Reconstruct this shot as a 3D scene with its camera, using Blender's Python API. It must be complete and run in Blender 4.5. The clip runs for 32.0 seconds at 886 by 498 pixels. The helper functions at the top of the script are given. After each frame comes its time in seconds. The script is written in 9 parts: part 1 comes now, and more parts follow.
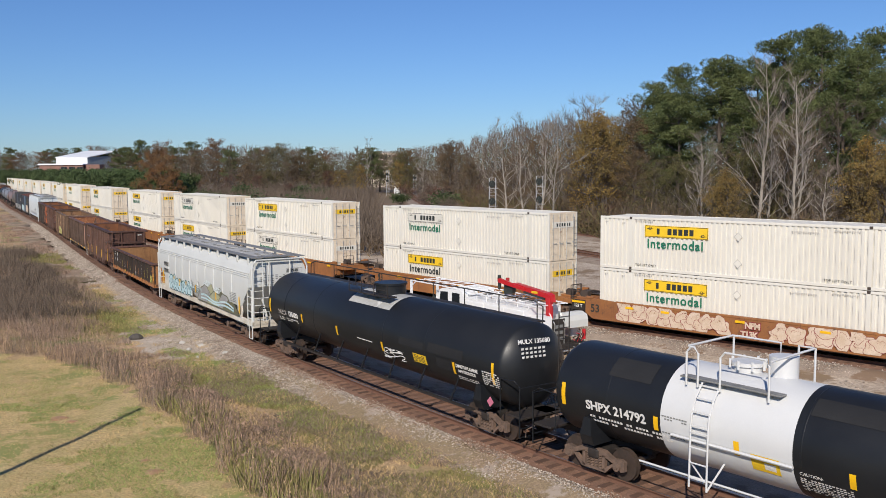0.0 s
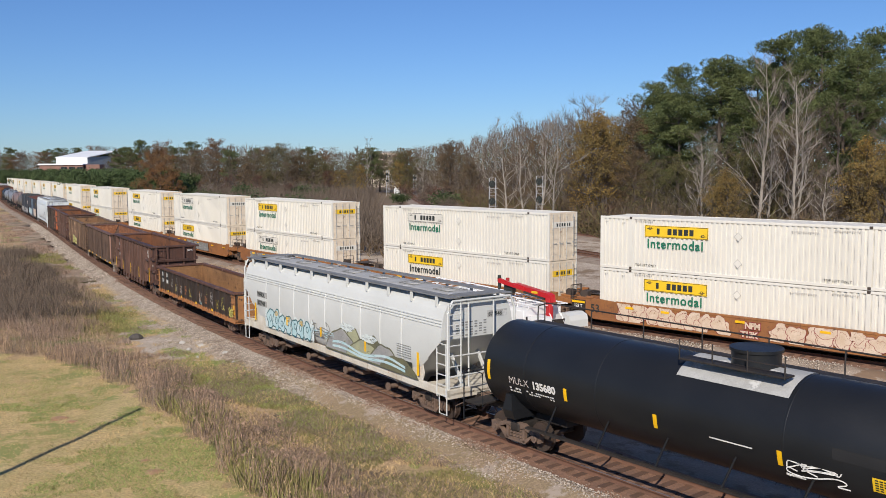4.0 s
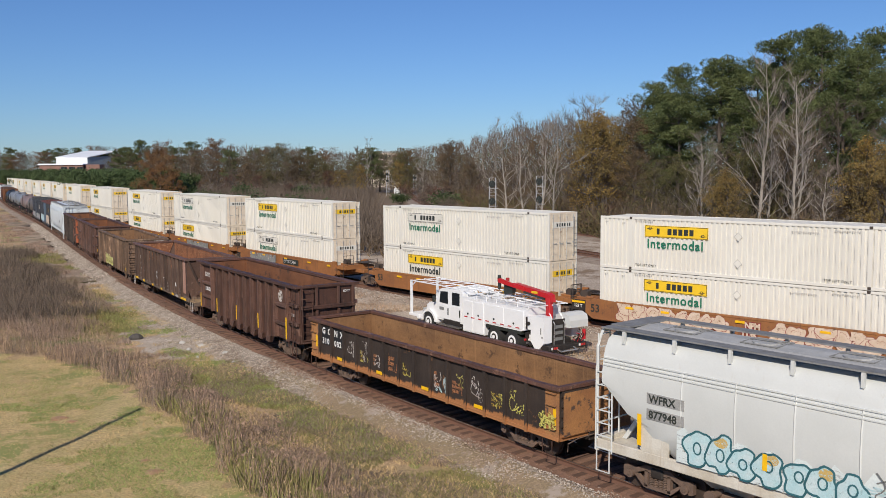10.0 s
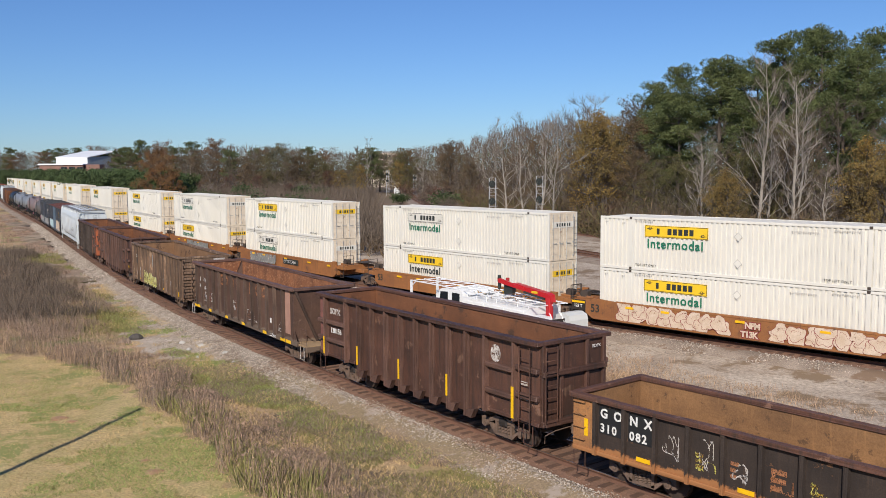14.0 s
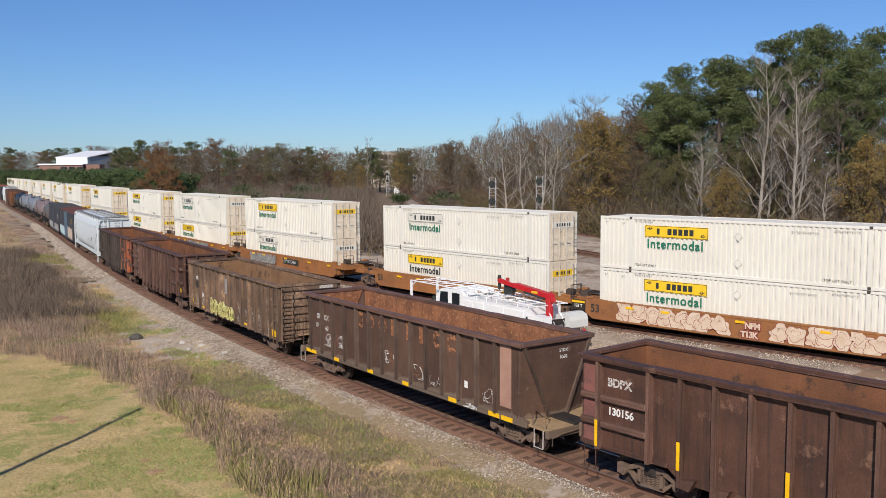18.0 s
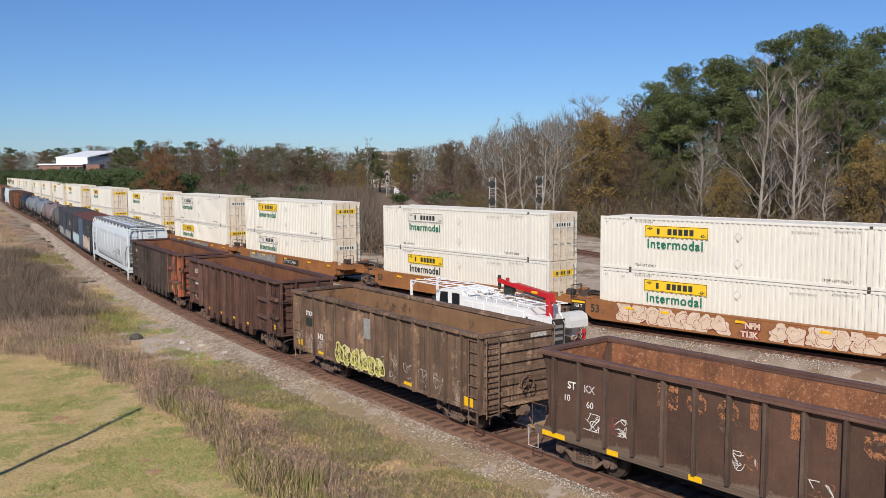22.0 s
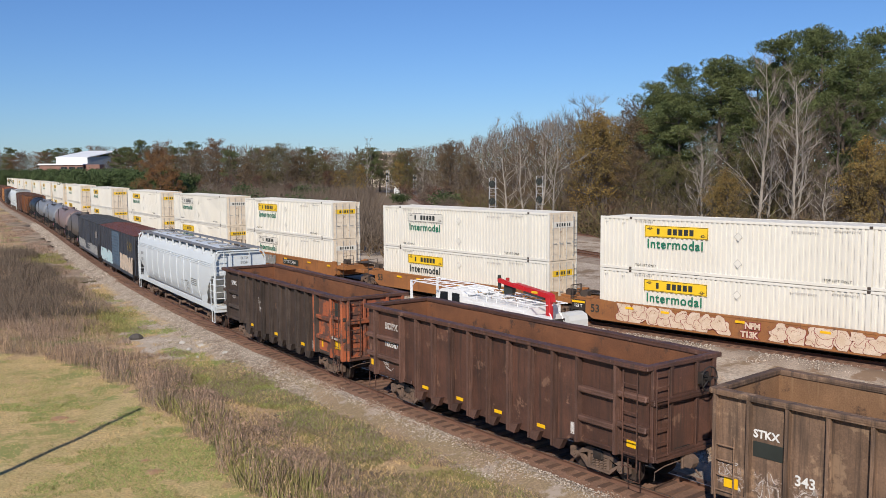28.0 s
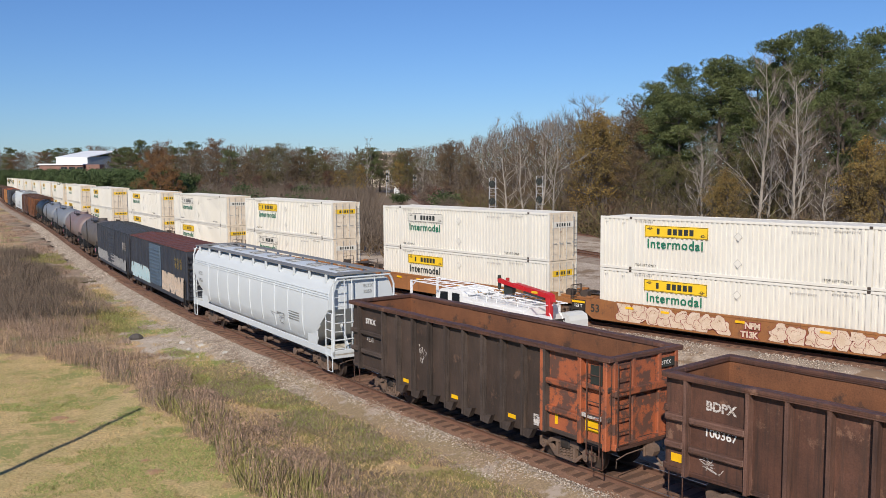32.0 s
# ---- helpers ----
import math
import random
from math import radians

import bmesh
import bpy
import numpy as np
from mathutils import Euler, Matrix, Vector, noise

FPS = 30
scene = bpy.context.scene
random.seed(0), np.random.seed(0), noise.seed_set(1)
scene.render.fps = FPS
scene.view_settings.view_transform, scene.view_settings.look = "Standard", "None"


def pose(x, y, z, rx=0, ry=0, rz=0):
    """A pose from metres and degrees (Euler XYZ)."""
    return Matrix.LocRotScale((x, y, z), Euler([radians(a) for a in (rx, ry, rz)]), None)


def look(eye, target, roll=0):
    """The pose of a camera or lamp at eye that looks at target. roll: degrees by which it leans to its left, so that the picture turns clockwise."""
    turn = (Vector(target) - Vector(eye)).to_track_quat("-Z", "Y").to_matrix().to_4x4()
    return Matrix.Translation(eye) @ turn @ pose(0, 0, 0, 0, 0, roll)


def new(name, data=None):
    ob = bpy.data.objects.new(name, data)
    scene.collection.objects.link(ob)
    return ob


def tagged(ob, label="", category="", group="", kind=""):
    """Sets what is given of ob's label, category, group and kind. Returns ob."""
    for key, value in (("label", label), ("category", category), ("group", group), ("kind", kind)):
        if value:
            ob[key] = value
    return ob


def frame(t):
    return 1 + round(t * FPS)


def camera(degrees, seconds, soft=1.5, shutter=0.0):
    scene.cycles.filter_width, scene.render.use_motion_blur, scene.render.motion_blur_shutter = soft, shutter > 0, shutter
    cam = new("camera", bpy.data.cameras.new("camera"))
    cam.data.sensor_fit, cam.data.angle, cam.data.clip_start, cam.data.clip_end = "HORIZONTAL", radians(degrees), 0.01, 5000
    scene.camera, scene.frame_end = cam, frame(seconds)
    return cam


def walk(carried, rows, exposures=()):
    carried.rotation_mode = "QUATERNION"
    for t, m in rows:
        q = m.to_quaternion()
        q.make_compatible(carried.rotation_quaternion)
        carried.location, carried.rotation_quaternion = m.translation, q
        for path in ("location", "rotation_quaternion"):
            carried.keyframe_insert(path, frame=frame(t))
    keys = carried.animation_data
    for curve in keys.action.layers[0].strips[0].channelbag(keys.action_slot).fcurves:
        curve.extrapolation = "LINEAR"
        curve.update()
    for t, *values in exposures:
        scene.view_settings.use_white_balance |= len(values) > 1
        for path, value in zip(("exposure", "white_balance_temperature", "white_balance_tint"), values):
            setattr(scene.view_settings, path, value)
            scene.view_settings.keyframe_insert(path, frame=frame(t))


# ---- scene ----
# The camera stands still on a raised place beside the yard.
EYE = (0.0, 0.0, 8.924)
AIM = (0.0, 10.0 * math.cos(radians(5.237)), 8.924 - 10.0 * math.sin(radians(5.237)))
cam = camera(52.86, 32.0, soft=0.7)
walk(cam, [(0.0, look(EYE, AIM, -0.292)), (32.0, look(EYE, AIM, -0.292))], [(0.0, 0.0), (3.0, 0.05), (6.5, 0.0), (9.0, -0.09), (11.0, -0.09), (13.0, 0.03), (15.0, 0.05), (32.0, 0.05)])

# ---- light ----
SUN_AZ, SUN_EL = radians(194.0), radians(34.0)
world = bpy.data.worlds.new("sky")
scene.world = world
world.use_nodes = True
wn = world.node_tree
sky = wn.nodes.new("ShaderNodeTexSky")
sky.sky_type, sky.sun_disc = "NISHITA", False
sky.sun_elevation, sky.sun_rotation = SUN_EL, SUN_AZ
sky.altitude, sky.air_density, sky.dust_density, sky.ozone_density = 50, 1.0, 0.1, 3.0
bg = wn.nodes["Background"]
bg.inputs["Strength"].default_value = 0.068
tint = wn.nodes.new("ShaderNodeMix")
tint.data_type, tint.blend_type = "RGBA", "MULTIPLY"
tint.inputs["Factor"].default_value = 1.0
tint.inputs[7].default_value = (0.665, 0.935, 1.40, 1)
wn.links.new(sky.outputs[0], tint.inputs[6])
wn.links.new(tint.outputs[2], bg.inputs[0])
sun_dir = Vector((math.sin(SUN_AZ) * math.cos(SUN_EL), math.cos(SUN_AZ) * math.cos(SUN_EL), math.sin(SUN_EL)))
lamp = bpy.data.lights.new("sun", "SUN")
lamp.energy, lamp.angle, lamp.color = 5.0, radians(0.53), (1.0, 0.93, 0.835)
new("sun", lamp).matrix_world = look(tuple(sun_dir * 300), (0, 0, 0))
scene.view_settings.exposure = 0.0


# ---- materials ----
def mat(name, c1, c2=None, rough=0.7, metal=0.0, scale=1.2, fine=25.0, amount=0.55, bump=0.15, patch=None, patch_at=0.6,
        patch_scale=1.5, streak=None, streak_at=0.62, rand=0.0, spec=0.5, island=0.0, stretch=(1, 1, 1), low=None, flake=0.0, dent=0.0):
    """Two tones mixed by large noise, fine grain, optional patches and vertical streaks of further colours."""
    m = bpy.data.materials.new(name)
    m.use_nodes = True
    nt = m.node_tree
    bs = nt.nodes["Principled BSDF"]
    N, L = nt.nodes.new, nt.links.new
    c2 = c2 or tuple(min(1, v * 0.72) for v in c1)
    tc = N("ShaderNodeTexCoord")
    mp = N("ShaderNodeMapping")
    mp.inputs["Scale"].default_value = stretch
    L(tc.outputs["Object"], mp.inputs[0])

    def noise_tex(s, detail=5.0, src=mp, roughness=0.6):
        n = N("ShaderNodeTexNoise")
        n.inputs["Scale"].default_value, n.inputs["Detail"].default_value, n.inputs["Roughness"].default_value = s, detail, roughness
        L(src.outputs[0], n.inputs["Vector"])
        return n.outputs["Fac"]

    def ramp(src, a, b):
        r = N("ShaderNodeMapRange")
        r.inputs["From Min"].default_value, r.inputs["From Max"].default_value = a, b
        L(src, r.inputs["Value"])
        return r.outputs[0]

    def mix(fac, a, b, kind="MIX"):
        x = N("ShaderNodeMix")
        x.data_type, x.blend_type = "RGBA", kind
        if isinstance(fac, float):
            x.inputs["Factor"].default_value = fac
        else:
            L(fac, x.inputs["Factor"])
        for sock, val in ((x.inputs[6], a), (x.inputs[7], b)):
            if isinstance(val, tuple):
                sock.default_value = (*val, 1)
            else:
                L(val, sock)
        return x.outputs[2]
    col = mix(ramp(noise_tex(scale), 0.35, 0.68), c1, c2)
    fn = noise_tex(fine, 4.0)
    grey = N("ShaderNodeMapRange")
    grey.inputs["To Min"].default_value, grey.inputs["To Max"].default_value = 1 - amount, 1 + amount
    L(fn, grey.inputs["Value"])
    cmb = N("ShaderNodeCombineColor")
    for k in range(3):
        L(grey.outputs[0], cmb.inputs[k])
    col = mix(1.0, col, cmb.outputs[0], "MULTIPLY")
    if patch:
        col = mix(ramp(noise_tex(patch_scale, 8.0, roughness=0.7), patch_at, patch_at + 0.06), col, patch)
    if streak:
        sm = N("ShaderNodeMapping")
        sm.inputs["Scale"].default_value = (7, 7, 0.35)
        L(tc.outputs["Object"], sm.inputs[0])
        col = mix(ramp(noise_tex(1.0, 6.0, sm, 0.7), streak_at, streak_at + 0.22), col, streak)
    if low:
        # rust that creeps up from the bottom edge: colour, height where it fades out, softness
        sx = N("ShaderNodeSeparateXYZ")
        L(tc.outputs["Object"], sx.inputs[0])
        ad = N("ShaderNodeMath")
        ad.operation = "MULTIPLY_ADD"
        L(noise_tex(2.2, 8.0, tc, 0.75), ad.inputs[0])
        ad.inputs[1].default_value = -low[2]
        L(sx.outputs["Z"], ad.inputs[2])
        col = mix(ramp(ad.outputs[0], low[1] - low[2] * 0.5, low[1] - low[2] * 0.5 - 0.07), col, low[0])
    if rand or island:
        src = N("ShaderNodeObjectInfo").outputs["Random"] if rand else N("ShaderNodeNewGeometry").outputs["Random Per Island"]
        k = rand or island
        rr = N("ShaderNodeMapRange")
        rr.inputs["To Min"].default_value, rr.inputs["To Max"].default_value = 1 - k, 1 + k
        L(src, rr.inputs["Value"])
        cb = N("ShaderNodeCombineColor")
        for k in range(3):
            L(rr.outputs[0], cb.inputs[k])
        col = mix(1.0, col, cb.outputs[0], "MULTIPLY")
    L(col, bs.inputs["Base Color"])
    bs.inputs["Metallic"].default_value = metal
    bs.inputs["Specular IOR Level"].default_value = spec
    ro = N("ShaderNodeMapRange")
    ro.inputs["To Min"].default_value, ro.inputs["To Max"].default_value = max(0.05, rough - 0.12), min(1, rough + 0.12)
    L(fn, ro.inputs["Value"])
    L(ro.outputs[0], bs.inputs["Roughness"])
    if flake:
        L(ramp(noise_tex(7.0, 8.0, tc, 0.75), flake, flake + 0.04), bs.inputs["Alpha"])
    if bump:
        b = N("ShaderNodeBump")
        b.inputs["Strength"].default_value, b.inputs["Distance"].default_value = bump, 0.02
        L(fn, b.inputs["Height"])
        if dent:
            d = N("ShaderNodeBump")
            d.inputs["Strength"].default_value, d.inputs["Distance"].default_value = dent, 0.12
            L(noise_tex(1.6, 3.0, tc, 0.5), d.inputs["Height"])
            L(d.outputs[0], b.inputs["Normal"])
        L(b.outputs[0], bs.inputs["Normal"])
    return m


M = {}
M["container"] = mat("container_white", (0.68, 0.65, 0.575), (0.62, 0.585, 0.51), 0.55, scale=0.25, amount=0.06, bump=0.03, streak=(0.55, 0.47, 0.36), streak_at=0.66, rand=0.05)
M["container_end"] = mat("container_end_cream", (0.72, 0.62, 0.48), (0.60, 0.49, 0.36), 0.6, scale=0.9, amount=0.1, bump=0.04, patch=(0.33, 0.16, 0.08), patch_at=0.61, patch_scale=1.6, streak=(0.40, 0.25, 0.15), streak_at=0.585)
M["yellow"] = mat("yellow_decal", (0.80, 0.52, 0.02), (0.74, 0.46, 0.02), 0.5, scale=2, amount=0.08, bump=0.0)
M["reflector"] = mat("yellow_reflective_plate", (0.86, 0.50, 0.01), (0.74, 0.40, 0.01), 0.4, scale=4, amount=0.1, bump=0.0)
M["decal_black"] = mat("black_decal", (0.03, 0.035, 0.03), None, 0.5, amount=0.15, bump=0.0)
M["decal_white"] = mat("white_stencil", (0.78, 0.76, 0.72), (0.55, 0.53, 0.5), 0.6, scale=6, amount=0.25, bump=0.0)
M["decal_worn"] = mat("worn_white_stencil", (0.62, 0.58, 0.54), (0.36, 0.30, 0.26), 0.7, scale=9, amount=0.4, bump=0.0, flake=0.44)
M["decal_green"] = mat("green_lettering", (0.01, 0.16, 0.085), (0.015, 0.13, 0.075), 0.5, scale=3, amount=0.12, bump=0.0)
M["decal_grey"] = mat("grey_small_print", (0.22, 0.22, 0.21), None, 0.6, amount=0.2, bump=0.0)
M["decal_faint"] = mat("faded_grey_print", (0.40, 0.38, 0.34), (0.50, 0.47, 0.42), 0.6, scale=5, amount=0.25, bump=0.0)
M["well"] = mat("well_car_orange_brown", (0.31, 0.125, 0.036), (0.22, 0.088, 0.032), 0.7, scale=0.6, amount=0.35, patch=(0.13, 0.062, 0.032), patch_at=0.58, streak=(0.13, 0.062, 0.034), streak_at=0.54)
M["steel_dark"] = mat("dark_dirty_steel", (0.045, 0.036, 0.03), (0.075, 0.05, 0.036), 0.75, scale=2, amount=0.3)
M["black_gear"] = mat("black_running_gear", (0.014, 0.012, 0.011), (0.032, 0.023, 0.018), 0.7, scale=3, amount=0.3)
M["truck_rust"] = mat("bogie_brown_rust", (0.17, 0.108, 0.076), (0.10, 0.068, 0.05), 0.8, scale=4, amount=0.35)
M["wheel"] = mat("wheel_steel", (0.075, 0.05, 0.038), (0.05, 0.038, 0.03), 0.6, 0.3, scale=4, amount=0.3)
M["tread"] = mat("bright_wheel_tread", (0.45, 0.43, 0.41), None, 0.3, 0.9, amount=0.1, bump=0)
M["rail_rust"] = mat("rusty_rail", (0.15, 0.07, 0.04), (0.10, 0.05, 0.032), 0.8, scale=3, amount=0.3)
M["rail_top"] = mat("worn_rail_head", (0.36, 0.31, 0.27), (0.27, 0.2, 0.16), 0.35, 0.8, scale=3, amount=0.15, bump=0)
M["tie"] = mat("rusty_timber_tie", (0.15, 0.075, 0.045), (0.085, 0.05, 0.034), 0.95, scale=3, fine=18, amount=0.45, rand=0.3, stretch=(8, 1, 1))
M["ballast_near"] = mat("ballast_red_dust", (0.25, 0.135, 0.085), (0.16, 0.088, 0.057), 0.95, scale=0.9, fine=14, amount=0.6, bump=0.8)
M["ballast"] = mat("grey_ballast", (0.32, 0.255, 0.20), (0.21, 0.16, 0.12), 0.95, scale=0.5, fine=16, amount=0.8, bump=0.9, patch=(0.19, 0.125, 0.08), patch_at=0.53, patch_scale=0.6)
M["stone_brown"] = mat("dusty_brown_stone", (0.36, 0.27, 0.20), (0.23, 0.165, 0.12), 0.95, scale=2, amount=0.3, island=0.4)
M["stone"] = mat("ballast_stone", (0.44, 0.375, 0.31), (0.29, 0.235, 0.185), 0.9, scale=2, amount=0.3, island=0.45)


# ---- mesh helpers ----
class Geo:
    """Collects plain geometry for one mesh."""

    def __init__(self):
        self.v, self.f = [], []

    def add(self, vs, fs):
        k = len(self.v)
        self.v.extend(tuple(p) for p in vs)
        self.f.extend(tuple(i + k for i in f) for f in fs)
        return self

    def box(self, x0, x1, y0, y1, z0, z1, b=0.0):
        if b <= 0:
            vs = [(x, y, z) for z in (z0, z1) for x, y in ((x0, y0), (x1, y0), (x1, y1), (x0, y1))]
            return self.add(vs, [(3, 2, 1, 0), (4, 5, 6, 7), (0, 1, 5, 4), (1, 2, 6, 5), (2, 3, 7, 6), (3, 0, 4, 7)])
        b = min(b, (x1 - x0) * 0.45, (y1 - y0) * 0.45, (z1 - z0) * 0.45)
        ring = lambda i, z: [(x0 + i, y0 + i + b, z), (x0 + i + b, y0 + i, z), (x1 - i - b, y0 + i, z), (x1 - i, y0 + i + b, z),
                             (x1 - i, y1 - i - b, z), (x1 - i - b, y1 - i, z), (x0 + i + b, y1 - i, z), (x0 + i, y1 - i - b, z)]
        return self.loft([ring(b * 0.5, z0), ring(0, z0 + b), ring(0, z1 - b), ring(b * 0.5, z1)])

    def loft(self, rings, cap=True, closed=True):
        n = len(rings[0])
        vs = [p for r in rings for p in r]
        fs = []
        for i in range(len(rings) - 1):
            for j in range(n if closed else n - 1):
                a, b = i * n + j, i * n + (j + 1) % n
                fs.append((a, b, b + n, a + n))
        if cap and closed:
            fs.append(tuple(reversed(range(n))))
            fs.append(tuple(range((len(rings) - 1) * n, len(rings) * n)))
        return self.add(vs, fs)

    def prism_y(self, pts, y0, y1):
        """Outline in x, z drawn out along y."""
        n = len(pts)
        return self.add([(x, y0, z) for x, z in pts] + [(x, y1, z) for x, z in pts],
                        [tuple(range(n)), tuple(reversed(range(n, 2 * n)))] + [(j, j + n, (j + 1) % n + n, (j + 1) % n) for j in range(n)])

    def prism_x(self, pts, x0, x1):
        """Outline in y, z drawn out along x."""
        n = len(pts)
        return self.add([(x0, y, z) for y, z in pts] + [(x1, y, z) for y, z in pts],
                        [tuple(reversed(range(n))), tuple(range(n, 2 * n))] + [(j, (j + 1) % n, (j + 1) % n + n, j + n) for j in range(n)])

    def tube(self, path, r, n=6):
        """A round bar along a run of points."""
        P = [Vector(p) for p in path]
        rings = []
        for i, p in enumerate(P):
            d = (P[min(i + 1, len(P) - 1)] - P[max(i - 1, 0)]).normalized()
            a = d.orthogonal().normalized() if abs(d.z) > 0.9 else Vector((-d.y, d.x, 0)).normalized()
            b = d.cross(a)
            rr = r[i] if isinstance(r, (list, tuple)) else r
            rings.append([p + (a * math.cos(t) + b * math.sin(t)) * rr for t in (2 * math.pi * k / n for k in range(n))])
        return self.loft(rings)

    def cyl(self, axis, c, r, h0, h1, n=16):
        """A cylinder along x, y or z between h0 and h1; c: the other two coordinates."""
        rings = []
        for h in (h0, h1):
            ring = []
            for k in range(n):
                t = 2 * math.pi * k / n
                a, b = c[0] + r * math.cos(t), c[1] + r * math.sin(t)
                ring.append({"x": (h, a, b), "y": (a, h, b), "z": (a, b, h)}[axis])
            rings.append(ring)
        return self.loft(rings)

    def lathe_x(self, prof, n=40, cz=0.0):
        """Turned round the line z = cz along x: prof is a run of (x, radius)."""
        return self.loft([[(x, r * math.cos(2 * math.pi * k / n), cz + r * math.sin(2 * math.pi * k / n)) for k in range(n)] for x, r in prof])

    def mesh(self, name, smooth=False):
        me = bpy.data.meshes.new(name)
        me.from_pydata(self.v, [], self.f)
        me.update()
        bm = bmesh.new()
        bm.from_mesh(me)
        bmesh.ops.recalc_face_normals(bm, faces=bm.faces)
        bm.to_mesh(me)
        bm.free()
        if smooth:
            me.shade_smooth()
            me.set_sharp_from_angle(angle=radians(35))
        return me


def part(name, geo, material, parent=None, label="", smooth=False, at=None):
    me = geo if isinstance(geo, bpy.types.Mesh) else geo.mesh(name, smooth)
    if not me.materials:
        me.materials.append(M[material])
    ob = new(name, me)
    ob.parent = parent
    if at is not None:
        ob.matrix_basis = at if isinstance(at, Matrix) else Matrix.Translation(at)
    if label:
        tagged(ob, label)
    return ob


def thing(name, label, category, group="", at=None):
    ob = new(name)
    ob.empty_display_size = 0.3
    tagged(ob, label, category, group)
    if at is not None:
        ob.matrix_basis = at
    return ob


def big_mesh(name, V, F, material, kind="stuff", label="", category=""):
    me = bpy.data.meshes.new(name)
    V, F = np.asarray(V, dtype=np.float32), np.asarray(F, dtype=np.int32)
    n, k = F.shape
    me.vertices.add(len(V))
    me.vertices.foreach_set("co", V.ravel())
    me.loops.add(n * k)
    me.loops.foreach_set("vertex_index", F.ravel())
    me.polygons.add(n)
    me.polygons.foreach_set("loop_start", np.arange(0, n * k, k, dtype=np.int32))
    me.update(calc_edges=True)
    me.materials.append(M[material])
    return me


TEXTS = {}


def lettering(text, size, material, parent, at, name="lettering", spread=1.0, bold=0.0):
    """Flat letters of the built-in font; they read along local x and stand up in local y of the pose given."""
    key = (text, size, material, spread, bold)
    if key not in TEXTS:
        cu = bpy.data.curves.new("letters", "FONT")
        cu.body, cu.size, cu.space_character, cu.offset, cu.extrude, cu.resolution_u = text, size, spread, bold, 0.002, 3
        tmp = new("letters", cu)
        bpy.context.view_layer.update()
        me = bpy.data.meshes.new_from_object(tmp.evaluated_get(bpy.context.evaluated_depsgraph_get()))
        bpy.data.objects.remove(tmp)
        me.materials.clear()
        me.materials.append(M[material])
        TEXTS[key] = me
    return part(name, TEXTS[key], material, parent, "", at=at)


def near(x, y, z):
    """Pose of lettering on the side that faces -y."""
    return pose(x, y, z, 90, 0, 0)


def end_r(x, y, z):
    """Pose of lettering on the end that faces +x."""
    return pose(x, y, z, 90, 0, 90)


# ---- the two tracks ----
def track_heading(s):
    s = np.clip(s, -235.0, 12.0)
    u = s / 100.0
    return -0.89437 + 0.44327 * u + 0.32968 * u ** 2 + 0.07432 * u ** 3


def siding_heading(s):
    c = np.clip(s, -110.0, 12.0)
    u = c / 100.0
    h = -0.74 + 0.46004 * u + 0.18697 * u ** 2
    return h + np.clip((-110.0 - s) / 50.0, 0, 1) * (radians(-60.2) - (-0.74 - 0.50604 + 0.22623))


def centre_line(heading, x0, y0, lo=-420.0, hi=130.0, step=0.25):
    s = np.arange(lo, hi + step, step)
    h = heading(s + step / 2)
    x = np.concatenate([[0], np.cumsum(np.cos(h) * step)[:-1]])
    y = np.concatenate([[0], np.cumsum(np.sin(h) * step)[:-1]])
    k = int(round(-lo / step))
    return s, x - x[k] + x0, y - y[k] + y0, heading(s)


MAIN = centre_line(track_heading, 7.378, 23.097)
SIDING = centre_line(siding_heading, 20.40 + 1.30 * math.sin(0.74), 38.66 + 1.30 * math.cos(0.74))


def on(line, s):
    return (float(np.interp(s, line[0], line[1])), float(np.interp(s, line[0], line[2])), float(np.interp(s, line[0], line[3])))


def rail_pose(line, s, half):
    """Pose of a vehicle whose bogies stand half a wheelbase before and behind s."""
    a, b = on(line, s - half), on(line, s + half)
    return pose((a[0] + b[0]) / 2, (a[1] + b[1]) / 2, 0, 0, 0, math.degrees(math.atan2(b[1] - a[1], b[0] - a[0])))


def strip(line, s0, s1, offsets, step=1.0, wob=0.0):
    """A ribbon along the track: offsets are (across, height), across positive away from the camera."""
    S = np.arange(s0, s1 + 0.01, step)
    x, y, h = (np.interp(S, line[0], line[k]) for k in (1, 2, 3))
    V, n = [], len(offsets)
    for i in range(len(S)):
        for j, (o, z) in enumerate(offsets):
            w = wob * noise.noise((x[i] * 0.35, y[i] * 0.35, j * 3.1)) if wob else 0
            V.append((x[i] - (o + w) * math.sin(h[i]), y[i] + (o + w) * math.cos(h[i]), z + w * 0.12))
    F = [(i * n + j, i * n + j + 1, (i + 1) * n + j + 1, (i + 1) * n + j) for i in range(len(S) - 1) for j in range(n - 1)]
    return V, F


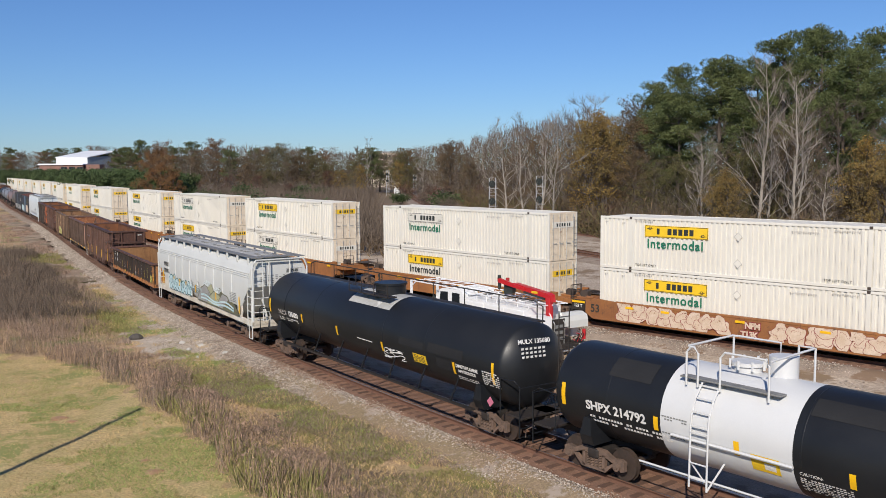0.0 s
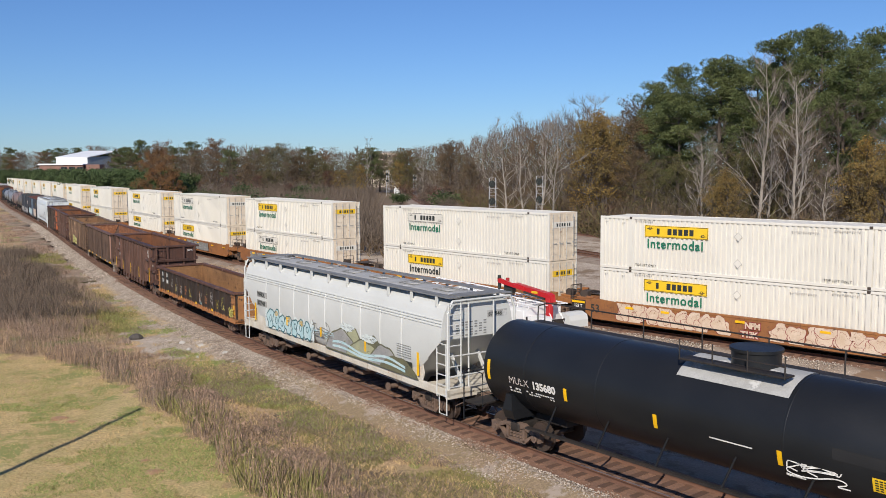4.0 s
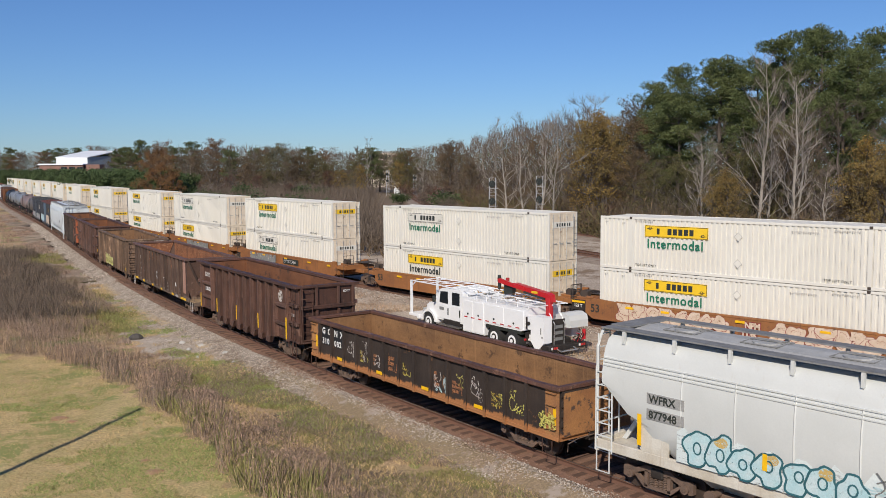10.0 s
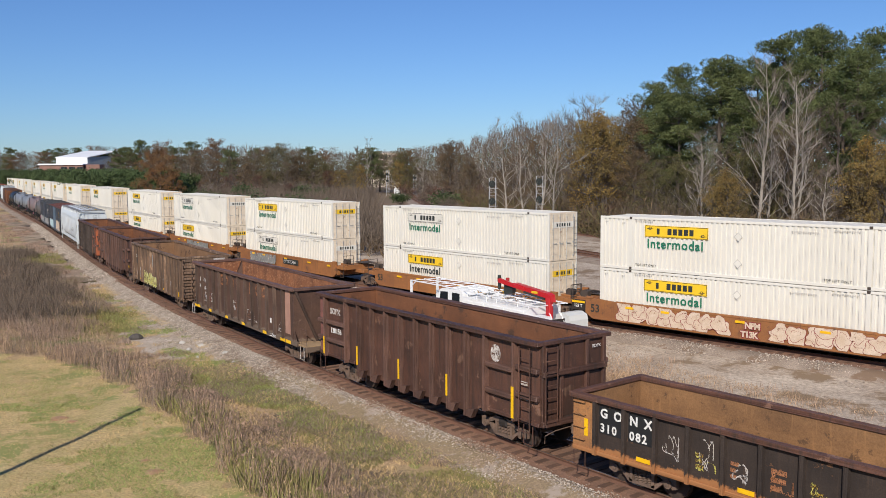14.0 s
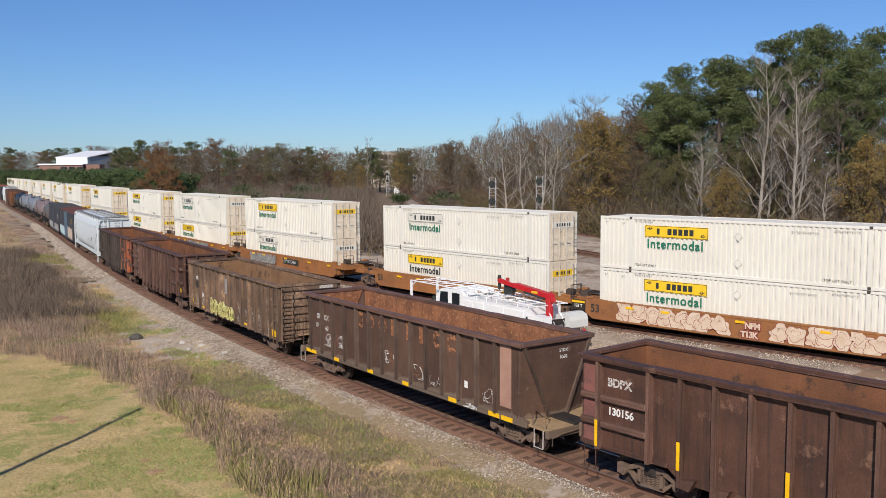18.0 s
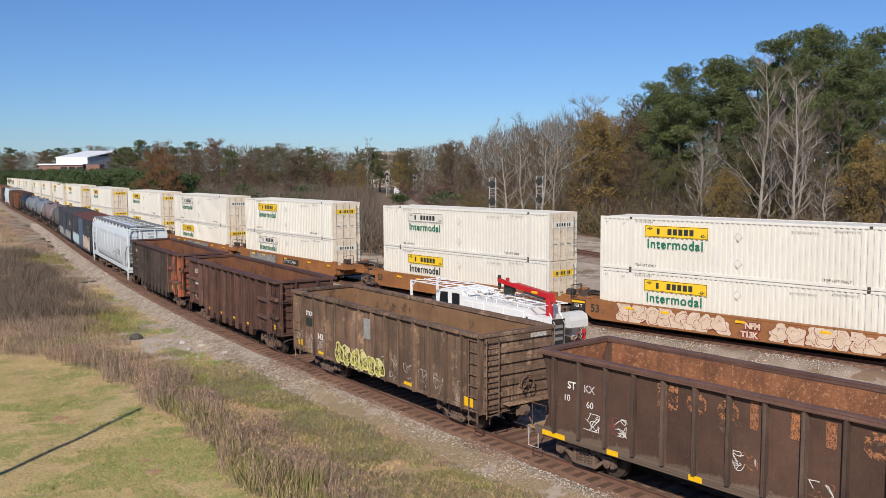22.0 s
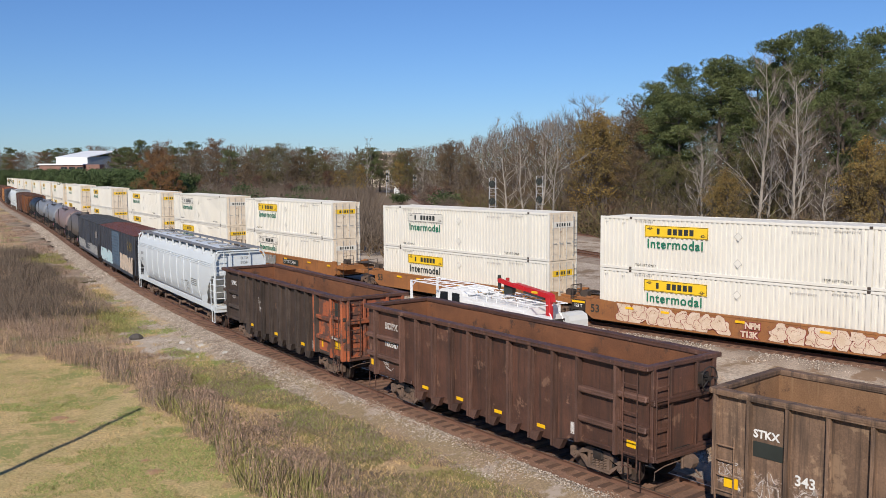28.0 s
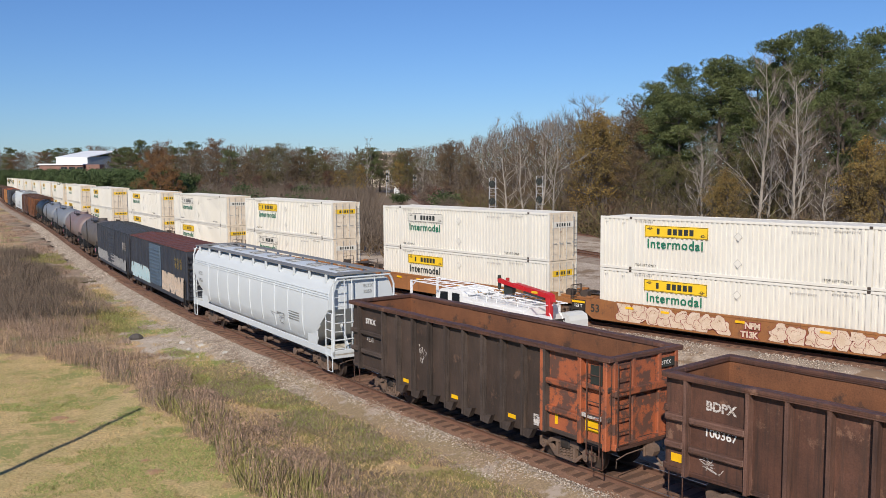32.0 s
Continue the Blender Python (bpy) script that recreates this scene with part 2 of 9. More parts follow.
def build_track(line, name, s0, s1, label, single):
    """single: the stretch of which every tie is an object of its own."""
    bed = thing(name, label, "railway track")
    bed["kind"] = "structure"
    me = big_mesh("ballast_bed", *strip(line, s0, s1, [(-3.0, -0.62), (-2.6, -0.44), (-2.1, -0.27), (-1.75, -0.19), (-1.3, -0.215), (0, -0.225), (1.3, -0.215), (1.75, -0.19), (2.5, -0.25), (3.4, -0.42), (4.2, -0.62)], 0.7, 0.25), "ballast")
    part("ballast_bed", me, "ballast", bed, "grey crushed stone ballast with rusty dust")
    me = big_mesh("dusty_strip", *strip(line, s0, s1, [(-1.62, -0.20), (-1.32, -0.178), (-1.12, -0.158), (0, -0.165), (1.12, -0.158), (1.32, -0.178), (1.62, -0.20)], 0.7, 0.1), "ballast_near")
    part("dusty_strip", me, "ballast_near", bed, "rust red dusty ballast between the ties")
    for side in (-1, 1):
        c = side * 0.7525
        prof = [(c - 0.07, -0.165), (c - 0.07, -0.15), (c - 0.012, -0.13), (c - 0.012, -0.045), (c - 0.036, -0.035), (c - 0.036, -0.004), (c - 0.028, 0.0)]
        prof += [(2 * c - a, z) for a, z in reversed(prof)]
        part("rail", big_mesh("rail", *strip(line, s0, s1, prof, 1.5), "rail_rust"), "rail_rust", bed, "rust brown steel rail")
        part("rail_head", big_mesh("rail_head", *strip(line, s0, s1, [(c - 0.026, 0.002), (c + 0.026, 0.002)], 1.5), "rail_top"), "rail_top", bed, "worn shiny running surface")
    tie = Geo().box(-0.115, 0.115, -1.3, 1.3, -0.33, -0.145, 0.015).mesh("tie")
    rest = Geo()
    rng = random.Random(4)
    s = s0
    while s < s1:
        x, y, h = on(line, s)
        m = pose(x - 0.0, y, rng.uniform(-0.015, 0.012), 0, 0, math.degrees(h) + rng.uniform(-1.2, 1.2)) @ Matrix.Translation((0, rng.uniform(-0.07, 0.07), 0))
        if single[0] <= s <= single[1]:
            part("tie", tie, "tie", bed, at=m)
        else:
            vs = [m @ Vector(p) for p in ((-0.115, -1.3, -0.33), (0.115, -1.3, -0.33), (0.115, 1.3, -0.33), (-0.115, 1.3, -0.33), (-0.115, -1.3, -0.145), (0.115, -1.3, -0.145), (0.115, 1.3, -0.145), (-0.115, 1.3, -0.145))]
            rest.add(vs, [(4, 5, 6, 7), (0, 1, 5, 4), (1, 2, 6, 5), (2, 3, 7, 6), (3, 0, 4, 7)])
        s += 0.53
    me = bpy.data.meshes.new("far_ties")
    me.from_pydata(rest.v, [], rest.f)
    tagged(part("far_ties", me, "tie", bed), kind="stuff")
    return bed


M["lawn"] = mat("dormant_lawn", (0.50, 0.36, 0.17), (0.37, 0.30, 0.115), 0.95, scale=0.9, fine=11, amount=0.95, bump=0.9, patch=(0.25, 0.255, 0.075), patch_at=0.53, patch_scale=0.36)
M["rough_grass"] = mat("dry_rough_grass", (0.44, 0.295, 0.17), (0.32, 0.235, 0.11), 0.95, scale=0.35, fine=9, amount=0.8, bump=0.8, patch=(0.20, 0.215, 0.06), patch_at=0.53, patch_scale=0.3)
M["gravel"] = mat("yard_gravel", (0.46, 0.38, 0.30), (0.33, 0.255, 0.19), 0.95, scale=0.3, fine=7, amount=0.95, bump=0.9, patch=(0.22, 0.15, 0.09), patch_at=0.52, patch_scale=0.35)
M["pale_dirt"] = mat("pale_trodden_dirt", (0.47, 0.39, 0.31), (0.36, 0.28, 0.20), 0.95, scale=0.6, fine=12, amount=0.7, bump=0.8, patch=(0.27, 0.22, 0.11), patch_at=0.55, patch_scale=0.5)
M["sandy"] = mat("brown_sandy_dirt", (0.40, 0.30, 0.22), (0.29, 0.21, 0.145), 0.95, scale=0.35, fine=9, amount=0.7, bump=0.8, patch=(0.21, 0.16, 0.095), patch_at=0.50, patch_scale=0.3)
M["shoulder"] = mat("overgrown_ballast_shoulder", (0.29, 0.205, 0.125), (0.21, 0.16, 0.085), 0.95, scale=0.7, fine=13, amount=0.85, bump=0.9, patch=(0.36, 0.29, 0.23), patch_at=0.56, patch_scale=0.8)
M["far_floor"] = mat("wood_floor", (0.19, 0.125, 0.075), (0.12, 0.09, 0.045), 0.95, scale=0.05, fine=2, amount=0.5, bump=0.5)


# ---- ground ----
def across(x, y):
    """Nearest point of the main track: distance along it and, positive away from the camera, across it."""
    k = int(np.argmin((MAIN[1][::8] - x) ** 2 + (MAIN[2][::8] - y) ** 2)) * 8
    h = MAIN[3][k]
    return MAIN[0][k], -(x - MAIN[1][k]) * math.sin(h) + (y - MAIN[2][k]) * math.cos(h)


def near_edge(s):
    """Where the mown lawn ends, across the track."""
    return float(np.interp(s, [-60, -34.5, -32.8, -30, -25.8, -22, -15, -12, -9, 6], [-20, -12.1, -10.7, -9.4, -8.6, -8.4, -8.4, -9.0, -9.2, -9.4])) + 0.25 * math.sin(s * 1.3)


def ground_z(x, y):
    return -0.48 + 0.07 * noise.noise((x * 0.13, y * 0.13, 0.0)) + 0.035 * noise.noise((x * 0.6, y * 0.6, 4.0))


def build_ground():
    xs = np.concatenate([[-3000, -1200, -600, -300, -200], np.arange(-150, -50, 4.0), np.arange(-50, 30, 0.7), np.arange(30, 80, 3.0), [100, 150, 250, 500, 1200, 3000]])
    ys = np.concatenate([[-3000, -800, -200, -60, -20, 0], np.arange(8, 70, 0.7), np.arange(70, 180, 4.0), [200, 240, 300, 400, 600, 1000, 1800, 3500]])
    V = [(x, y, ground_z(x, y) if abs(x) < 170 and y < 200 else -0.48) for y in ys for x in xs]
    n = len(xs)
    F, slot = [], []
    for j in range(len(ys) - 1):
        for i in range(n - 1):
            F.append((j * n + i, j * n + i + 1, (j + 1) * n + i + 1, (j + 1) * n + i))
            cx, cy = (xs[i] + xs[i + 1]) / 2, (ys[j] + ys[j + 1]) / 2
            s, d = across(cx, cy)
            w = 0.7 * noise.noise((cx * 0.4, cy * 0.4, 7.0))
            far = cy > 210 or cx > 90 or cx < -140
            k = 1
            if d + 0.3 * w < near_edge(s) and s > -60:
                k = 0
            elif d > 3.5:
                k = 2 if d < 36 or (cx > -6 and d < 90 and cy < 130) else 3
            if k == 1 and -38.5 < s < -27.5 and -6.2 + 0.8 * abs(s + 33) / 3 + w < d < -1:
                k = 4
            if far and d > 3:
                k = 3
            slot.append(k)
    me = big_mesh("ground", V, F, "lawn")
    for k in ("rough_grass", "gravel", "far_floor", "pale_dirt"):
        me.materials.append(M[k])
    me.polygons.foreach_set("material_index", np.array(slot, dtype=np.int32))
    tagged(new("ground", me), "lawn, dry rough grass and gravel beside the tracks", "ground", kind="structure")


build_ground()
build_track(MAIN, "track_main", -400, 95, "curving railway track with rusty rails on ballast", (-75, 8))
verge = thing("track_verge", "dirt and thin grass grown over the ballast edge", "verge")
verge["kind"] = "structure"
part("shoulder", big_mesh("shoulder", *strip(MAIN, -22, 30, [(-3.4, -0.60), (-3.0, -0.50), (-2.6, -0.40), (-2.1, -0.245), (-1.9, -0.205), (-1.66, -0.19)], 0.6, 0.3), "shoulder"), "shoulder", verge, "brown dirt over the ballast shoulder")
part("sandy_path", big_mesh("sandy_path", *strip(MAIN, -190, -62, [(-6.0, -0.49), (-5.2, -0.43), (-4.2, -0.415), (-3.2, -0.42), (-2.6, -0.46)], 1.0, 1.3), "sandy"), "sandy", verge, "brown sandy dirt beside the ballast")
build_track(SIDING, "track_siding", -400, 60, "second curving railway track under the parked container train", (-40, 4))


# ---- running gear ----
GEAR = {}


def gear_meshes():
    g = Geo()
    for side in (-1, 1):
        y = side * 0.72
        for y0, y1, r in ((y - 0.07, y + 0.045, 0.452), (y - 0.085 if side > 0 else y + 0.045, y - 0.07 if side > 0 else y + 0.085, 0.478)):
            g.cyl("y", (0, 0), r, y0, y1, 28)
        g.cyl("y", (0, 0), 0.16, y - 0.02 if side > 0 else y - 0.16, y + 0.16 if side > 0 else y + 0.02, 14)
        for k in range(6):
            a = k * math.pi / 3
            g.box(-0.02 + 0.29 * math.cos(a), 0.02 + 0.29 * math.cos(a), *(sorted((y + side * 0.045, y + side * 0.062))), -0.02 + 0.29 * math.sin(a), 0.02 + 0.29 * math.sin(a))
    g.cyl("y", (0, 0), 0.085, -0.72, 0.72, 12)
    GEAR["wheelset"] = g.mesh("wheelset", True)
    GEAR["wheelset"].materials.append(M["wheel"])
    t = Geo()
    for side in (-1, 1):
        y = side * 0.72
        ring = [[((r) * math.cos(2 * math.pi * k / 28), yy, r * math.sin(2 * math.pi * k / 28)) for k in range(28)] for yy, r in ((y - 0.05, 0.4535), (y + 0.04, 0.4535))]
        t.loft(ring, cap=False)
    GEAR["tread"] = t.mesh("tread", True)
    GEAR["tread"].materials.append(M["tread"])
    f = Geo()
    # a cast frame: outline with a window on each side of the springs
    f.prism_y([(-1.13, 0.36), (-1.13, 0.63), (-0.98, 0.68), (-0.74, 0.64), (-0.40, 0.80), (0.40, 0.80), (0.74, 0.64), (0.98, 0.68), (1.13, 0.63), (1.13, 0.36), (1.0, 0.32), (0.93, 0.42), (0.76, 0.50), (0.44, 0.62), (-0.44, 0.62), (-0.76, 0.50), (-0.93, 0.42), (-1.0, 0.32)], -0.07, 0.07)
    f.prism_y([(-0.80, 0.50), (-0.70, 0.50), (-0.36, 0.26), (0.36, 0.26), (0.70, 0.50), (0.80, 0.50), (0.44, 0.17), (-0.44, 0.17)], -0.07, 0.07)
    for x in (-0.37, 0.37):
        f.box(x - 0.05, x + 0.05, -0.07, 0.07, 0.2, 0.66)
    for x in (-0.89, 0.89):
        f.cyl("y", (x, 0.457), 0.12, -0.14, 0.08, 14)
        f.cyl("y", (x, 0.457), 0.055, -0.17, -0.14, 8)
    GEAR["side_frame"] = f.mesh("side_frame", True)
    GEAR["side_frame"].materials.append(M["truck_rust"])
    s = Geo()
    for x in (-0.22, -0.07, 0.08, 0.23):
        for k in range(7):
            s.cyl("z", (x, -0.02), 0.066, 0.27 + k * 0.048, 0.298 + k * 0.048, 8)
    GEAR["springs"] = s.mesh("springs", True)
    GEAR["springs"].materials.append(M["truck_rust"])
    b = Geo().box(-0.2, 0.2, -1.12, 1.12, 0.52, 0.78, 0.04)
    b.box(-0.55, 0.55, -0.35, 0.35, 0.62, 0.70, 0.02).cyl("z", (0, 0), 0.2, 0.78, 0.9, 12)
    for x in (-0.42, 0.42):
        b.box(x - 0.06, x + 0.06, -0.95, 0.95, 0.34, 0.46, 0.02)
    GEAR["bolster"] = b.mesh("bogie", True)
    GEAR["bolster"].materials.append(M["black_gear"])
    c = Geo().box(-0.75, 0.0, -0.1, 0.1, 0.76, 0.98, 0.03)
    c.prism_y([(0.0, 0.70), (0.0, 1.03), (0.16, 1.05), (0.30, 0.98), (0.33, 0.86), (0.26, 0.72)], -0.13, 0.13)
    c.box(-0.05, 0.03, -0.19, 0.19, 0.66, 1.08, 0.02)
    c.tube([(-0.02, -0.2, 0.9), (0.0, -0.9, 0.88), (-0.02, -1.3, 0.78), (0, -1.32, 0.55)], 0.018, 5)
    c.tube([(-0.1, 0.25, 0.8), (0.15, 0.28, 0.52), (0.35, 0.2, 0.45)], 0.03, 5)
    GEAR["coupler"] = c.mesh("coupler", True)
    GEAR["coupler"].materials.append(M["truck_rust"])


gear_meshes()
WHEELS = []


def bogie(car, x, spin=True):
    b = part("bogie", GEAR["bolster"], "black_gear", car, "cast steel bogie with brown dust", at=(x, 0, 0))
    for side in (-1, 1):
        part("side_frame", GEAR["side_frame"], "truck_rust", b, at=pose(0, side * 1.0, 0, 0, 0, 0 if side < 0 else 180))
        tagged(part("spring_pack", GEAR["springs"], "truck_rust", b, at=pose(0, side * 1.0, 0)), kind="stuff")
    for dx in (-0.89, 0.89):
        w = part("wheelset", GEAR["wheelset"], "wheel", b, at=(dx, 0, 0.457))
        if spin:
            WHEELS.append((w, dx))
    return b


def couplers(car, L):
    part("coupler", GEAR["coupler"], "truck_rust", car, at=(L / 2 + 0.16, 0, 0))
    part("coupler", GEAR["coupler"], "truck_rust", car, at=pose(-L / 2 - 0.16, 0, 0, 0, 0, 180))


def ladder(parent, x, y, z0, z1, width, material, along="x", step=0.38, r=0.017, name="ladder"):
    """A ladder in the plane of a side (along x) or of an end (along y)."""
    g = Geo()
    p = (lambda a, z: (x + a, y, z)) if along == "x" else (lambda a, z: (x, y + a, z))
    for a in (0, width):
        g.tube([p(a, z0), p(a, z1)], r * 1.3, 5)
    k = int((z1 - z0) / step)
    for i in range(k + 1):
        z = z0 + 0.08 + i * step
        if z < z1:
            g.tube([p(0, z), p(width, z)], r, 5)
    return part(name, g, material, parent)


# ---- containers and well cars ----
CL, CW, CH = 16.154, 2.59, 2.896


def corrugated(g, x0, x1, y, z0, z1, pitch, depth, out=-1):
    """A corrugated sheet facing y."""
    xs, ys, x = [], [], x0
    pat = ((0.0, 0), (0.42, 0), (0.5, 1), (0.92, 1))
    while x < x1:
        for f, d in pat:
            if x + f * pitch < x1:
                xs.append(x + f * pitch)
                ys.append(y - out * d * depth)
        x += pitch
    xs.append(x1)
    ys.append(y)
    n = len(xs)
    g.add([(a, b, z0) for a, b in zip(xs, ys)] + [(a, b, z1) for a, b in zip(xs, ys)], [(i, i + 1, n + i + 1, n + i) for i in range(n - 1)])


CONT = {}


def container_meshes():
    for side in (-1, 1):
        g = Geo()
        y = side * (CW / 2 - 0.012)
        corrugated(g, 0.14, CL - 0.14, y, 0.12, CH - 0.12, 0.279, 0.065, side)
        CONT["side", side] = g.mesh("side_panel")
        for nm, z0, z1 in (("bottom_rail", 0.0, 0.15), ("top_rail", CH - 0.13, CH)):
            CONT[nm, side] = Geo().box(0.0, CL, *sorted((y - side * 0.07, y + side * 0.012)), z0, z1, 0.012).mesh(nm)
        CONT["corner_post", side] = Geo().box(-0.07, 0.07, *sorted((y - side * 0.12, y + side * 0.012)), 0.15, CH - 0.13, 0.01).mesh("corner_post")
        CONT["side_post", side] = Geo().box(-0.10, 0.10, *sorted((y - side * 0.08, y + side * 0.010)), 0.15, CH - 0.13, 0.01).mesh("side_post")
        CONT["casting", side] = Geo().box(-0.075, 0.075, *sorted((y - side * 0.05, y + side * 0.018)), 0, 0.13).mesh("corner_casting")
    xs, zs = [0.02], [CH - 0.035]
    for k in range(40):
        x = 0.3 + k * 0.4
        xs += [x, x + 0.04, x + 0.2, x + 0.24]
        zs += [CH - 0.035, CH - 0.012, CH - 0.012, CH - 0.035]
    xs.append(CL - 0.02)
    zs.append(CH - 0.035)
    n = len(xs)
    g = Geo().add([(x, y, z) for y in (-CW / 2 + 0.03, CW / 2 - 0.03) for x, z in zip(xs, zs)], [(i, i + 1, n + i + 1, n + i) for i in range(n - 1)])
    CONT["roof"] = g.mesh("roof")
    CONT["floor"] = Geo().box(0.05, CL - 0.05, -CW / 2 + 0.05, CW / 2 - 0.05, 0.02, 0.12).mesh("floor")
    for k, y0 in enumerate((-CW / 2 + 0.1, 0.015)):
        d = Geo().box(CL - 0.05, CL - 0.01, y0, y0 + CW / 2 - 0.115, 0.14, CH - 0.14, 0.01)
        for z in (0.5, 0.95, 1.4, 1.85, 2.3):
            d.box(CL - 0.012, CL + 0.004, y0 + 0.06, y0 + CW / 2 - 0.175, z - 0.10, z + 0.10, 0.006)
        CONT["door", k] = d.mesh("door")
        for j, y in enumerate((y0 + 0.26, y0 + 0.86)):
            r = Geo().tube([(CL + 0.03, y, 0.1), (CL + 0.03, y, CH - 0.1)], 0.023, 6)
            for z in (0.3, 1.1, 1.9, 2.6):
                r.box(CL, CL + 0.05, y - 0.05, y + 0.05, z - 0.03, z + 0.03)
            r.box(CL + 0.02, CL + 0.05, y, y + 0.34, 1.02, 1.06)
            CONT["rod", k, j] = r.mesh("locking_rod")
    g = Geo().box(0.0, 0.05, -CW / 2 + 0.02, CW / 2 - 0.02, 0.1, CH - 0.1)
    CONT["front"] = g.mesh("front_wall")
    for nm, z0, z1 in (("door_sill", 0, 0.14), ("door_header", CH - 0.14, CH)):
        CONT[nm] = Geo().box(CL - 0.12, CL, -CW / 2 + 0.07, CW / 2 - 0.07, z0, z1, 0.01).mesh(nm)
    g = Geo()
    for k in range(6):
        z = 0.45 + k * 0.38
        g.tube([(CL + 0.05, 0.95, z), (CL + 0.05, 1.22, z)], 0.014, 4)
    for y in (0.95, 1.22):
        g.tube([(CL + 0.05, y, 0.3), (CL + 0.05, y, 2.6)], 0.016, 4)
    CONT["ladder"] = g.mesh("ladder")


container_meshes()


def logo_panel(parent, x, z, w, h, white, y=-CW / 2 - 0.006):
    """A framed brand panel with a plain dark band for its name and a scroll shape at two corners."""
    p = part("brand_panel", Geo().box(x, x + w, y - 0.004, y + 0.012, z, z + h, 0.003), "container" if white else "yellow", parent, "white panel with dark band" if white else "yellow panel with dark band")
    g = Geo()
    t = 0.022
    yy0, yy1 = y - 0.009, y - 0.003
    for a in ((x + .02, x + w - .02, z + .02, z + .02 + t), (x + .02, x + w - .02, z + h - .02 - t, z + h - .02), (x + .02, x + .02 + t, z + .02, z + h - .02), (x + w - .02 - t, x + w - .02, z + .02, z + h - .02)):
        g.box(a[0], a[1], yy0, yy1, a[2], a[3])
    n, x0, bw = 7, x + w * 0.20, w * 0.60
    for k in range(n):
        if k in (1,):
            continue
        a = x0 + bw * k / n
        g.box(a, a + bw / n * (0.74 if k not in (0,) else 0.5), yy0, yy1, z + h * 0.24, z + h * 0.76)
    for sx, sz in ((x + w * 0.09, z + h * 0.74), (x + w * 0.92, z + h * 0.27)):
        ring = [[(sx + r * math.cos(a) * 1.2, yv, sz + r * math.sin(a)) for a in (2 * math.pi * i / 10 for i in range(10))] for yv, r in ((yy0, h * 0.14), (yy0, h * 0.09))]
        g.loft(ring, cap=False)
        g.box(sx - w * 0.05, sx + w * 0.05, yy0, yy1, sz - 0.03, sz - 0.005)
    part("brand_band", g, "decal_black", p)
    return p


def container(m, panel_x=2.86, style="yellow", text_mat="decal_green", near_cam=True, name="shipping_container"):
    c = thing(name, "long white corrugated container with green Intermodal lettering", "container", "containers of the parked train", m)
    for side in (-1, 1):
        part("side_panel", CONT["side", side], "container", c)
        part("bottom_rail", CONT["bottom_rail", side], "container", c)
        part("top_rail", CONT["top_rail", side], "container", c)
        for x in (0.07, CL - 0.07):
            part("corner_post", CONT["corner_post", side], "container", c, at=(x, 0, 0))
        for x in (1.98, CL - 1.66):
            part("side_post", CONT["side_post", side], "container", c, at=(x, 0, 0))
            if side < 0:
                for z in (0.02, CH - 0.13):
                    part("corner_casting", CONT["casting", side], "steel_dark", c, at=(x, 0, z))
    part("roof", CONT["roof"], "container", c)
    part("floor", CONT["floor"], "steel_dark", c)
    part("front_wall", CONT["front"], "container", c)
    part("door_sill", CONT["door_sill"], "container_end", c)
    part("door_header", CONT["door_header"], "container_end", c)
    for k in (0, 1):
        d = part("door", CONT["door", k], "container_end", c, "cream door with rust stains")
        for j in (0, 1):
            part("locking_rod", CONT["rod", k, j], "decal_faint", d)
    part("ladder", CONT["ladder"], "decal_grey", c)
    logo_panel(c, panel_x, 1.86, 3.72, 0.62, style == "white")
    lettering("Intermodal", 0.68, text_mat, c, near(panel_x + 0.14, -CW / 2 - 0.008, 1.28), spread=1.1, bold=0.013)["kind"] = "stuff"
    if near_cam:
        bars = Geo()
        for x, z, w in ((2.3, 2.64, 1.1), (12.9, 2.58, 1.3), (10.9, 2.46, 1.4), (0.35, 2.55, 0.25), (1.45, 2.5, 0.25)):
            for k in range(int(w / 0.11)):
                bars.box(x + k * 0.11, x + k * 0.11 + 0.06, -CW / 2 - 0.012, -CW / 2 - 0.004, z, z + 0.075)
        tagged(part("small_print", bars, "decal_faint", c), kind="stuff")
        lettering("TOP LIFT ONLY", 0.17, "decal_black", c, near(2.3, -CW / 2 - 0.008, 0.25), spread=1.1)
        lettering("TOP LIFT ONLY", 0.17, "decal_black", c, near(12.45, -CW / 2 - 0.008, 0.25), spread=1.1)
        for z in (2.1, 0.75):
            part("placard_rim", Geo().prism_y([(7.965, z), (8.2, z + 0.235), (8.435, z), (8.2, z - 0.235)], -CW / 2 - 0.009, -CW / 2 - 0.002), "decal_faint", c)
            part("placard_holder", Geo().prism_y([(8.0, z), (8.2, z + 0.2), (8.4, z), (8.2, z - 0.2)], -CW / 2 - 0.012, -CW / 2 - 0.002), "container", c, "diamond placard holder")
    g = Geo().box(CL + 0.012, CL + 0.02, -0.98, 0.98, 1.98, 2.34)
    pp = part("brand_panel", g, "container" if style == "white" else "yellow", c)
    g = Geo()
    for k in range(6):
        g.box(CL + 0.019, CL + 0.024, -0.62 + k * 0.22, -0.48 + k * 0.22, 2.06, 2.26)
    part("brand_band", g, "decal_black", pp)
    return c


WELL = {}
M["graffiti_pink"] = mat("graffiti_pale_pink", (0.60, 0.48, 0.37), (0.50, 0.37, 0.26), 0.7, scale=2.5, amount=0.3, bump=0, flake=0.37)
M["graffiti_red"] = mat("graffiti_dark_red", (0.24, 0.03, 0.035), None, 0.7, scale=3, amount=0.2, bump=0)


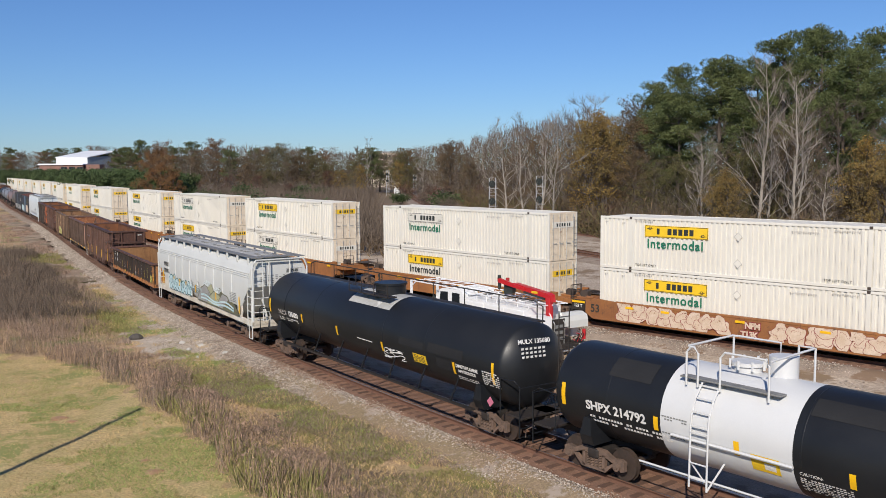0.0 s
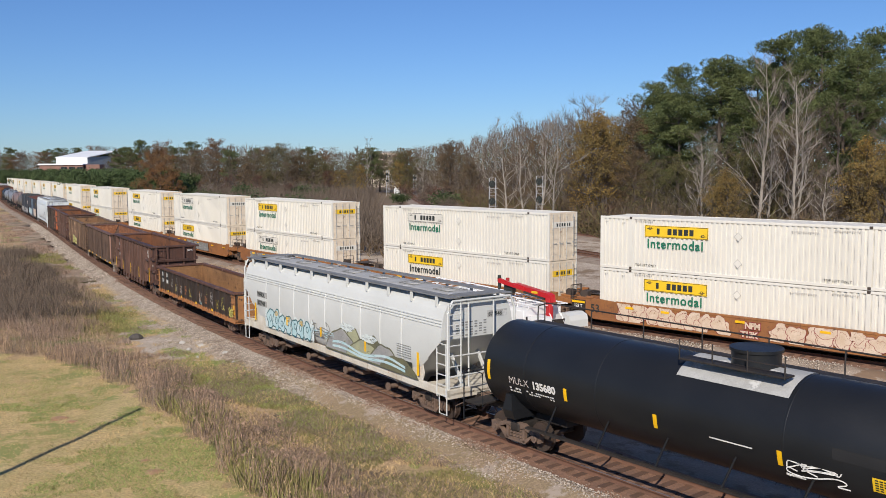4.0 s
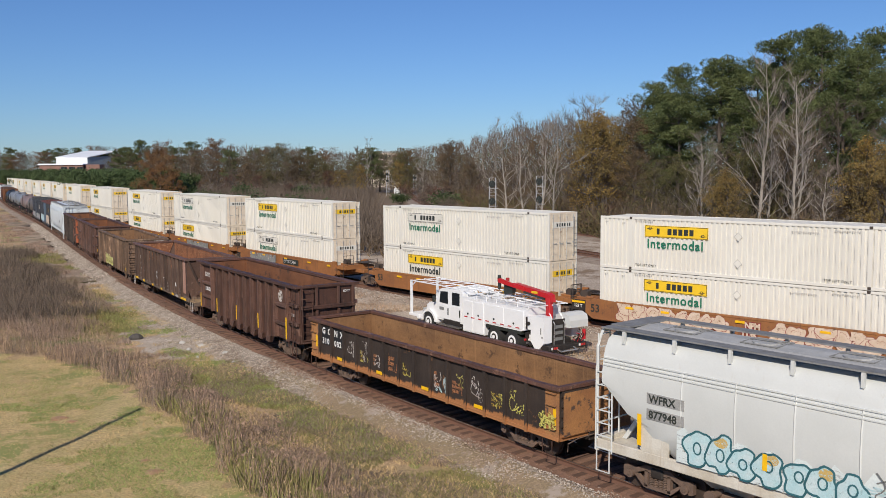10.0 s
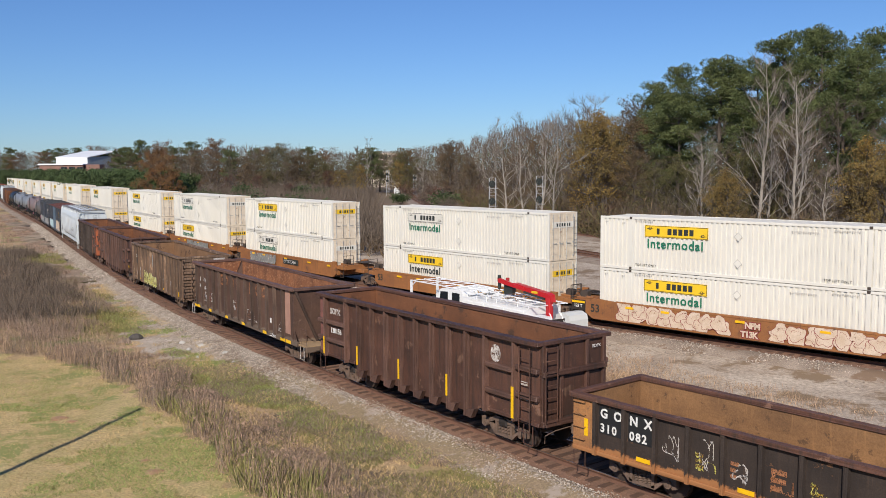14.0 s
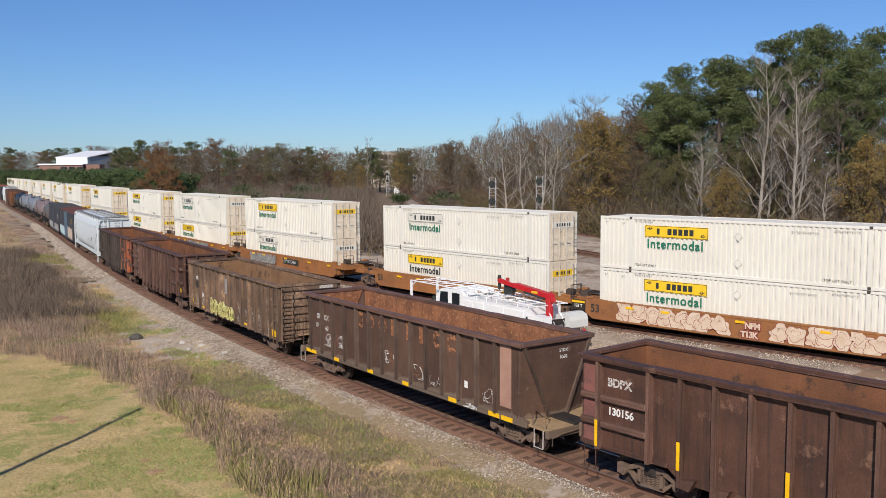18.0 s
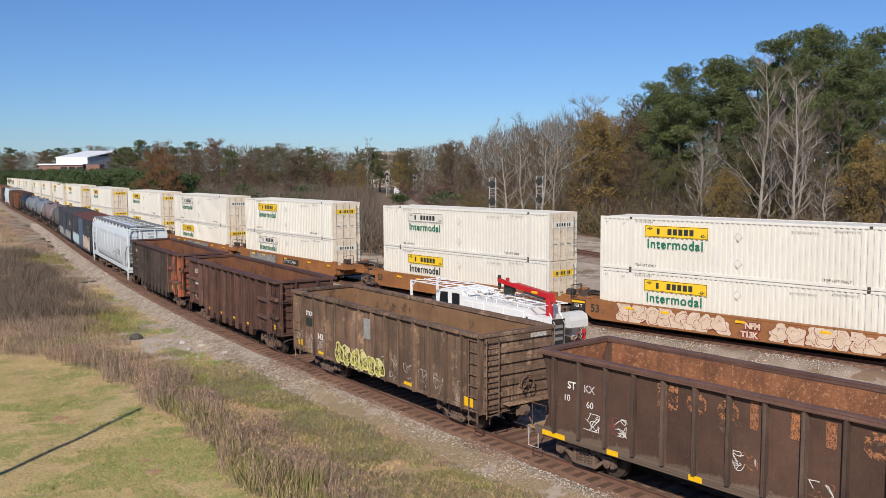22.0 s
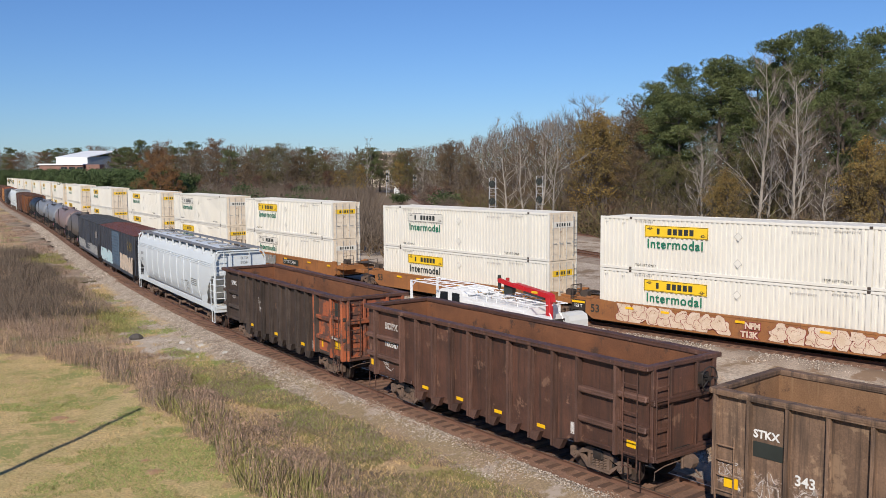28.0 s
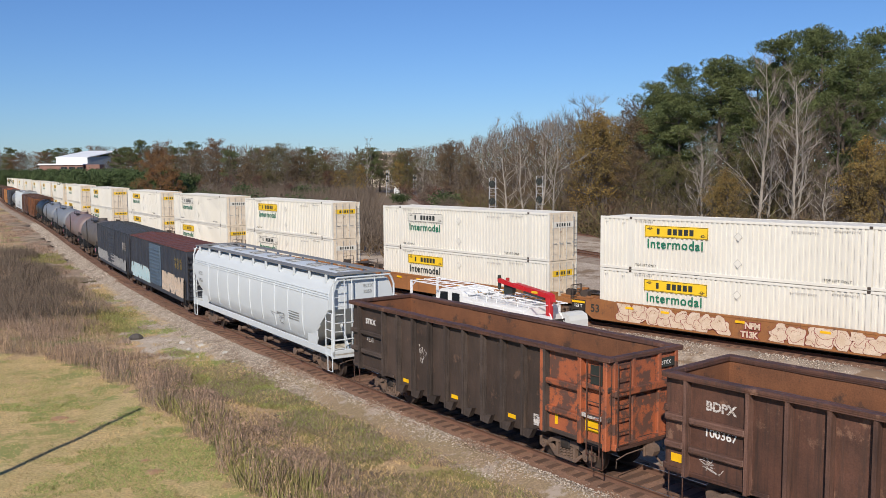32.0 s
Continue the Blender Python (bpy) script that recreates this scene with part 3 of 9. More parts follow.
def well_meshes():
    half = 9.55
    for side in (-1, 1):
        y0, y1 = sorted((side * 1.50, side * 1.36))
        g = Geo().prism_y([(-8.45, 0.34), (-8.9, 0.62), (-8.9, 1.52), (-6.9, 1.40), (6.9, 1.40), (8.9, 1.52), (8.9, 0.62), (8.45, 0.34)], y0, y1)
        g.box(-6.9, 6.9, *sorted((side * 1.52, side * 1.33)), 1.33, 1.44, 0.02).box(-8.4, 8.4, *sorted((side * 1.54, side * 1.30)), 0.32, 0.43, 0.02)
        for x in (-8.9, 8.4):
            g.box(x, x + 0.5, *sorted((side * 1.53, side * 1.34)), 1.45, 1.57, 0.02)
        WELL["side", side] = g.mesh("well_side")
    g = Geo().box(-8.0, 8.0, -1.36, 1.36, 0.24, 0.33)
    WELL["floor"] = g.mesh("well_floor")
    for e in (-1, 1):
        g = Geo().box(*sorted((e * 8.3, e * 8.9)), -1.36, 1.36, 0.5, 1.2, 0.05)
        g.prism_x([(-1.36, 1.0), (-1.36, 1.25), (-0.7, 1.35), (0.7, 1.35), (1.36, 1.25), (1.36, 1.0)], *sorted((e * 8.85, e * 10.0)))
        g.box(*sorted((e * 8.8, e * 11.0)), -0.3, 0.3, 0.75, 1.05, 0.05)
        for y in (-0.8, 0.8):
            g.box(*sorted((e * 8.8, e * 9.9)), y - 0.2, y + 0.2, 1.3, 1.42, 0.03)
        WELL["end", e] = g.mesh("well_end")
        g = Geo()
        for y in (-1.36, -0.5):
            g.tube([(e * 9.9, y, 1.0), (e * 9.9, y, 2.1)], 0.025, 5)
        for z in (1.4, 1.75, 2.08):
            g.tube([(e * 9.9, -1.36, z), (e * 9.9, -0.5, z)], 0.02, 5)
        WELL["handrail", e] = g.mesh("handrail")
        WELL["step", e] = Geo().tube([(e * 9.85, -1.4, 0.9), (e * 9.85, -1.4, 0.4), (e * 9.4, -1.4, 0.4), (e * 9.4, -1.4, 0.9)], 0.025, 5).mesh("step")
        WELL["brake_box", e] = Geo().box(*sorted((e * 9.2, e * 9.6)), -0.9, -0.5, 1.36, 1.75, 0.04).mesh("brake_box")
        WELL["brake_wheel", e] = Geo().cyl("y", (e * 9.4, 1.55), 0.26, -0.96, -0.90, 14).mesh("brake_wheel")
        WELL["walkway", e] = Geo().box(*sorted((e * 8.95, e * 10.3)), 0.2, 1.3, 1.44, 1.49).mesh("walkway")


well_meshes()


def bubble_row(parent, x0, x1, z0, z1, y, seed, n, fill="graffiti_pink", line="graffiti_red", name="graffiti"):
    """Rounded spray-painted shapes in a row, each with a darker edge; they spell nothing."""
    rng = random.Random(seed)
    w = (x1 - x0) / n
    for k in range(n):
        cx, cz = x0 + (k + 0.5) * w, (z0 + z1) / 2 + rng.uniform(-0.04, 0.04)
        g, cut = Geo(), []
        for j in range(rng.choice((2, 2, 3))):
            px, pz = cx + rng.uniform(-0.3, 0.3) * w, cz + (j - 0.7) * (z1 - z0) * 0.27
            rx, rz = w * rng.uniform(0.46, 0.72), (z1 - z0) * rng.uniform(0.36, 0.56)
            ph, q = rng.uniform(0, 6), rng.choice((2, 3, 3, 4, 5))
            ph2 = rng.uniform(0, 6)
            pts = [(a, 1 + 0.17 * math.sin(q * a + ph) + 0.09 * math.sin((q + 2) * a + ph2)) for a in (2 * math.pi * i / 26 for i in range(26))]
            ring = lambda s, yy: [(px + rx * r * s * math.cos(a), yy, min(z1, max(z0, pz + rz * r * s * math.sin(a)))) for a, r in pts]
            e = 0.0011 * (k * 3 + j)
            g.add(ring(0.95, y - 0.004 - e), [tuple(range(26))])
            cut.append(len(g.f))
            g.loft([ring(1.0, y - 0.0044 - e), ring(0.945, y - 0.0044 - e)], cap=False)
            cut.append(len(g.f))
            ri = rng.uniform(0.35, 0.6)
            g.loft([[(p[0], p[1], p[2]) for p in ring(ri, y - 0.0046 - e)][:14], [(p[0], p[1], p[2]) for p in ring(ri * 0.93, y - 0.0046 - e)][:14]], cap=False, closed=False)
        me = bpy.data.meshes.new(name)
        me.from_pydata(g.v, [], g.f)
        me.materials.append(M[fill])
        me.materials.append(M[line])
        for f in me.polygons:
            f.material_index = 0 if len(f.vertices) > 4 else 1
        part("graffiti_shape", me, fill, parent, "spray painted rounded graffiti shape")


def well_car(s, detail=0):
    m = rail_pose(SIDING, s, 9.0)
    c = thing("well_car", "orange brown well car carrying stacked white containers", "freight car", "well cars of the parked train", m)
    for side in (-1, 1):
        part("well_side", WELL["side", side], "well", c)
    part("well_floor", WELL["floor"], "steel_dark", c)
    for e in (-1, 1):
        part("well_end", WELL["end", e], "well", c)
        for nm in ("handrail", "step", "brake_box", "brake_wheel", "walkway"):
            part(nm, WELL[nm, e], "steel_dark", c)
    if detail:
        for x in (-6.2, -4.0, 0.2, 4.4, 7.6):
            part("reflector_plate", Geo().box(x, x + 0.5, -1.575, -1.535, 1.12, 1.24), "reflector", c)
    return c, m


STACKS = [(-8.07, 2), (-27.9, 2), (-51.0, 1), (-71.8, 1), (-93.3, 1), (-120.0, 0), (-146.3, 0), (-168.0, 0), (-188.5, 0), (-209.0, 0), (-230.0, 0), (-250.5, 0), (-271.0, 0), (-292.0, 0)]
STACKS.insert(0, (14.6, 0))


def parked_train():
    rng = random.Random(11)
    for i, (s, d) in enumerate(STACKS):
        car, m = well_car(s, d)
        for tier in (0, 1):
            z = 0.36 + tier * (CH + 0.03)
            style = ("white" if i == 2 and tier else "white" if i == 3 and not tier else "white" if i == 4 and tier else "yellow")
            green = "decal_green" if i in (0, 1, 3, 4) else "decal_black" if i == 2 and not tier else "decal_green"
            container(m @ Matrix.Translation((-CL / 2, 0, z)), 2.86, style, green, d > 0)
        b = thing("well_car_bogie", "bogie under the joint between two well cars", "bogie", "", rail_pose(SIDING, s - 10.2, 0.9))
        part("bolster", GEAR["bolster"], "black_gear", b)
        for side in (-1, 1):
            part("side_frame", GEAR["side_frame"], "truck_rust", b, at=pose(0, side * 1.0, 0, 0, 0, 0 if side < 0 else 180))
            tagged(part("spring_pack", GEAR["springs"], "truck_rust", b, at=pose(0, side * 1.0, 0)), kind="stuff")
        for dx in (-0.89, 0.89):
            part("wheelset", GEAR["wheelset"], "wheel", b, at=(dx, 0, 0.457))
        if i == 1:
            bubble_row(car, -6.5, -0.2, 0.42, 1.38, -1.545, 3, 8)
            lettering("NFM", 0.42, "graffiti_red", car, near(0.7, -1.553, 0.9), "graffiti_outline", 0.9, 0.055)
            lettering("T13K", 0.42, "graffiti_red", car, near(0.5, -1.553, 0.45), "graffiti_outline", 0.9, 0.055)
            lettering("NFM", 0.42, "graffiti_pink", car, near(0.7, -1.56, 0.9), "graffiti", 0.9, 0.02)
            lettering("T13K", 0.42, "graffiti_pink", car, near(0.5, -1.56, 0.45), "graffiti", 0.9, 0.02)
            bubble_row(car, 2.2, 7.4, 0.42, 1.36, -1.545, 8, 7)
            lettering("53", 0.62, "decal_black", car, near(-8.55, -1.512, 0.72), bold=0.012)
            p = part("plate", Geo().box(-9.95, -8.95, -1.42, -1.38, 0.70, 1.30, 0.02), "black_gear", car, "black end plate with load number")
            part("plate_stripe", Geo().box(-9.9, -9.0, -1.43, -1.418, 1.12, 1.24), "reflector", p)
            lettering("125 T", 0.24, "decal_white", p, near(-9.75, -1.43, 0.88), bold=0.006)
        if i == 2:
            lettering("53", 0.62, "decal_black", car, near(-8.55, -1.512, 0.72), bold=0.012)
        if i == 3:
            bubble_row(car, -6.6, -1.5, 0.5, 1.3, -1.545, 21, 12, "decal_grey", "decal_worn")
            part("number_board", Geo().box(0.0, 2.7, -1.553, -1.54, 0.72, 1.18), "decal_black", car)
            lettering("DTTX 727480", 0.36, "decal_white", car, near(0.1, -1.556, 0.82))
        if i == 4:
            bubble_row(car, -3.0, 3.5, 0.5, 1.3, -1.545, 5, 13, "decal_grey", "decal_worn")


parked_train()
# ---- the moving freight train ----
# tub ribs paler than their panels: sunlit rib faces put into the colour
M["rib_brown"] = mat("gondola_rib_brown", (0.126, 0.065, 0.047), (0.080, 0.044, 0.033), 0.6, scale=1.2, amount=0.5, streak=(0.05, 0.033, 0.027), streak_at=0.55, rand=0.3, dent=0.55, spec=0.4)
M["rib_black"] = mat("gondola_rib_black", (0.075, 0.056, 0.047), (0.045, 0.035, 0.03), 0.75, scale=1.2, amount=0.5, streak=(0.12, 0.075, 0.05), streak_at=0.57, rand=0.25, dent=0.55, spec=0.2)
M["rust_dark"] = mat("gondola_dark_brown", (0.112, 0.051, 0.034), (0.064, 0.032, 0.023), 0.6, scale=0.9, amount=0.5, patch=(0.185, 0.10, 0.066), patch_at=0.585, patch_scale=1.7, streak=(0.040, 0.027, 0.022), streak_at=0.50, rand=0.24, dent=0.55, spec=0.4)
M["black_tub"] = mat("gondola_black_brown", (0.068, 0.046, 0.036), (0.043, 0.031, 0.025), 0.6, scale=0.9, amount=0.5, patch=(0.12, 0.072, 0.05), patch_at=0.6, patch_scale=1.7, streak=(0.085, 0.056, 0.042), streak_at=0.57, rand=0.24, dent=0.55, spec=0.4)
M["inside_dull"] = mat("gondola_inside_brown", (0.25, 0.14, 0.075), (0.16, 0.09, 0.05), 0.9, scale=0.7, amount=0.5, patch=(0.09, 0.055, 0.038), patch_at=0.56, patch_scale=0.9, streak=(0.27, 0.165, 0.09), streak_at=0.55, spec=0.2)
M["rust_inside"] = mat("gondola_inside_rust", (0.205, 0.086, 0.042), (0.120, 0.055, 0.032), 0.9, scale=0.7, amount=0.5, patch=(0.075, 0.044, 0.032), patch_at=0.55, patch_scale=0.9, streak=(0.20, 0.095, 0.05), streak_at=0.57, spec=0.2, dent=0.6)
M["rust_red"] = mat("gondola_inside_red_rust", (0.29, 0.120, 0.058), (0.15, 0.066, 0.038), 0.9, scale=1.6, amount=0.55, patch=(0.37, 0.19, 0.10), patch_at=0.54, patch_scale=8.0, streak=(0.10, 0.05, 0.034), streak_at=0.55, spec=0.2)
M["rust_orange"] = mat("weathered_orange_paint", (0.35, 0.095, 0.036), (0.21, 0.062, 0.03), 0.7, scale=1.2, amount=0.4, patch=(0.10, 0.048, 0.034), patch_at=0.49, patch_scale=2.4, streak=(0.15, 0.06, 0.036), streak_at=0.55, rand=0.1)
M["gonx_side"] = mat("low_gondola_black_paint", (0.052, 0.038, 0.031), (0.032, 0.025, 0.022), 0.65, scale=0.9, amount=0.45, patch=(0.20, 0.095, 0.045), patch_at=0.62, patch_scale=1.8, streak=(0.09, 0.056, 0.04), streak_at=0.57, low=((0.34, 0.15, 0.06), 1.10, 0.7), dent=0.55, spec=0.2)
M["gonx_orange"] = mat("low_gondola_orange_rust", (0.38, 0.175, 0.06), (0.26, 0.115, 0.046), 0.8, scale=1.5, amount=0.5, patch=(0.075, 0.047, 0.035), patch_at=0.56, patch_scale=2.4, streak=(0.15, 0.075, 0.04), streak_at=0.57)
M["gonx_inside"] = mat("low_gondola_inside", (0.27, 0.145, 0.066), (0.15, 0.082, 0.043), 0.9, scale=0.6, amount=0.45, patch=(0.10, 0.058, 0.034), patch_at=0.57, patch_scale=1.4, dent=0.7, streak=(0.35, 0.185, 0.08), streak_at=0.56, spec=0.2)
M["taupe"] = mat("gondola_grey_brown", (0.205, 0.125, 0.08), (0.115, 0.074, 0.05), 0.75, scale=0.8, amount=0.5, patch=(0.31, 0.20, 0.125), patch_at=0.555, patch_scale=1.2, streak=(0.058, 0.04, 0.03), streak_at=0.47, rand=0.32, dent=0.55, spec=0.35)
M["sul_side"] = mat("sulphur_car_brown", (0.104, 0.056, 0.038), (0.064, 0.036, 0.026), 0.7, scale=0.7, amount=0.45, patch=(0.15, 0.092, 0.066), patch_at=0.60, patch_scale=1.4, streak=(0.145, 0.092, 0.07), streak_at=0.585, rand=0.2, low=((0.15, 0.105, 0.075), 1.2, 0.5), dent=0.55, spec=0.35)
M["sul_rib"] = mat("sulphur_car_rib", (0.115, 0.075, 0.056), (0.07, 0.047, 0.038), 0.7, scale=0.9, amount=0.45, streak=(0.04, 0.028, 0.024), streak_at=0.56, rand=0.25, dent=0.55, spec=0.2)
M["dust"] = mat("tan_dust", (0.36, 0.24, 0.125), (0.25, 0.16, 0.085), 0.95, scale=2.5, amount=0.4, patch=(0.12, 0.075, 0.045), patch_at=0.6)
M["sul_pink"] = mat("faded_pink_panel", (0.40, 0.225, 0.165), (0.30, 0.16, 0.115), 0.8, scale=1, amount=0.25, streak=(0.13, 0.085, 0.066))
M["salmon"] = mat("faded_red_panel", (0.23, 0.085, 0.066), (0.14, 0.058, 0.048), 0.75, scale=1.8, amount=0.4, patch=(0.06, 0.036, 0.03), patch_at=0.55)
M["hopper_grey"] = mat("hopper_pale_grey", (0.57, 0.575, 0.55), (0.51, 0.515, 0.49), 0.5, scale=0.4, amount=0.07, bump=0.03, streak=(0.48, 0.455, 0.41), streak_at=0.6)
M["hopper_sill"] = mat("hopper_stained_sill", (0.60, 0.56, 0.48), (0.47, 0.41, 0.32), 0.6, scale=1.2, amount=0.2, patch=(0.42, 0.25, 0.13), patch_at=0.62, streak=(0.38, 0.28, 0.19), streak_at=0.57)
M["hopper_roof"] = mat("hopper_roof_grey", (0.40, 0.395, 0.38), (0.30, 0.295, 0.28), 0.75, scale=1.5, amount=0.3, patch=(0.52, 0.515, 0.50), patch_at=0.58)
M["walkway"] = mat("galvanised_grating", (0.245, 0.24, 0.23), (0.17, 0.165, 0.158), 0.7, 0.2, scale=3, amount=0.4)
M["hopper_white"] = mat("hopper_white", (0.56, 0.59, 0.60), (0.52, 0.55, 0.56), 0.45, scale=0.4, amount=0.05, bump=0.02, streak=(0.54, 0.53, 0.50), streak_at=0.68)
M["tank_black"] = mat("tank_black_paint", (0.010, 0.011, 0.013), (0.015, 0.016, 0.018), 0.42, spec=0.36, scale=0.5, amount=0.15, bump=0.02, streak=(0.035, 0.034, 0.034), streak_at=0.66)
M["tank_matt"] = mat("matt_black_repaint", (0.008, 0.008, 0.009), (0.012, 0.012, 0.013), 0.8, amount=0.15, bump=0)
M["tank_white"] = mat("tank_white_paint", (0.60, 0.60, 0.595), (0.56, 0.56, 0.555), 0.35, scale=0.6, amount=0.04, bump=0.02)
M["tank_brown"] = mat("tank_olive_brown", (0.12, 0.10, 0.085), (0.085, 0.07, 0.06), 0.55, scale=0.5, amount=0.2, streak=(0.05, 0.045, 0.04))
M["tank_red"] = mat("tank_rusty_red", (0.20, 0.12, 0.105), (0.17, 0.15, 0.145), 0.55, scale=0.25, amount=0.2, streak=(0.10, 0.075, 0.07))
M["tank_grey"] = mat("tank_blue_grey", (0.19, 0.20, 0.215), (0.145, 0.15, 0.165), 0.5, scale=0.4, amount=0.2, streak=(0.10, 0.10, 0.105))
M["box_blue"] = mat("boxcar_dark_blue", (0.030, 0.034, 0.046), (0.045, 0.048, 0.058), 0.6, scale=0.7, amount=0.25, streak=(0.08, 0.078, 0.08), streak_at=0.64)
M["box_door"] = mat("boxcar_blue_door", (0.085, 0.125, 0.17), (0.065, 0.095, 0.13), 0.6, scale=1, amount=0.25, streak=(0.05, 0.06, 0.07))
M["roof_red"] = mat("boxcar_red_roof", (0.13, 0.045, 0.036), (0.09, 0.036, 0.03), 0.7, scale=0.8, amount=0.3)
M["roof_dark"] = mat("boxcar_dark_roof", (0.055, 0.058, 0.062), (0.04, 0.042, 0.045), 0.65, scale=0.8, amount=0.3)
M["graffiti_blue"] = mat("graffiti_light_blue", (0.36, 0.54, 0.56), (0.52, 0.60, 0.60), 0.6, scale=2.5, amount=0.25, bump=0, flake=0.36)
M["graffiti_teal"] = mat("graffiti_dark_teal", (0.03, 0.12, 0.14), None, 0.6, amount=0.2, bump=0)
M["graffiti_olive"] = mat("graffiti_olive", (0.38, 0.37, 0.22), (0.28, 0.285, 0.20), 0.6, scale=1.6, amount=0.3, bump=0, flake=0.36)
M["graffiti_mist"] = mat("graffiti_pale_mist", (0.62, 0.66, 0.64), (0.55, 0.60, 0.58), 0.6, scale=2.5, amount=0.15, bump=0, flake=0.42)
M["graffiti_ochre"] = mat("graffiti_ochre", (0.55, 0.36, 0.10), (0.45, 0.33, 0.14), 0.6, scale=2, amount=0.3, bump=0, flake=0.42)
M["graffiti_moss"] = mat("graffiti_dark_moss", (0.15, 0.14, 0.07), (0.10, 0.10, 0.07), 0.6, scale=2, amount=0.3, bump=0, flake=0.34)
M["graffiti_smoke"] = mat("graffiti_smoke_grey", (0.33, 0.32, 0.30), (0.24, 0.235, 0.23), 0.6, scale=1.6, amount=0.3, bump=0, flake=0.38)
M["graffiti_lime"] = mat("graffiti_lime_yellow", (0.58, 0.52, 0.12), (0.42, 0.37, 0.10), 0.7, scale=2.5, amount=0.4, bump=0, flake=0.47)
M["graffiti_pale_lime"] = mat("graffiti_pale_lime", (0.66, 0.62, 0.27), (0.52, 0.48, 0.20), 0.7, scale=2.5, amount=0.3, bump=0, flake=0.38)
M["graffiti_orange"] = mat("faded_orange_lettering", (0.40, 0.165, 0.07), (0.27, 0.12, 0.06), 0.75, scale=4, amount=0.4, bump=0, flake=0.48)
M["graffiti_dust"] = mat("pale_chalky_spray", (0.42, 0.33, 0.27), (0.28, 0.19, 0.14), 0.7, scale=5, amount=0.4, bump=0, flake=0.5)
M["pink"] = mat("placard_pink", (0.62, 0.18, 0.26), None, 0.6, amount=0.1, bump=0)
M["yellow_box"] = mat("flaked_yellow_paint", (0.48, 0.32, 0.05), None, 0.6, amount=0.3, bump=0, flake=0.53)


def plates(car, xs, y, z, w, h, name="reflector_plate", material="reflector"):
    for x in xs:
        part(name, Geo().box(x, x + w, y - 0.008, y + 0.002, z, z + h), material, car)


def scribble(parent, x, z, w, h, y, seed, material="decal_worn", n=3, thick=0.010):
    """Thin chalk or spray tags that spell nothing."""
    rng = random.Random(seed)
    g = Geo()
    for _ in range(n):
        p = [(x + rng.uniform(0, w), y, z + rng.uniform(0, h))]
        for _ in range(7):
            q = p[-1]
            p.append((min(x + w, max(x, q[0] + rng.uniform(-0.35, 0.45) * w)), y, min(z + h, max(z, q[2] + rng.uniform(-0.5, 0.5) * h))))
        for _ in range(2):
            p = [p[0]] + [tuple(u * f + v * (1 - f) for u, v in zip(a, b)) for a, b in zip(p, p[1:]) for f in (0.75, 0.25)] + [p[-1]]
        for a, b in zip(p, p[1:]):
            d = Vector(b) - Vector(a)
            if d.length < 0.004:
                continue
            nrm = Vector((-d.z, 0, d.x)).normalized() * thick
            g.add([Vector(a) - nrm, Vector(b) - nrm, Vector(b) + nrm, Vector(a) + nrm], [(0, 1, 2, 3)])
    return tagged(part("chalk_tag", g, material, parent), kind="stuff")


def loop_ribbon(pts, y, t):
    """A closed painted line of half width t through points in x, z."""
    g, n = Geo(), len(pts)
    o, i = [], []
    for k in range(n):
        (xa, za), (xb, zb) = pts[k - 1], pts[(k + 1) % n]
        d = math.hypot(xb - xa, zb - za) + 1e-6
        nx, nz = -(zb - za) / d * t, (xb - xa) / d * t
        o.append((pts[k][0] + nx, y, pts[k][1] + nz))
        i.append((pts[k][0] - nx, y, pts[k][1] - nz))
    return g.add(o + i, [(k, (k + 1) % n, (k + 1) % n + n, k + n) for k in range(n)])


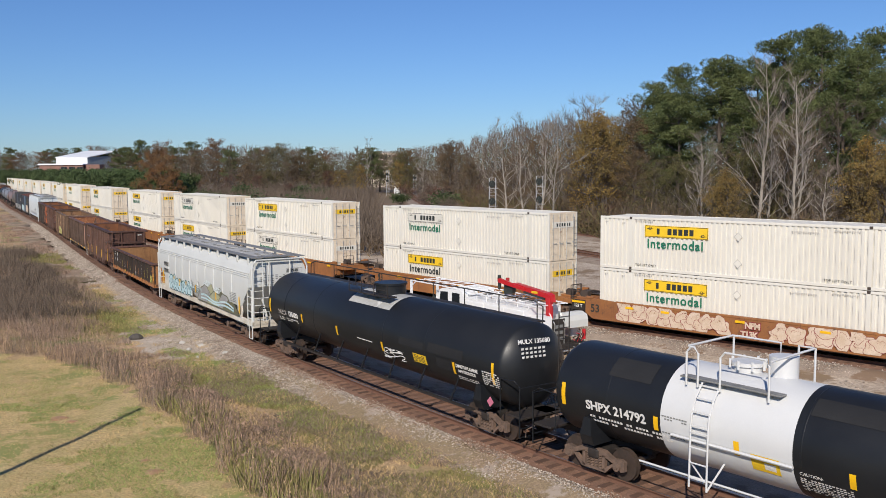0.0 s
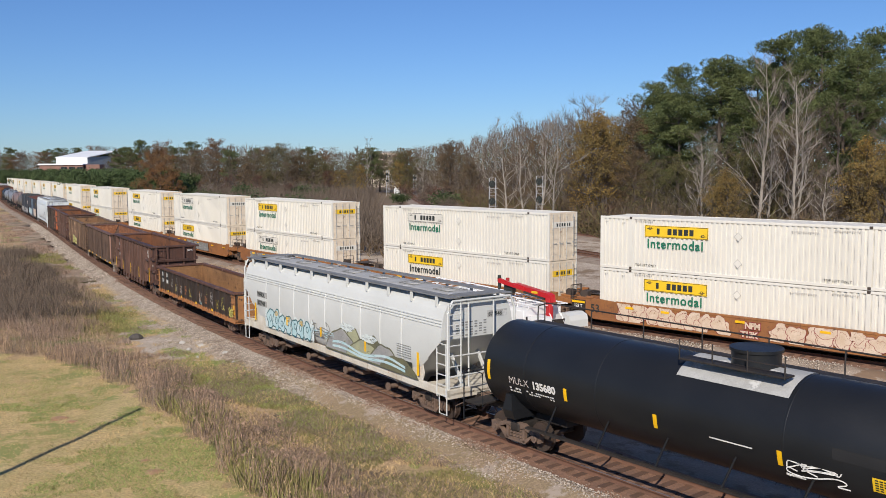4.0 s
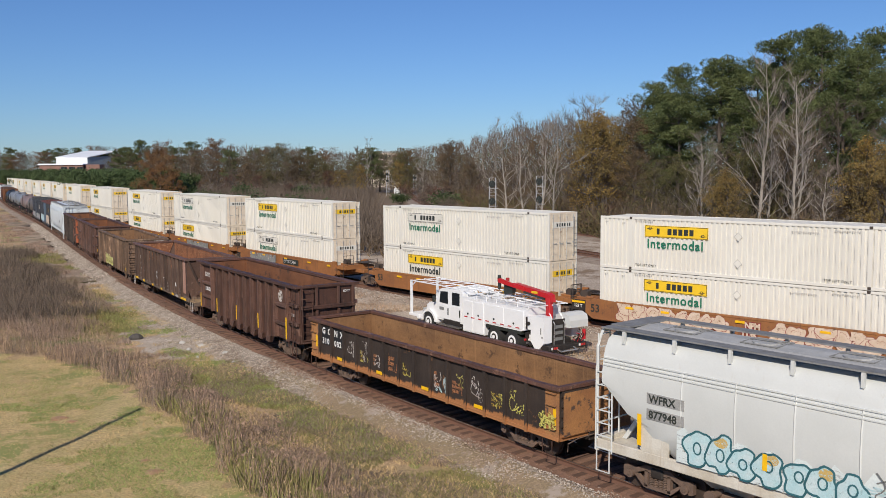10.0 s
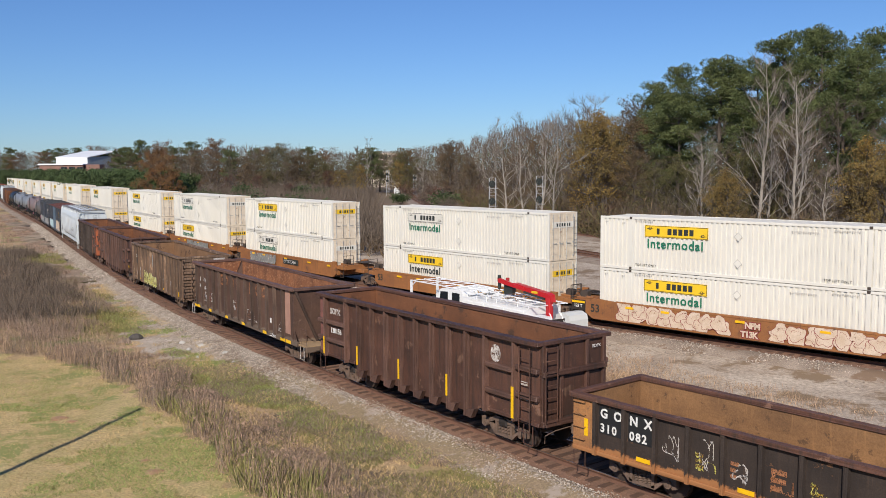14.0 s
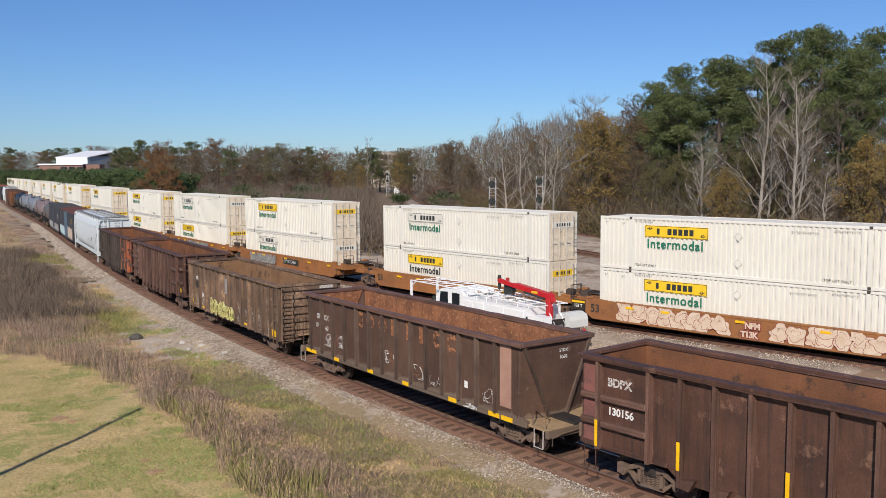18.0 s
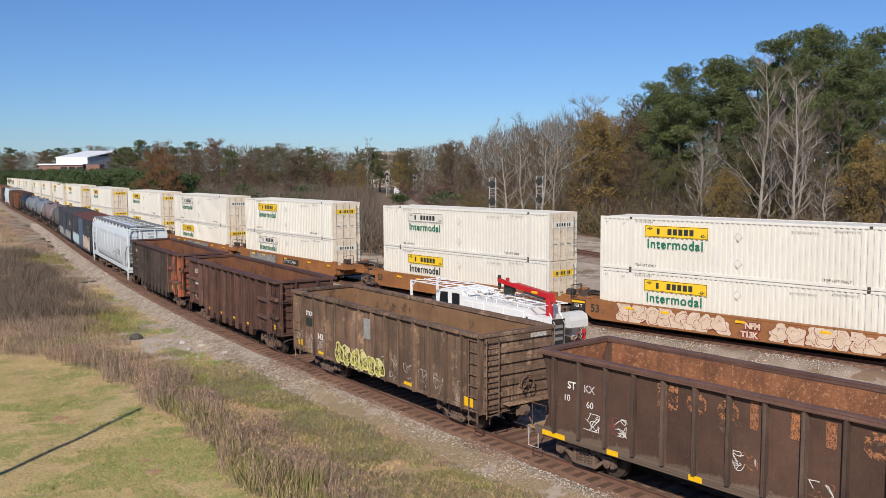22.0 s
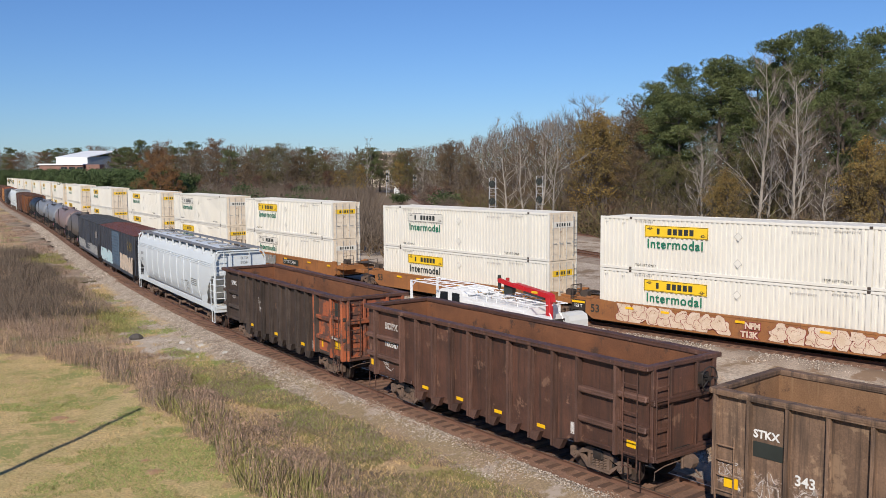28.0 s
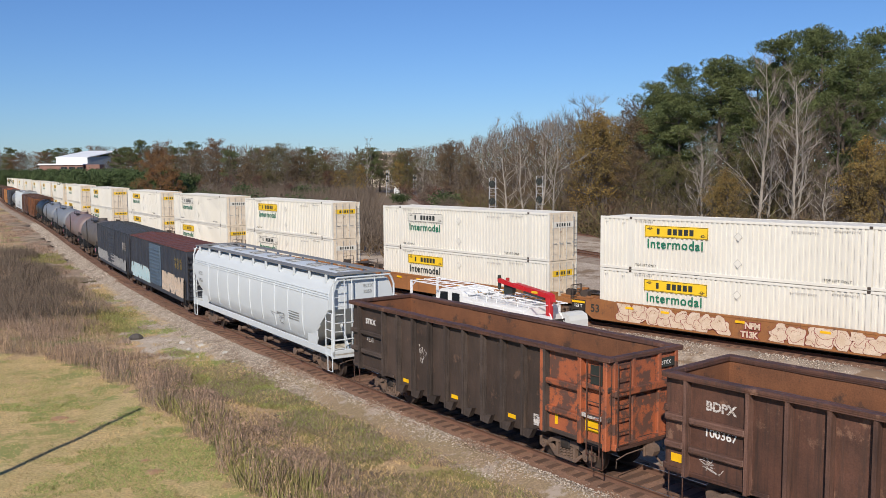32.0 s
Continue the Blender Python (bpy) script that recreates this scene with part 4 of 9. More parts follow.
def spray_letters(parent, x0, x1, z0, z1, y, seed, n, fill="graffiti_blue", line="graffiti_teal", dot="graffiti_ochre", back=True):
    """Fat leaning spray-painted shapes with outlines, some with a fading cloud behind; they spell nothing."""
    rng = random.Random(seed)
    w = (x1 - x0) / n
    cloud = [(x0 - 0.2 + (x1 - x0 + 0.5) * k / 24, z1 - 0.28 + 0.16 * math.sin(k * 1.7) + 0.08 * math.sin(k * 3.1)) for k in range(25)]
    if back:
        part("graffiti_shape", Geo().add([(x, y, z) for x, z in cloud] + [(x, y, z0) for x, z in reversed(cloud)], [tuple(range(50))]), "graffiti_mist", parent, "faded pale spray behind the graffiti")
    for k in range(n):
        cx, hgt = x0 + (k + 0.5) * w, (z1 - z0) * rng.uniform(0.8, 1.0) * (1.0 - 0.25 * k / n)
        lean, ph = rng.uniform(-0.1, 0.22), rng.uniform(0, 6)
        pts = []
        for i in range(30):
            a = 2 * math.pi * i / 30
            r = 1 + 0.16 * math.sin(3 * a + ph) + 0.1 * math.sin(5 * a + 2 * ph)
            zz = hgt * 0.5 * (1 + math.sin(a) * min(1.05, r))
            pts.append((cx + w * 0.56 * r * math.cos(a) + lean * zz, z0 + max(0.01, zz)))
        yy = y - 0.003 - 0.0015 * k
        part("graffiti_shape", Geo().add([(x, yy, z) for x, z in pts], [tuple(range(30))]), fill, parent, "spray painted graffiti shape")
        part("graffiti_outline", loop_ribbon(pts, yy - 0.0006, 0.028), line, parent, "spray painted outline")
        mx, mz = cx + lean * hgt * 0.5, z0 + hgt * rng.uniform(0.45, 0.6)
        eye = [(mx + w * 0.16 * math.cos(2 * math.pi * i / 12), mz + hgt * 0.16 * math.sin(2 * math.pi * i / 12)) for i in range(12)]
        part("graffiti_outline", loop_ribbon(eye, yy - 0.0007, 0.022), line, parent)
        if k % 2:
            spot_pts = [(cx + w * 0.1 + 0.2 * math.cos(i), z0 + hgt * 0.8 + 0.14 * math.sin(i)) for i in (2 * math.pi * q / 10 for q in range(10))]
            part("graffiti_shape", Geo().add([(x, yy - 0.0005, z) for x, z in spot_pts], [tuple(range(10))]), dot, parent)


def spray_hills(parent, x0, x1, z0, z1, y):
    """A painted row of olive hills with dark crests, a pale blue stream and white clouds."""
    w, h = x1 - x0, z1 - z0
    for k, (cx, rw, rh) in enumerate(((0.30, 0.10, 1.0), (0.14, 0.15, 0.86), (0.56, 0.10, 0.92), (0.44, 0.16, 0.7), (0.68, 0.13, 0.75), (0.84, 0.14, 0.5))):
        pts = [(x0 + w * (cx + rw * 1.5 * u), z0 + h * rh * (math.cos(u * math.pi / 2) ** 0.7) * (1 + 0.05 * math.sin(9 * u + k))) for u in (-1 + 2 * i / 18 for i in range(19))]
        yy = y - 0.002 * (k + 1)
        m = ("graffiti_olive", "graffiti_smoke", "graffiti_moss")[k % 3]
        part("graffiti_shape", Geo().add([(x, yy, max(z, z0)) for x, z in pts] + [(pts[-1][0], yy, z0), (pts[0][0], yy, z0)], [tuple(range(21))]), m, parent, "olive spray painted hill")
        part("graffiti_outline", loop_ribbon([(x, max(z, z0 + 0.02)) for x, z in pts], yy - 0.0006, 0.03), "graffiti_moss", parent)
    for c0, amp in ((0.30, 0.09), (0.16, 0.05)):
        top = [(x0 + w * u, z0 + h * (c0 + amp * math.sin(11 * u))) for u in (0.02 + 0.9 * i / 30 for i in range(31))]
        part("graffiti_shape", Geo().add([(x, y - 0.016, z + 0.05) for x, z in top] + [(x, y - 0.016, z - 0.05) for x, z in reversed(top)], [(i, i + 1, 60 - i, 61 - i) for i in range(30)]), "graffiti_blue", parent, "pale blue painted stream")
    for cx, cz, r in ((0.22, 1.0, 0.3), (0.5, 0.82, 0.3)):
        pts = [(x0 + w * cx + 2.0 * r * math.cos(a) * (1 + 0.15 * math.sin(4 * a)), z0 + h * cz + 0.55 * r * math.sin(a)) for a in (2 * math.pi * i / 20 for i in range(20))]
        part("graffiti_shape", Geo().add([(x, y - 0.018, z) for x, z in pts], [tuple(range(20))]), "graffiti_mist", parent, "white painted cloud")


def bent_bar(x0, x1, ya, yb, z0, z1, seed, amount=0.022):
    """A long steel bar with knocked and bent edges."""
    g, n = Geo(), max(8, int((x1 - x0) / 0.45))
    rings = []
    for i in range(n + 1):
        x = x0 + (x1 - x0) * i / n
        dz = amount * noise.noise((x * 0.9, seed, 0.0)) + 0.6 * amount * noise.noise((x * 2.7, seed, 3.0))
        dy = amount * 1.2 * noise.noise((x * 0.8, seed, 7.0))
        b = 0.018
        rings.append([(x, ya + dy, z0), (x, yb + dy, z0), (x, yb + dy, z1 - b + dz), (x, yb - b + dy, z1 + dz), (x, ya + b + dy, z1 + dz), (x, ya + dy, z1 - b + dz)])
    return g.loft(rings)


def gondola(name, label, L, z0, z1, w, ribs, side, inside, chord, frame_z=None, tub=False, bays=(), rib_w=0.16, bogie_in=2.1, end_style="ribbed", rib_d=0.11, rib_mat=None):
    """An open-topped car: sheet sides between ribs, chords along the top, a floor, ends and gear."""
    c = thing(name, label, "freight car", "cars of the moving freight train")
    h = L / 2
    t = 0.05
    rib_mat = rib_mat or side
    for sd in (-1, 1):
        y0, y1 = sorted((sd * w, sd * (w - t)))
        edge = [(-h, z0), (-h + 2.9, z0), (-h + 3.3, z0 - 0.28), (h - 3.3, z0 - 0.28), (h - 2.9, z0), (h, z0)] if tub else [(-h, z0), (h, z0)]
        cuts = sorted({-h, h, *ribs})
        for xa, xb in zip(cuts, cuts[1:]):
            foot = [(x, float(np.interp(x, [e[0] for e in edge], [e[1] for e in edge]))) for x in [xa] + [e[0] for e in edge if xa < e[0] < xb] + [xb]]
            part("side_panel", Geo().prism_y([(xa, z1 - 0.1)] + foot + [(xb, z1 - 0.1)], y0, y1), side, c)
        lin = Geo().prism_y([(-h + t, z0 + 0.25), (-h + t, z1 - 0.105), (h - t, z1 - 0.105), (h - t, z0 + 0.25)], *sorted((sd * (w - t - 0.012), sd * (w - t - 0.004))))
        part("lining", lin, inside, c, "rusty inner wall")
        part("top_chord", bent_bar(-h - 0.03, h + 0.03, *sorted((sd * (w + rib_d + 0.02), sd * (w - 0.10))), z1 - 0.13, z1, L + sd), chord, c)
        for xa, xb in (((-h, h),) if not tub else ((-h, -h + 2.9), (h - 2.9, h))):
            part("side_sill", Geo().box(xa, xb, *sorted((sd * (w + 0.05), sd * (w - 0.06))), z0, z0 + 0.13, 0.015), side, c)
        for x in ribs:
            deep = tub and abs(x) < h - 2.7
            zb = z0 - 0.36 if deep else z0
            g = Geo()
            yo, yi = sd * (w + rib_d), sd * (w - 0.01)
            g.loft([[(x - rib_w / 2, yi, z), (x - rib_w * 0.38, yo, z), (x + rib_w * 0.38, yo, z), (x + rib_w / 2, yi, z)] for z in (zb, z1 - 0.12)])
            if deep:
                g.prism_y([(x - rib_w * 0.5, zb), (x - rib_w * 0.5, zb + 0.2), (x + 0.5, zb + 0.3), (x + 0.32, zb - 0.03)], *sorted((yi, sd * (w + rib_d - 0.02))))
            part("rib", g, rib_mat, c)
        for x0, x1, zs in bays:
            for z in zs:
                part("bay_bar", Geo().box(x0, x1, *sorted((sd * (w + rib_d * 0.8), sd * (w - 0.01))), z - 0.085, z + 0.085, 0.03), rib_mat, c)
    for e in (-1, 1):
        x0, x1 = sorted((e * h, e * (h - 0.06)))
        part("end_wall", Geo().box(x0, x1, -w + t, w - t, z0, z1 - 0.1), side, c)
        part("end_lining", Geo().box(*sorted((e * (h - 0.064), e * (h - 0.075))), -w + t + .02, w - t - .02, z0 + 0.25, z1 - 0.11), inside, c)
        part("end_chord", Geo().box(*sorted((e * (h + 0.10), e * (h - 0.12))), -w - rib_d, w + rib_d, z1 - 0.125, z1 + 0.004, 0.02), chord, c)
        if end_style == "ribbed":
            n = 7 if z1 - z0 > 2 else 5
            for k in range(n):
                z = z0 + 0.22 + k * (z1 - z0 - 0.45) / (n - 1)
                part("end_rib", Geo().prism_x([(-w + 0.06, z - 0.09), (w - 0.06, z - 0.09), (w - 0.06, z + 0.09), (-w + 0.06, z + 0.09)], *sorted((e * (h - 0.01), e * (h + 0.075)))), side, c)
        else:
            for y in (-w + 0.1, -0.55, 0.55, w - 0.1):
                part("end_post", Geo().box(*sorted((e * (h - 0.01), e * (h + 0.10))), y - 0.07, y + 0.07, z0, z1 - 0.1, 0.02), side, c)
            for z in (z0 + 0.1, z0 + (z1 - z0) * 0.62):
                part("end_beam", Geo().box(*sorted((e * (h - 0.01), e * (h + 0.16))), -w + 0.02, w - 0.02, z - 0.09, z + 0.09, 0.02), side, c)
    fz = z0 + 0.30
    part("floor", Geo().box(-h + 0.1, h - 0.1, -w + 0.12, w - 0.12, fz - 0.08, fz), inside, c, "rusty steel floor")
    part("underframe", Geo().box(-h - 0.05, h + 0.05, -0.32, 0.32, z0 - 0.16, z0 + 0.2, 0.02), "black_gear", c)
    for e in (-1, 1):
        part("bolster_beam", Geo().box(e * (h - bogie_in) - 0.25, e * (h - bogie_in) + 0.25, -w + 0.05, w - 0.05, z0 - 0.03, z0 + 0.2, 0.02), "black_gear", c)
        bogie(c, e * (h - bogie_in))
    part("brake_rigging", Geo().cyl("x", (0.5, z0 - 0.1), 0.2, -2.2, -1.2, 12).tube([(-h + 2, 0.2, z0 - 0.2), (h - 2, 0.2, z0 - 0.2)], 0.03, 5), "black_gear", c)
    couplers(c, L)
    for e, xx in ((1, h - 0.62), (-1, -h + 0.12)):
        g = Geo()
        g.tube([(xx, -w - 0.1, z0), (xx, -w - 0.1, 0.42), (xx + 0.42, -w - 0.1, 0.42), (xx + 0.42, -w - 0.1, z0)], 0.02, 5)
        part("step", g, chord, c)
    return c


def brake_wheel(car, x, y, z, r=0.3, material="black_gear"):
    g = Geo()
    ring = [(x, y + r * math.cos(a), z + r * math.sin(a)) for a in (2 * math.pi * k / 16 for k in range(17))]
    g.tube(ring, 0.022, 5)
    for k in range(5):
        a = 2 * math.pi * k / 5
        g.tube([(x, y, z), (x, y + r * math.cos(a), z + r * math.sin(a))], 0.016, 4)
    g.cyl("x", (y, z), 0.07, x - 0.14, x + 0.03, 10)
    g.box(x - 0.28, x - 0.12, y - 0.16, y + 0.16, z - 0.16, z + 0.16, 0.02)
    return part("brake_wheel", g, material, car)


def car_gonx():
    L, z0, z1, w = 15.5, 0.84, 2.50, 1.52
    ribs = [-6.9 + k * 1.02 for k in range(14)]
    c = gondola("low_gondola", "low black and rusty orange open gondola car", L, z0, z1, w, ribs, "gonx_side", "gonx_inside", "rust_dark", rib_w=0.15)
    for x0, x1 in ((-L / 2, -7.0), (7.15, L / 2)):
        part("end_panel", Geo().box(x0 + 0.01, x1, -w - 0.014, -w + 0.01, z0 + 0.1, z1 - 0.13), "gonx_orange", c, "orange rusty corner panel")
    part("end_rust", Geo().box(L / 2 + 0.07, L / 2 + 0.082, -w + 0.1, w - 0.1, z0 + 0.15, z1 - 0.2), "gonx_orange", c, "orange rusty end sheet")
    for k in range(4):
        z = z0 + 0.35 + k * 0.36
        for x in (-L / 2 + 0.08, L / 2 - 0.5):
            part("grab_iron", Geo().tube([(x, -w - 0.02, z), (x, -w - 0.1, z), (x + 0.4, -w - 0.1, z), (x + 0.4, -w - 0.02, z)], 0.016, 5), "gonx_orange", c)
    y = -w - 0.016
    for i, (a, b) in enumerate((("G O", "310"), ("N X", "082"))):
        part("number_patch", Geo().box(ribs[1 + i] - 0.9, ribs[1 + i] - 0.1, y + 0.002, y + 0.01, 1.5, 2.26), "tank_matt", c, "black paint patch behind the number")
        lettering(a, 0.36, "decal_white", c, near(ribs[1 + i] - 0.86, y - 0.004, 1.96), spread=1.3, bold=0.012)
        lettering(b, 0.33, "decal_white", c, near(ribs[1 + i] - 0.86, y - 0.004, 1.55), spread=1.25, bold=0.01)
    plates(c, [ribs[0] - 0.42, 7.5], -w - 0.02, 1.3, 0.13, 0.5)
    plates(c, [ribs[2] - 0.62, ribs[5] - 0.62, ribs[8] - 0.62, ribs[11] - 0.62], -w - 0.02, 1.02, 0.45, 0.12)
    for i, k in enumerate((4, 5, 6, 7, 9, 10, 12)):
        g = Geo()
        rng = random.Random(40 + k)
        x, z = ribs[k] - 0.86 + rng.uniform(0, 0.1), rng.uniform(1.25, 1.4)
        ww, hh = rng.uniform(0.45, 0.62), rng.uniform(0.4, 0.65)
        for r in range(3):
            cut = rng.uniform(0.3, 1.0)
            g.box(x, x + ww * cut, y - 0.004, y + 0.004, z + hh * r / 3, z + hh * (r / 3 + 0.2))
        part("worn_logo_remnant", g, "graffiti_orange" if i % 3 else "yellow_box", c, "flaked yellow paint remnants")
        scribble(c, x, z - 0.05, ww, hh, y - 0.004, 140 + k, ("graffiti_lime", "decal_worn", "graffiti_orange")[i % 3], 3, 0.018)
    scribble(c, ribs[3] - 0.8, 1.3, 0.5, 0.7, y, 3)
    scribble(c, ribs[9] - 0.8, 1.15, 0.6, 0.6, y, 4, "graffiti_blue", 3, 0.018)
    scribble(c, ribs[11] - 0.8, 1.25, 0.62, 0.8, y, 14, "decal_worn", 5, 0.014)
    scribble(c, ribs[10] - 0.85, 1.5, 0.7, 0.45, y, 15, "graffiti_lime", 3, 0.018)
    scribble(c, ribs[13] - 0.85, 1.3, 0.7, 0.7, y, 16, "graffiti_lime", 4, 0.02)
    scribble(c, ribs[4] - 0.7, 1.3, 0.4, 0.8, y, 5)
    part("yellow_tag", bubble_geo(7.0, 7.7, 1.15, 1.7, -w - 0.118, 14, 2), "graffiti_lime", c, "yellow spray paint mark")
    return c, L


def bubble_geo(x0, x1, z0, z1, y, seed, n):
    rng = random.Random(seed)
    g = Geo()
    w = (x1 - x0) / n
    for k in range(n):
        cx, cz = x0 + (k + 0.5) * w, (z0 + z1) / 2
        ph, q = rng.uniform(0, 6), rng.choice((3, 4, 5))
        pts = [(2 * math.pi * i / 22, 1 + 0.28 * math.sin(q * 2 * math.pi * i / 22 + ph)) for i in range(22)]
        g.add([(cx + w * 0.55 * r * math.cos(a), y - 0.001 * k, min(z1, max(z0, cz + (z1 - z0) * 0.5 * r * math.sin(a)))) for a, r in pts], [tuple(range(22))])
    return g


def car_tub(variant, L):
    """High rusty tub gondolas: variant 0, 1 brown with letters, variant 2 with an orange end bay."""
    h = L / 2
    z0, z1, w, rd = 1.02, 3.66, 1.39, 0.20
    ribs = [-h + 0.62] + [-h + 2.35 + k * (L - 4.86) / 9 for k in range(10)] + [h - 1.05]
    lab = ("high dark brown rusty gondola car with white roundel", "high dark brown rusty gondola car with stencilled number", "high black gondola car with weathered orange end bay")[variant]
    c = gondola("high_gondola", lab, L, z0, z1, w, ribs, "black_tub" if variant == 2 else "rust_dark", "rust_inside", "rust_dark", tub=True, rib_w=0.13, rib_d=rd, end_style="posts", rib_mat="rib_black" if variant == 2 else "rib_brown",
                bays=((-h + 0.7, -h + 2.27, (1.75, 2.5)), (h - 2.6, h - 1.12, (1.75, 2.6)), (-h - 0.02, -h + 0.55, (1.78, 2.5)), (h - 1.0, h + 0.02, (1.9, 2.75))))
    y = -w - 0.01
    ladder(c, h - 0.72, -w - 0.22, 0.75, z1 - 0.2, 0.5, "rust_dark")
    ladder(c, h + 0.19, -w + 0.08, 1.1, z1 - 0.15, 0.48, "rust_dark", "y")
    ladder(c, -h - 0.19, w - 0.6, 1.1, z1 - 0.15, 0.48, "rust_dark", "y")
    g = Geo().box(h + 0.02, h + 0.26, -w + 0.05, w - 0.05, 1.06, 1.14, 0.01)
    part("end_platform", g, "rust_dark", c)
    if variant == 0:
        part("end_panel", Geo().box(-h + 0.01, -h + 0.52, y - 0.006, y + 0.01, z0 + 0.15, z1 - 0.14), "salmon", c, "faded red corner panel")
        lettering("BDPX", 0.33, "decal_worn", c, near(-h + 0.86, y, 2.85), bold=0.012)
        lettering("130156", 0.30, "decal_white", c, near(-h + 0.88, y, 2.05), bold=0.008)
        ring = [(h - 2.45 + 0.36 + 0.25 * math.cos(a), y - 0.008, 2.98 + 0.29 * math.sin(a)) for a in (2 * math.pi * k / 24 for k in range(24))]
        part("roundel", Geo().add(ring, [tuple(range(24))]), "decal_worn", c, "worn white roundel")
        plates(c, [ribs[k] - 0.05 for k in (0, 2, 5, 8)], -w - 0.202, 1.12, 0.1, 0.75)
        plates(c, [h - 1.11], -w - 0.202, 1.12, 0.12, 1.0)
        lettering("BDPX", 0.15, "decal_white", c, end_r(h + 0.075, 0.75, 3.25))
        part("small_stencil", Geo().box(h - 0.85, h - 0.55, y - 0.004, y, 2.2, 2.32).box(h - 0.9, h - 0.5, y - 0.004, y, 1.75, 1.9), "decal_worn", c)
    elif variant == 1:
        lettering("BDPX", 0.33, "decal_worn", c, near(-h + 1.12, y, 2.85), bold=0.012)
        lettering("100367", 0.31, "decal_white", c, near(-h + 1.08, y, 2.18), bold=0.006)
        plates(c, [-h + 0.12, h - 0.75], -w - 0.01, 1.3, 0.34, 0.22)
        plates(c, [ribs[k] + 0.18 for k in (2, 4, 6, 8)], y, 1.02, 0.36, 0.11)
        brake_wheel(c, h + 0.42, 0.6, 3.1, 0.34)
        scribble(c, -h + 0.9, 1.25, 1.1, 0.4, y, 9)
        part("small_stencil", Geo().box(h - 2.9, h - 2.65, y - 0.004, y, 1.1, 1.5), "decal_worn", c)
    else:
        for sd in (-1, 1):
            yy = sd * (w + 0.006)
            part("orange_bay", Geo().box(h - 2.68, h - 0.02, *sorted((yy, sd * (w + 0.014))), z0 + 0.02, z1 - 0.135), "rust_orange", c, "weathered orange painted end bay")
        for x0, x1, z in ((h - 2.6, h - 1.12, 1.75), (h - 2.6, h - 1.12, 2.6), (h - 1.0, h, 1.9), (h - 1.0, h, 2.75)):
            part("orange_bar", Geo().box(x0, x1, -w - 0.17, -w, z - 0.09, z + 0.09, 0.03), "rust_orange", c)
        for x in (h - 2.62, h - 1.05, h - 0.07):
            part("orange_post", Geo().box(x - 0.075, x + 0.075, -w - 0.206, -w + 0.01, z0, z1 - 0.13, 0.02), "rust_orange", c)
        for ob in c.children:
            if ob.name.split(".")[0] in ("end_post", "end_beam") and ob.data.vertices[0].co.x > 0:
                ob.data.materials[0] = M["rust_orange"]
        part("orange_end", Geo().box(h + 0.001, h + 0.012, -w + 0.06, w - 0.06, z0 + 0.05, z1 - 0.13), "rust_orange", c, "orange end sheet")
        part("orange_end_beam", Geo().box(h + 0.0, h + 0.18, -w + 0.0, w - 0.3, 2.56, 2.76, 0.02), "rust_orange", c)
        part("black_patch", Geo().box(h - 0.6, h - 0.15, -w - 0.20, -w - 0.19, 2.86, 3.4), "decal_black", c)
        lettering("STKX", 0.29, "decal_white", c, near(-h + 0.9, y, 2.85), bold=0.008)
        lettering("4230", 0.25, "decal_worn", c, near(-h + 0.95, y, 2.15))
        plates(c, [ribs[k] + 0.15 for k in (2, 5, 8)], y, 1.02, 0.36, 0.13)
        plates(c, [h - 0.95], -w - 0.02, 1.4, 0.5, 0.34)
        plates(c, [h - 2.2], -w - 0.02, 1.3, 0.12, 0.5)
        part("placard", Geo().box(h + 0.076, h + 0.082, 0.55, 1.2, 3.12, 3.4), "decal_black", c)
        lettering("STKX", 0.17, "decal_white", c, end_r(h + 0.086, 0.62, 3.2))
        scribble(c, ribs[3] + 0.2, 1.9, 0.5, 0.7, y, 12, n=4)
        part("small_stencil", Geo().box(h - 3.15, h - 2.85, y - 0.004, y, 1.05, 1.4).box(h - 0.95, h - 0.2, -w - 0.18, -w - 0.172, 1.84, 1.96), "decal_worn", c)
    return c, L


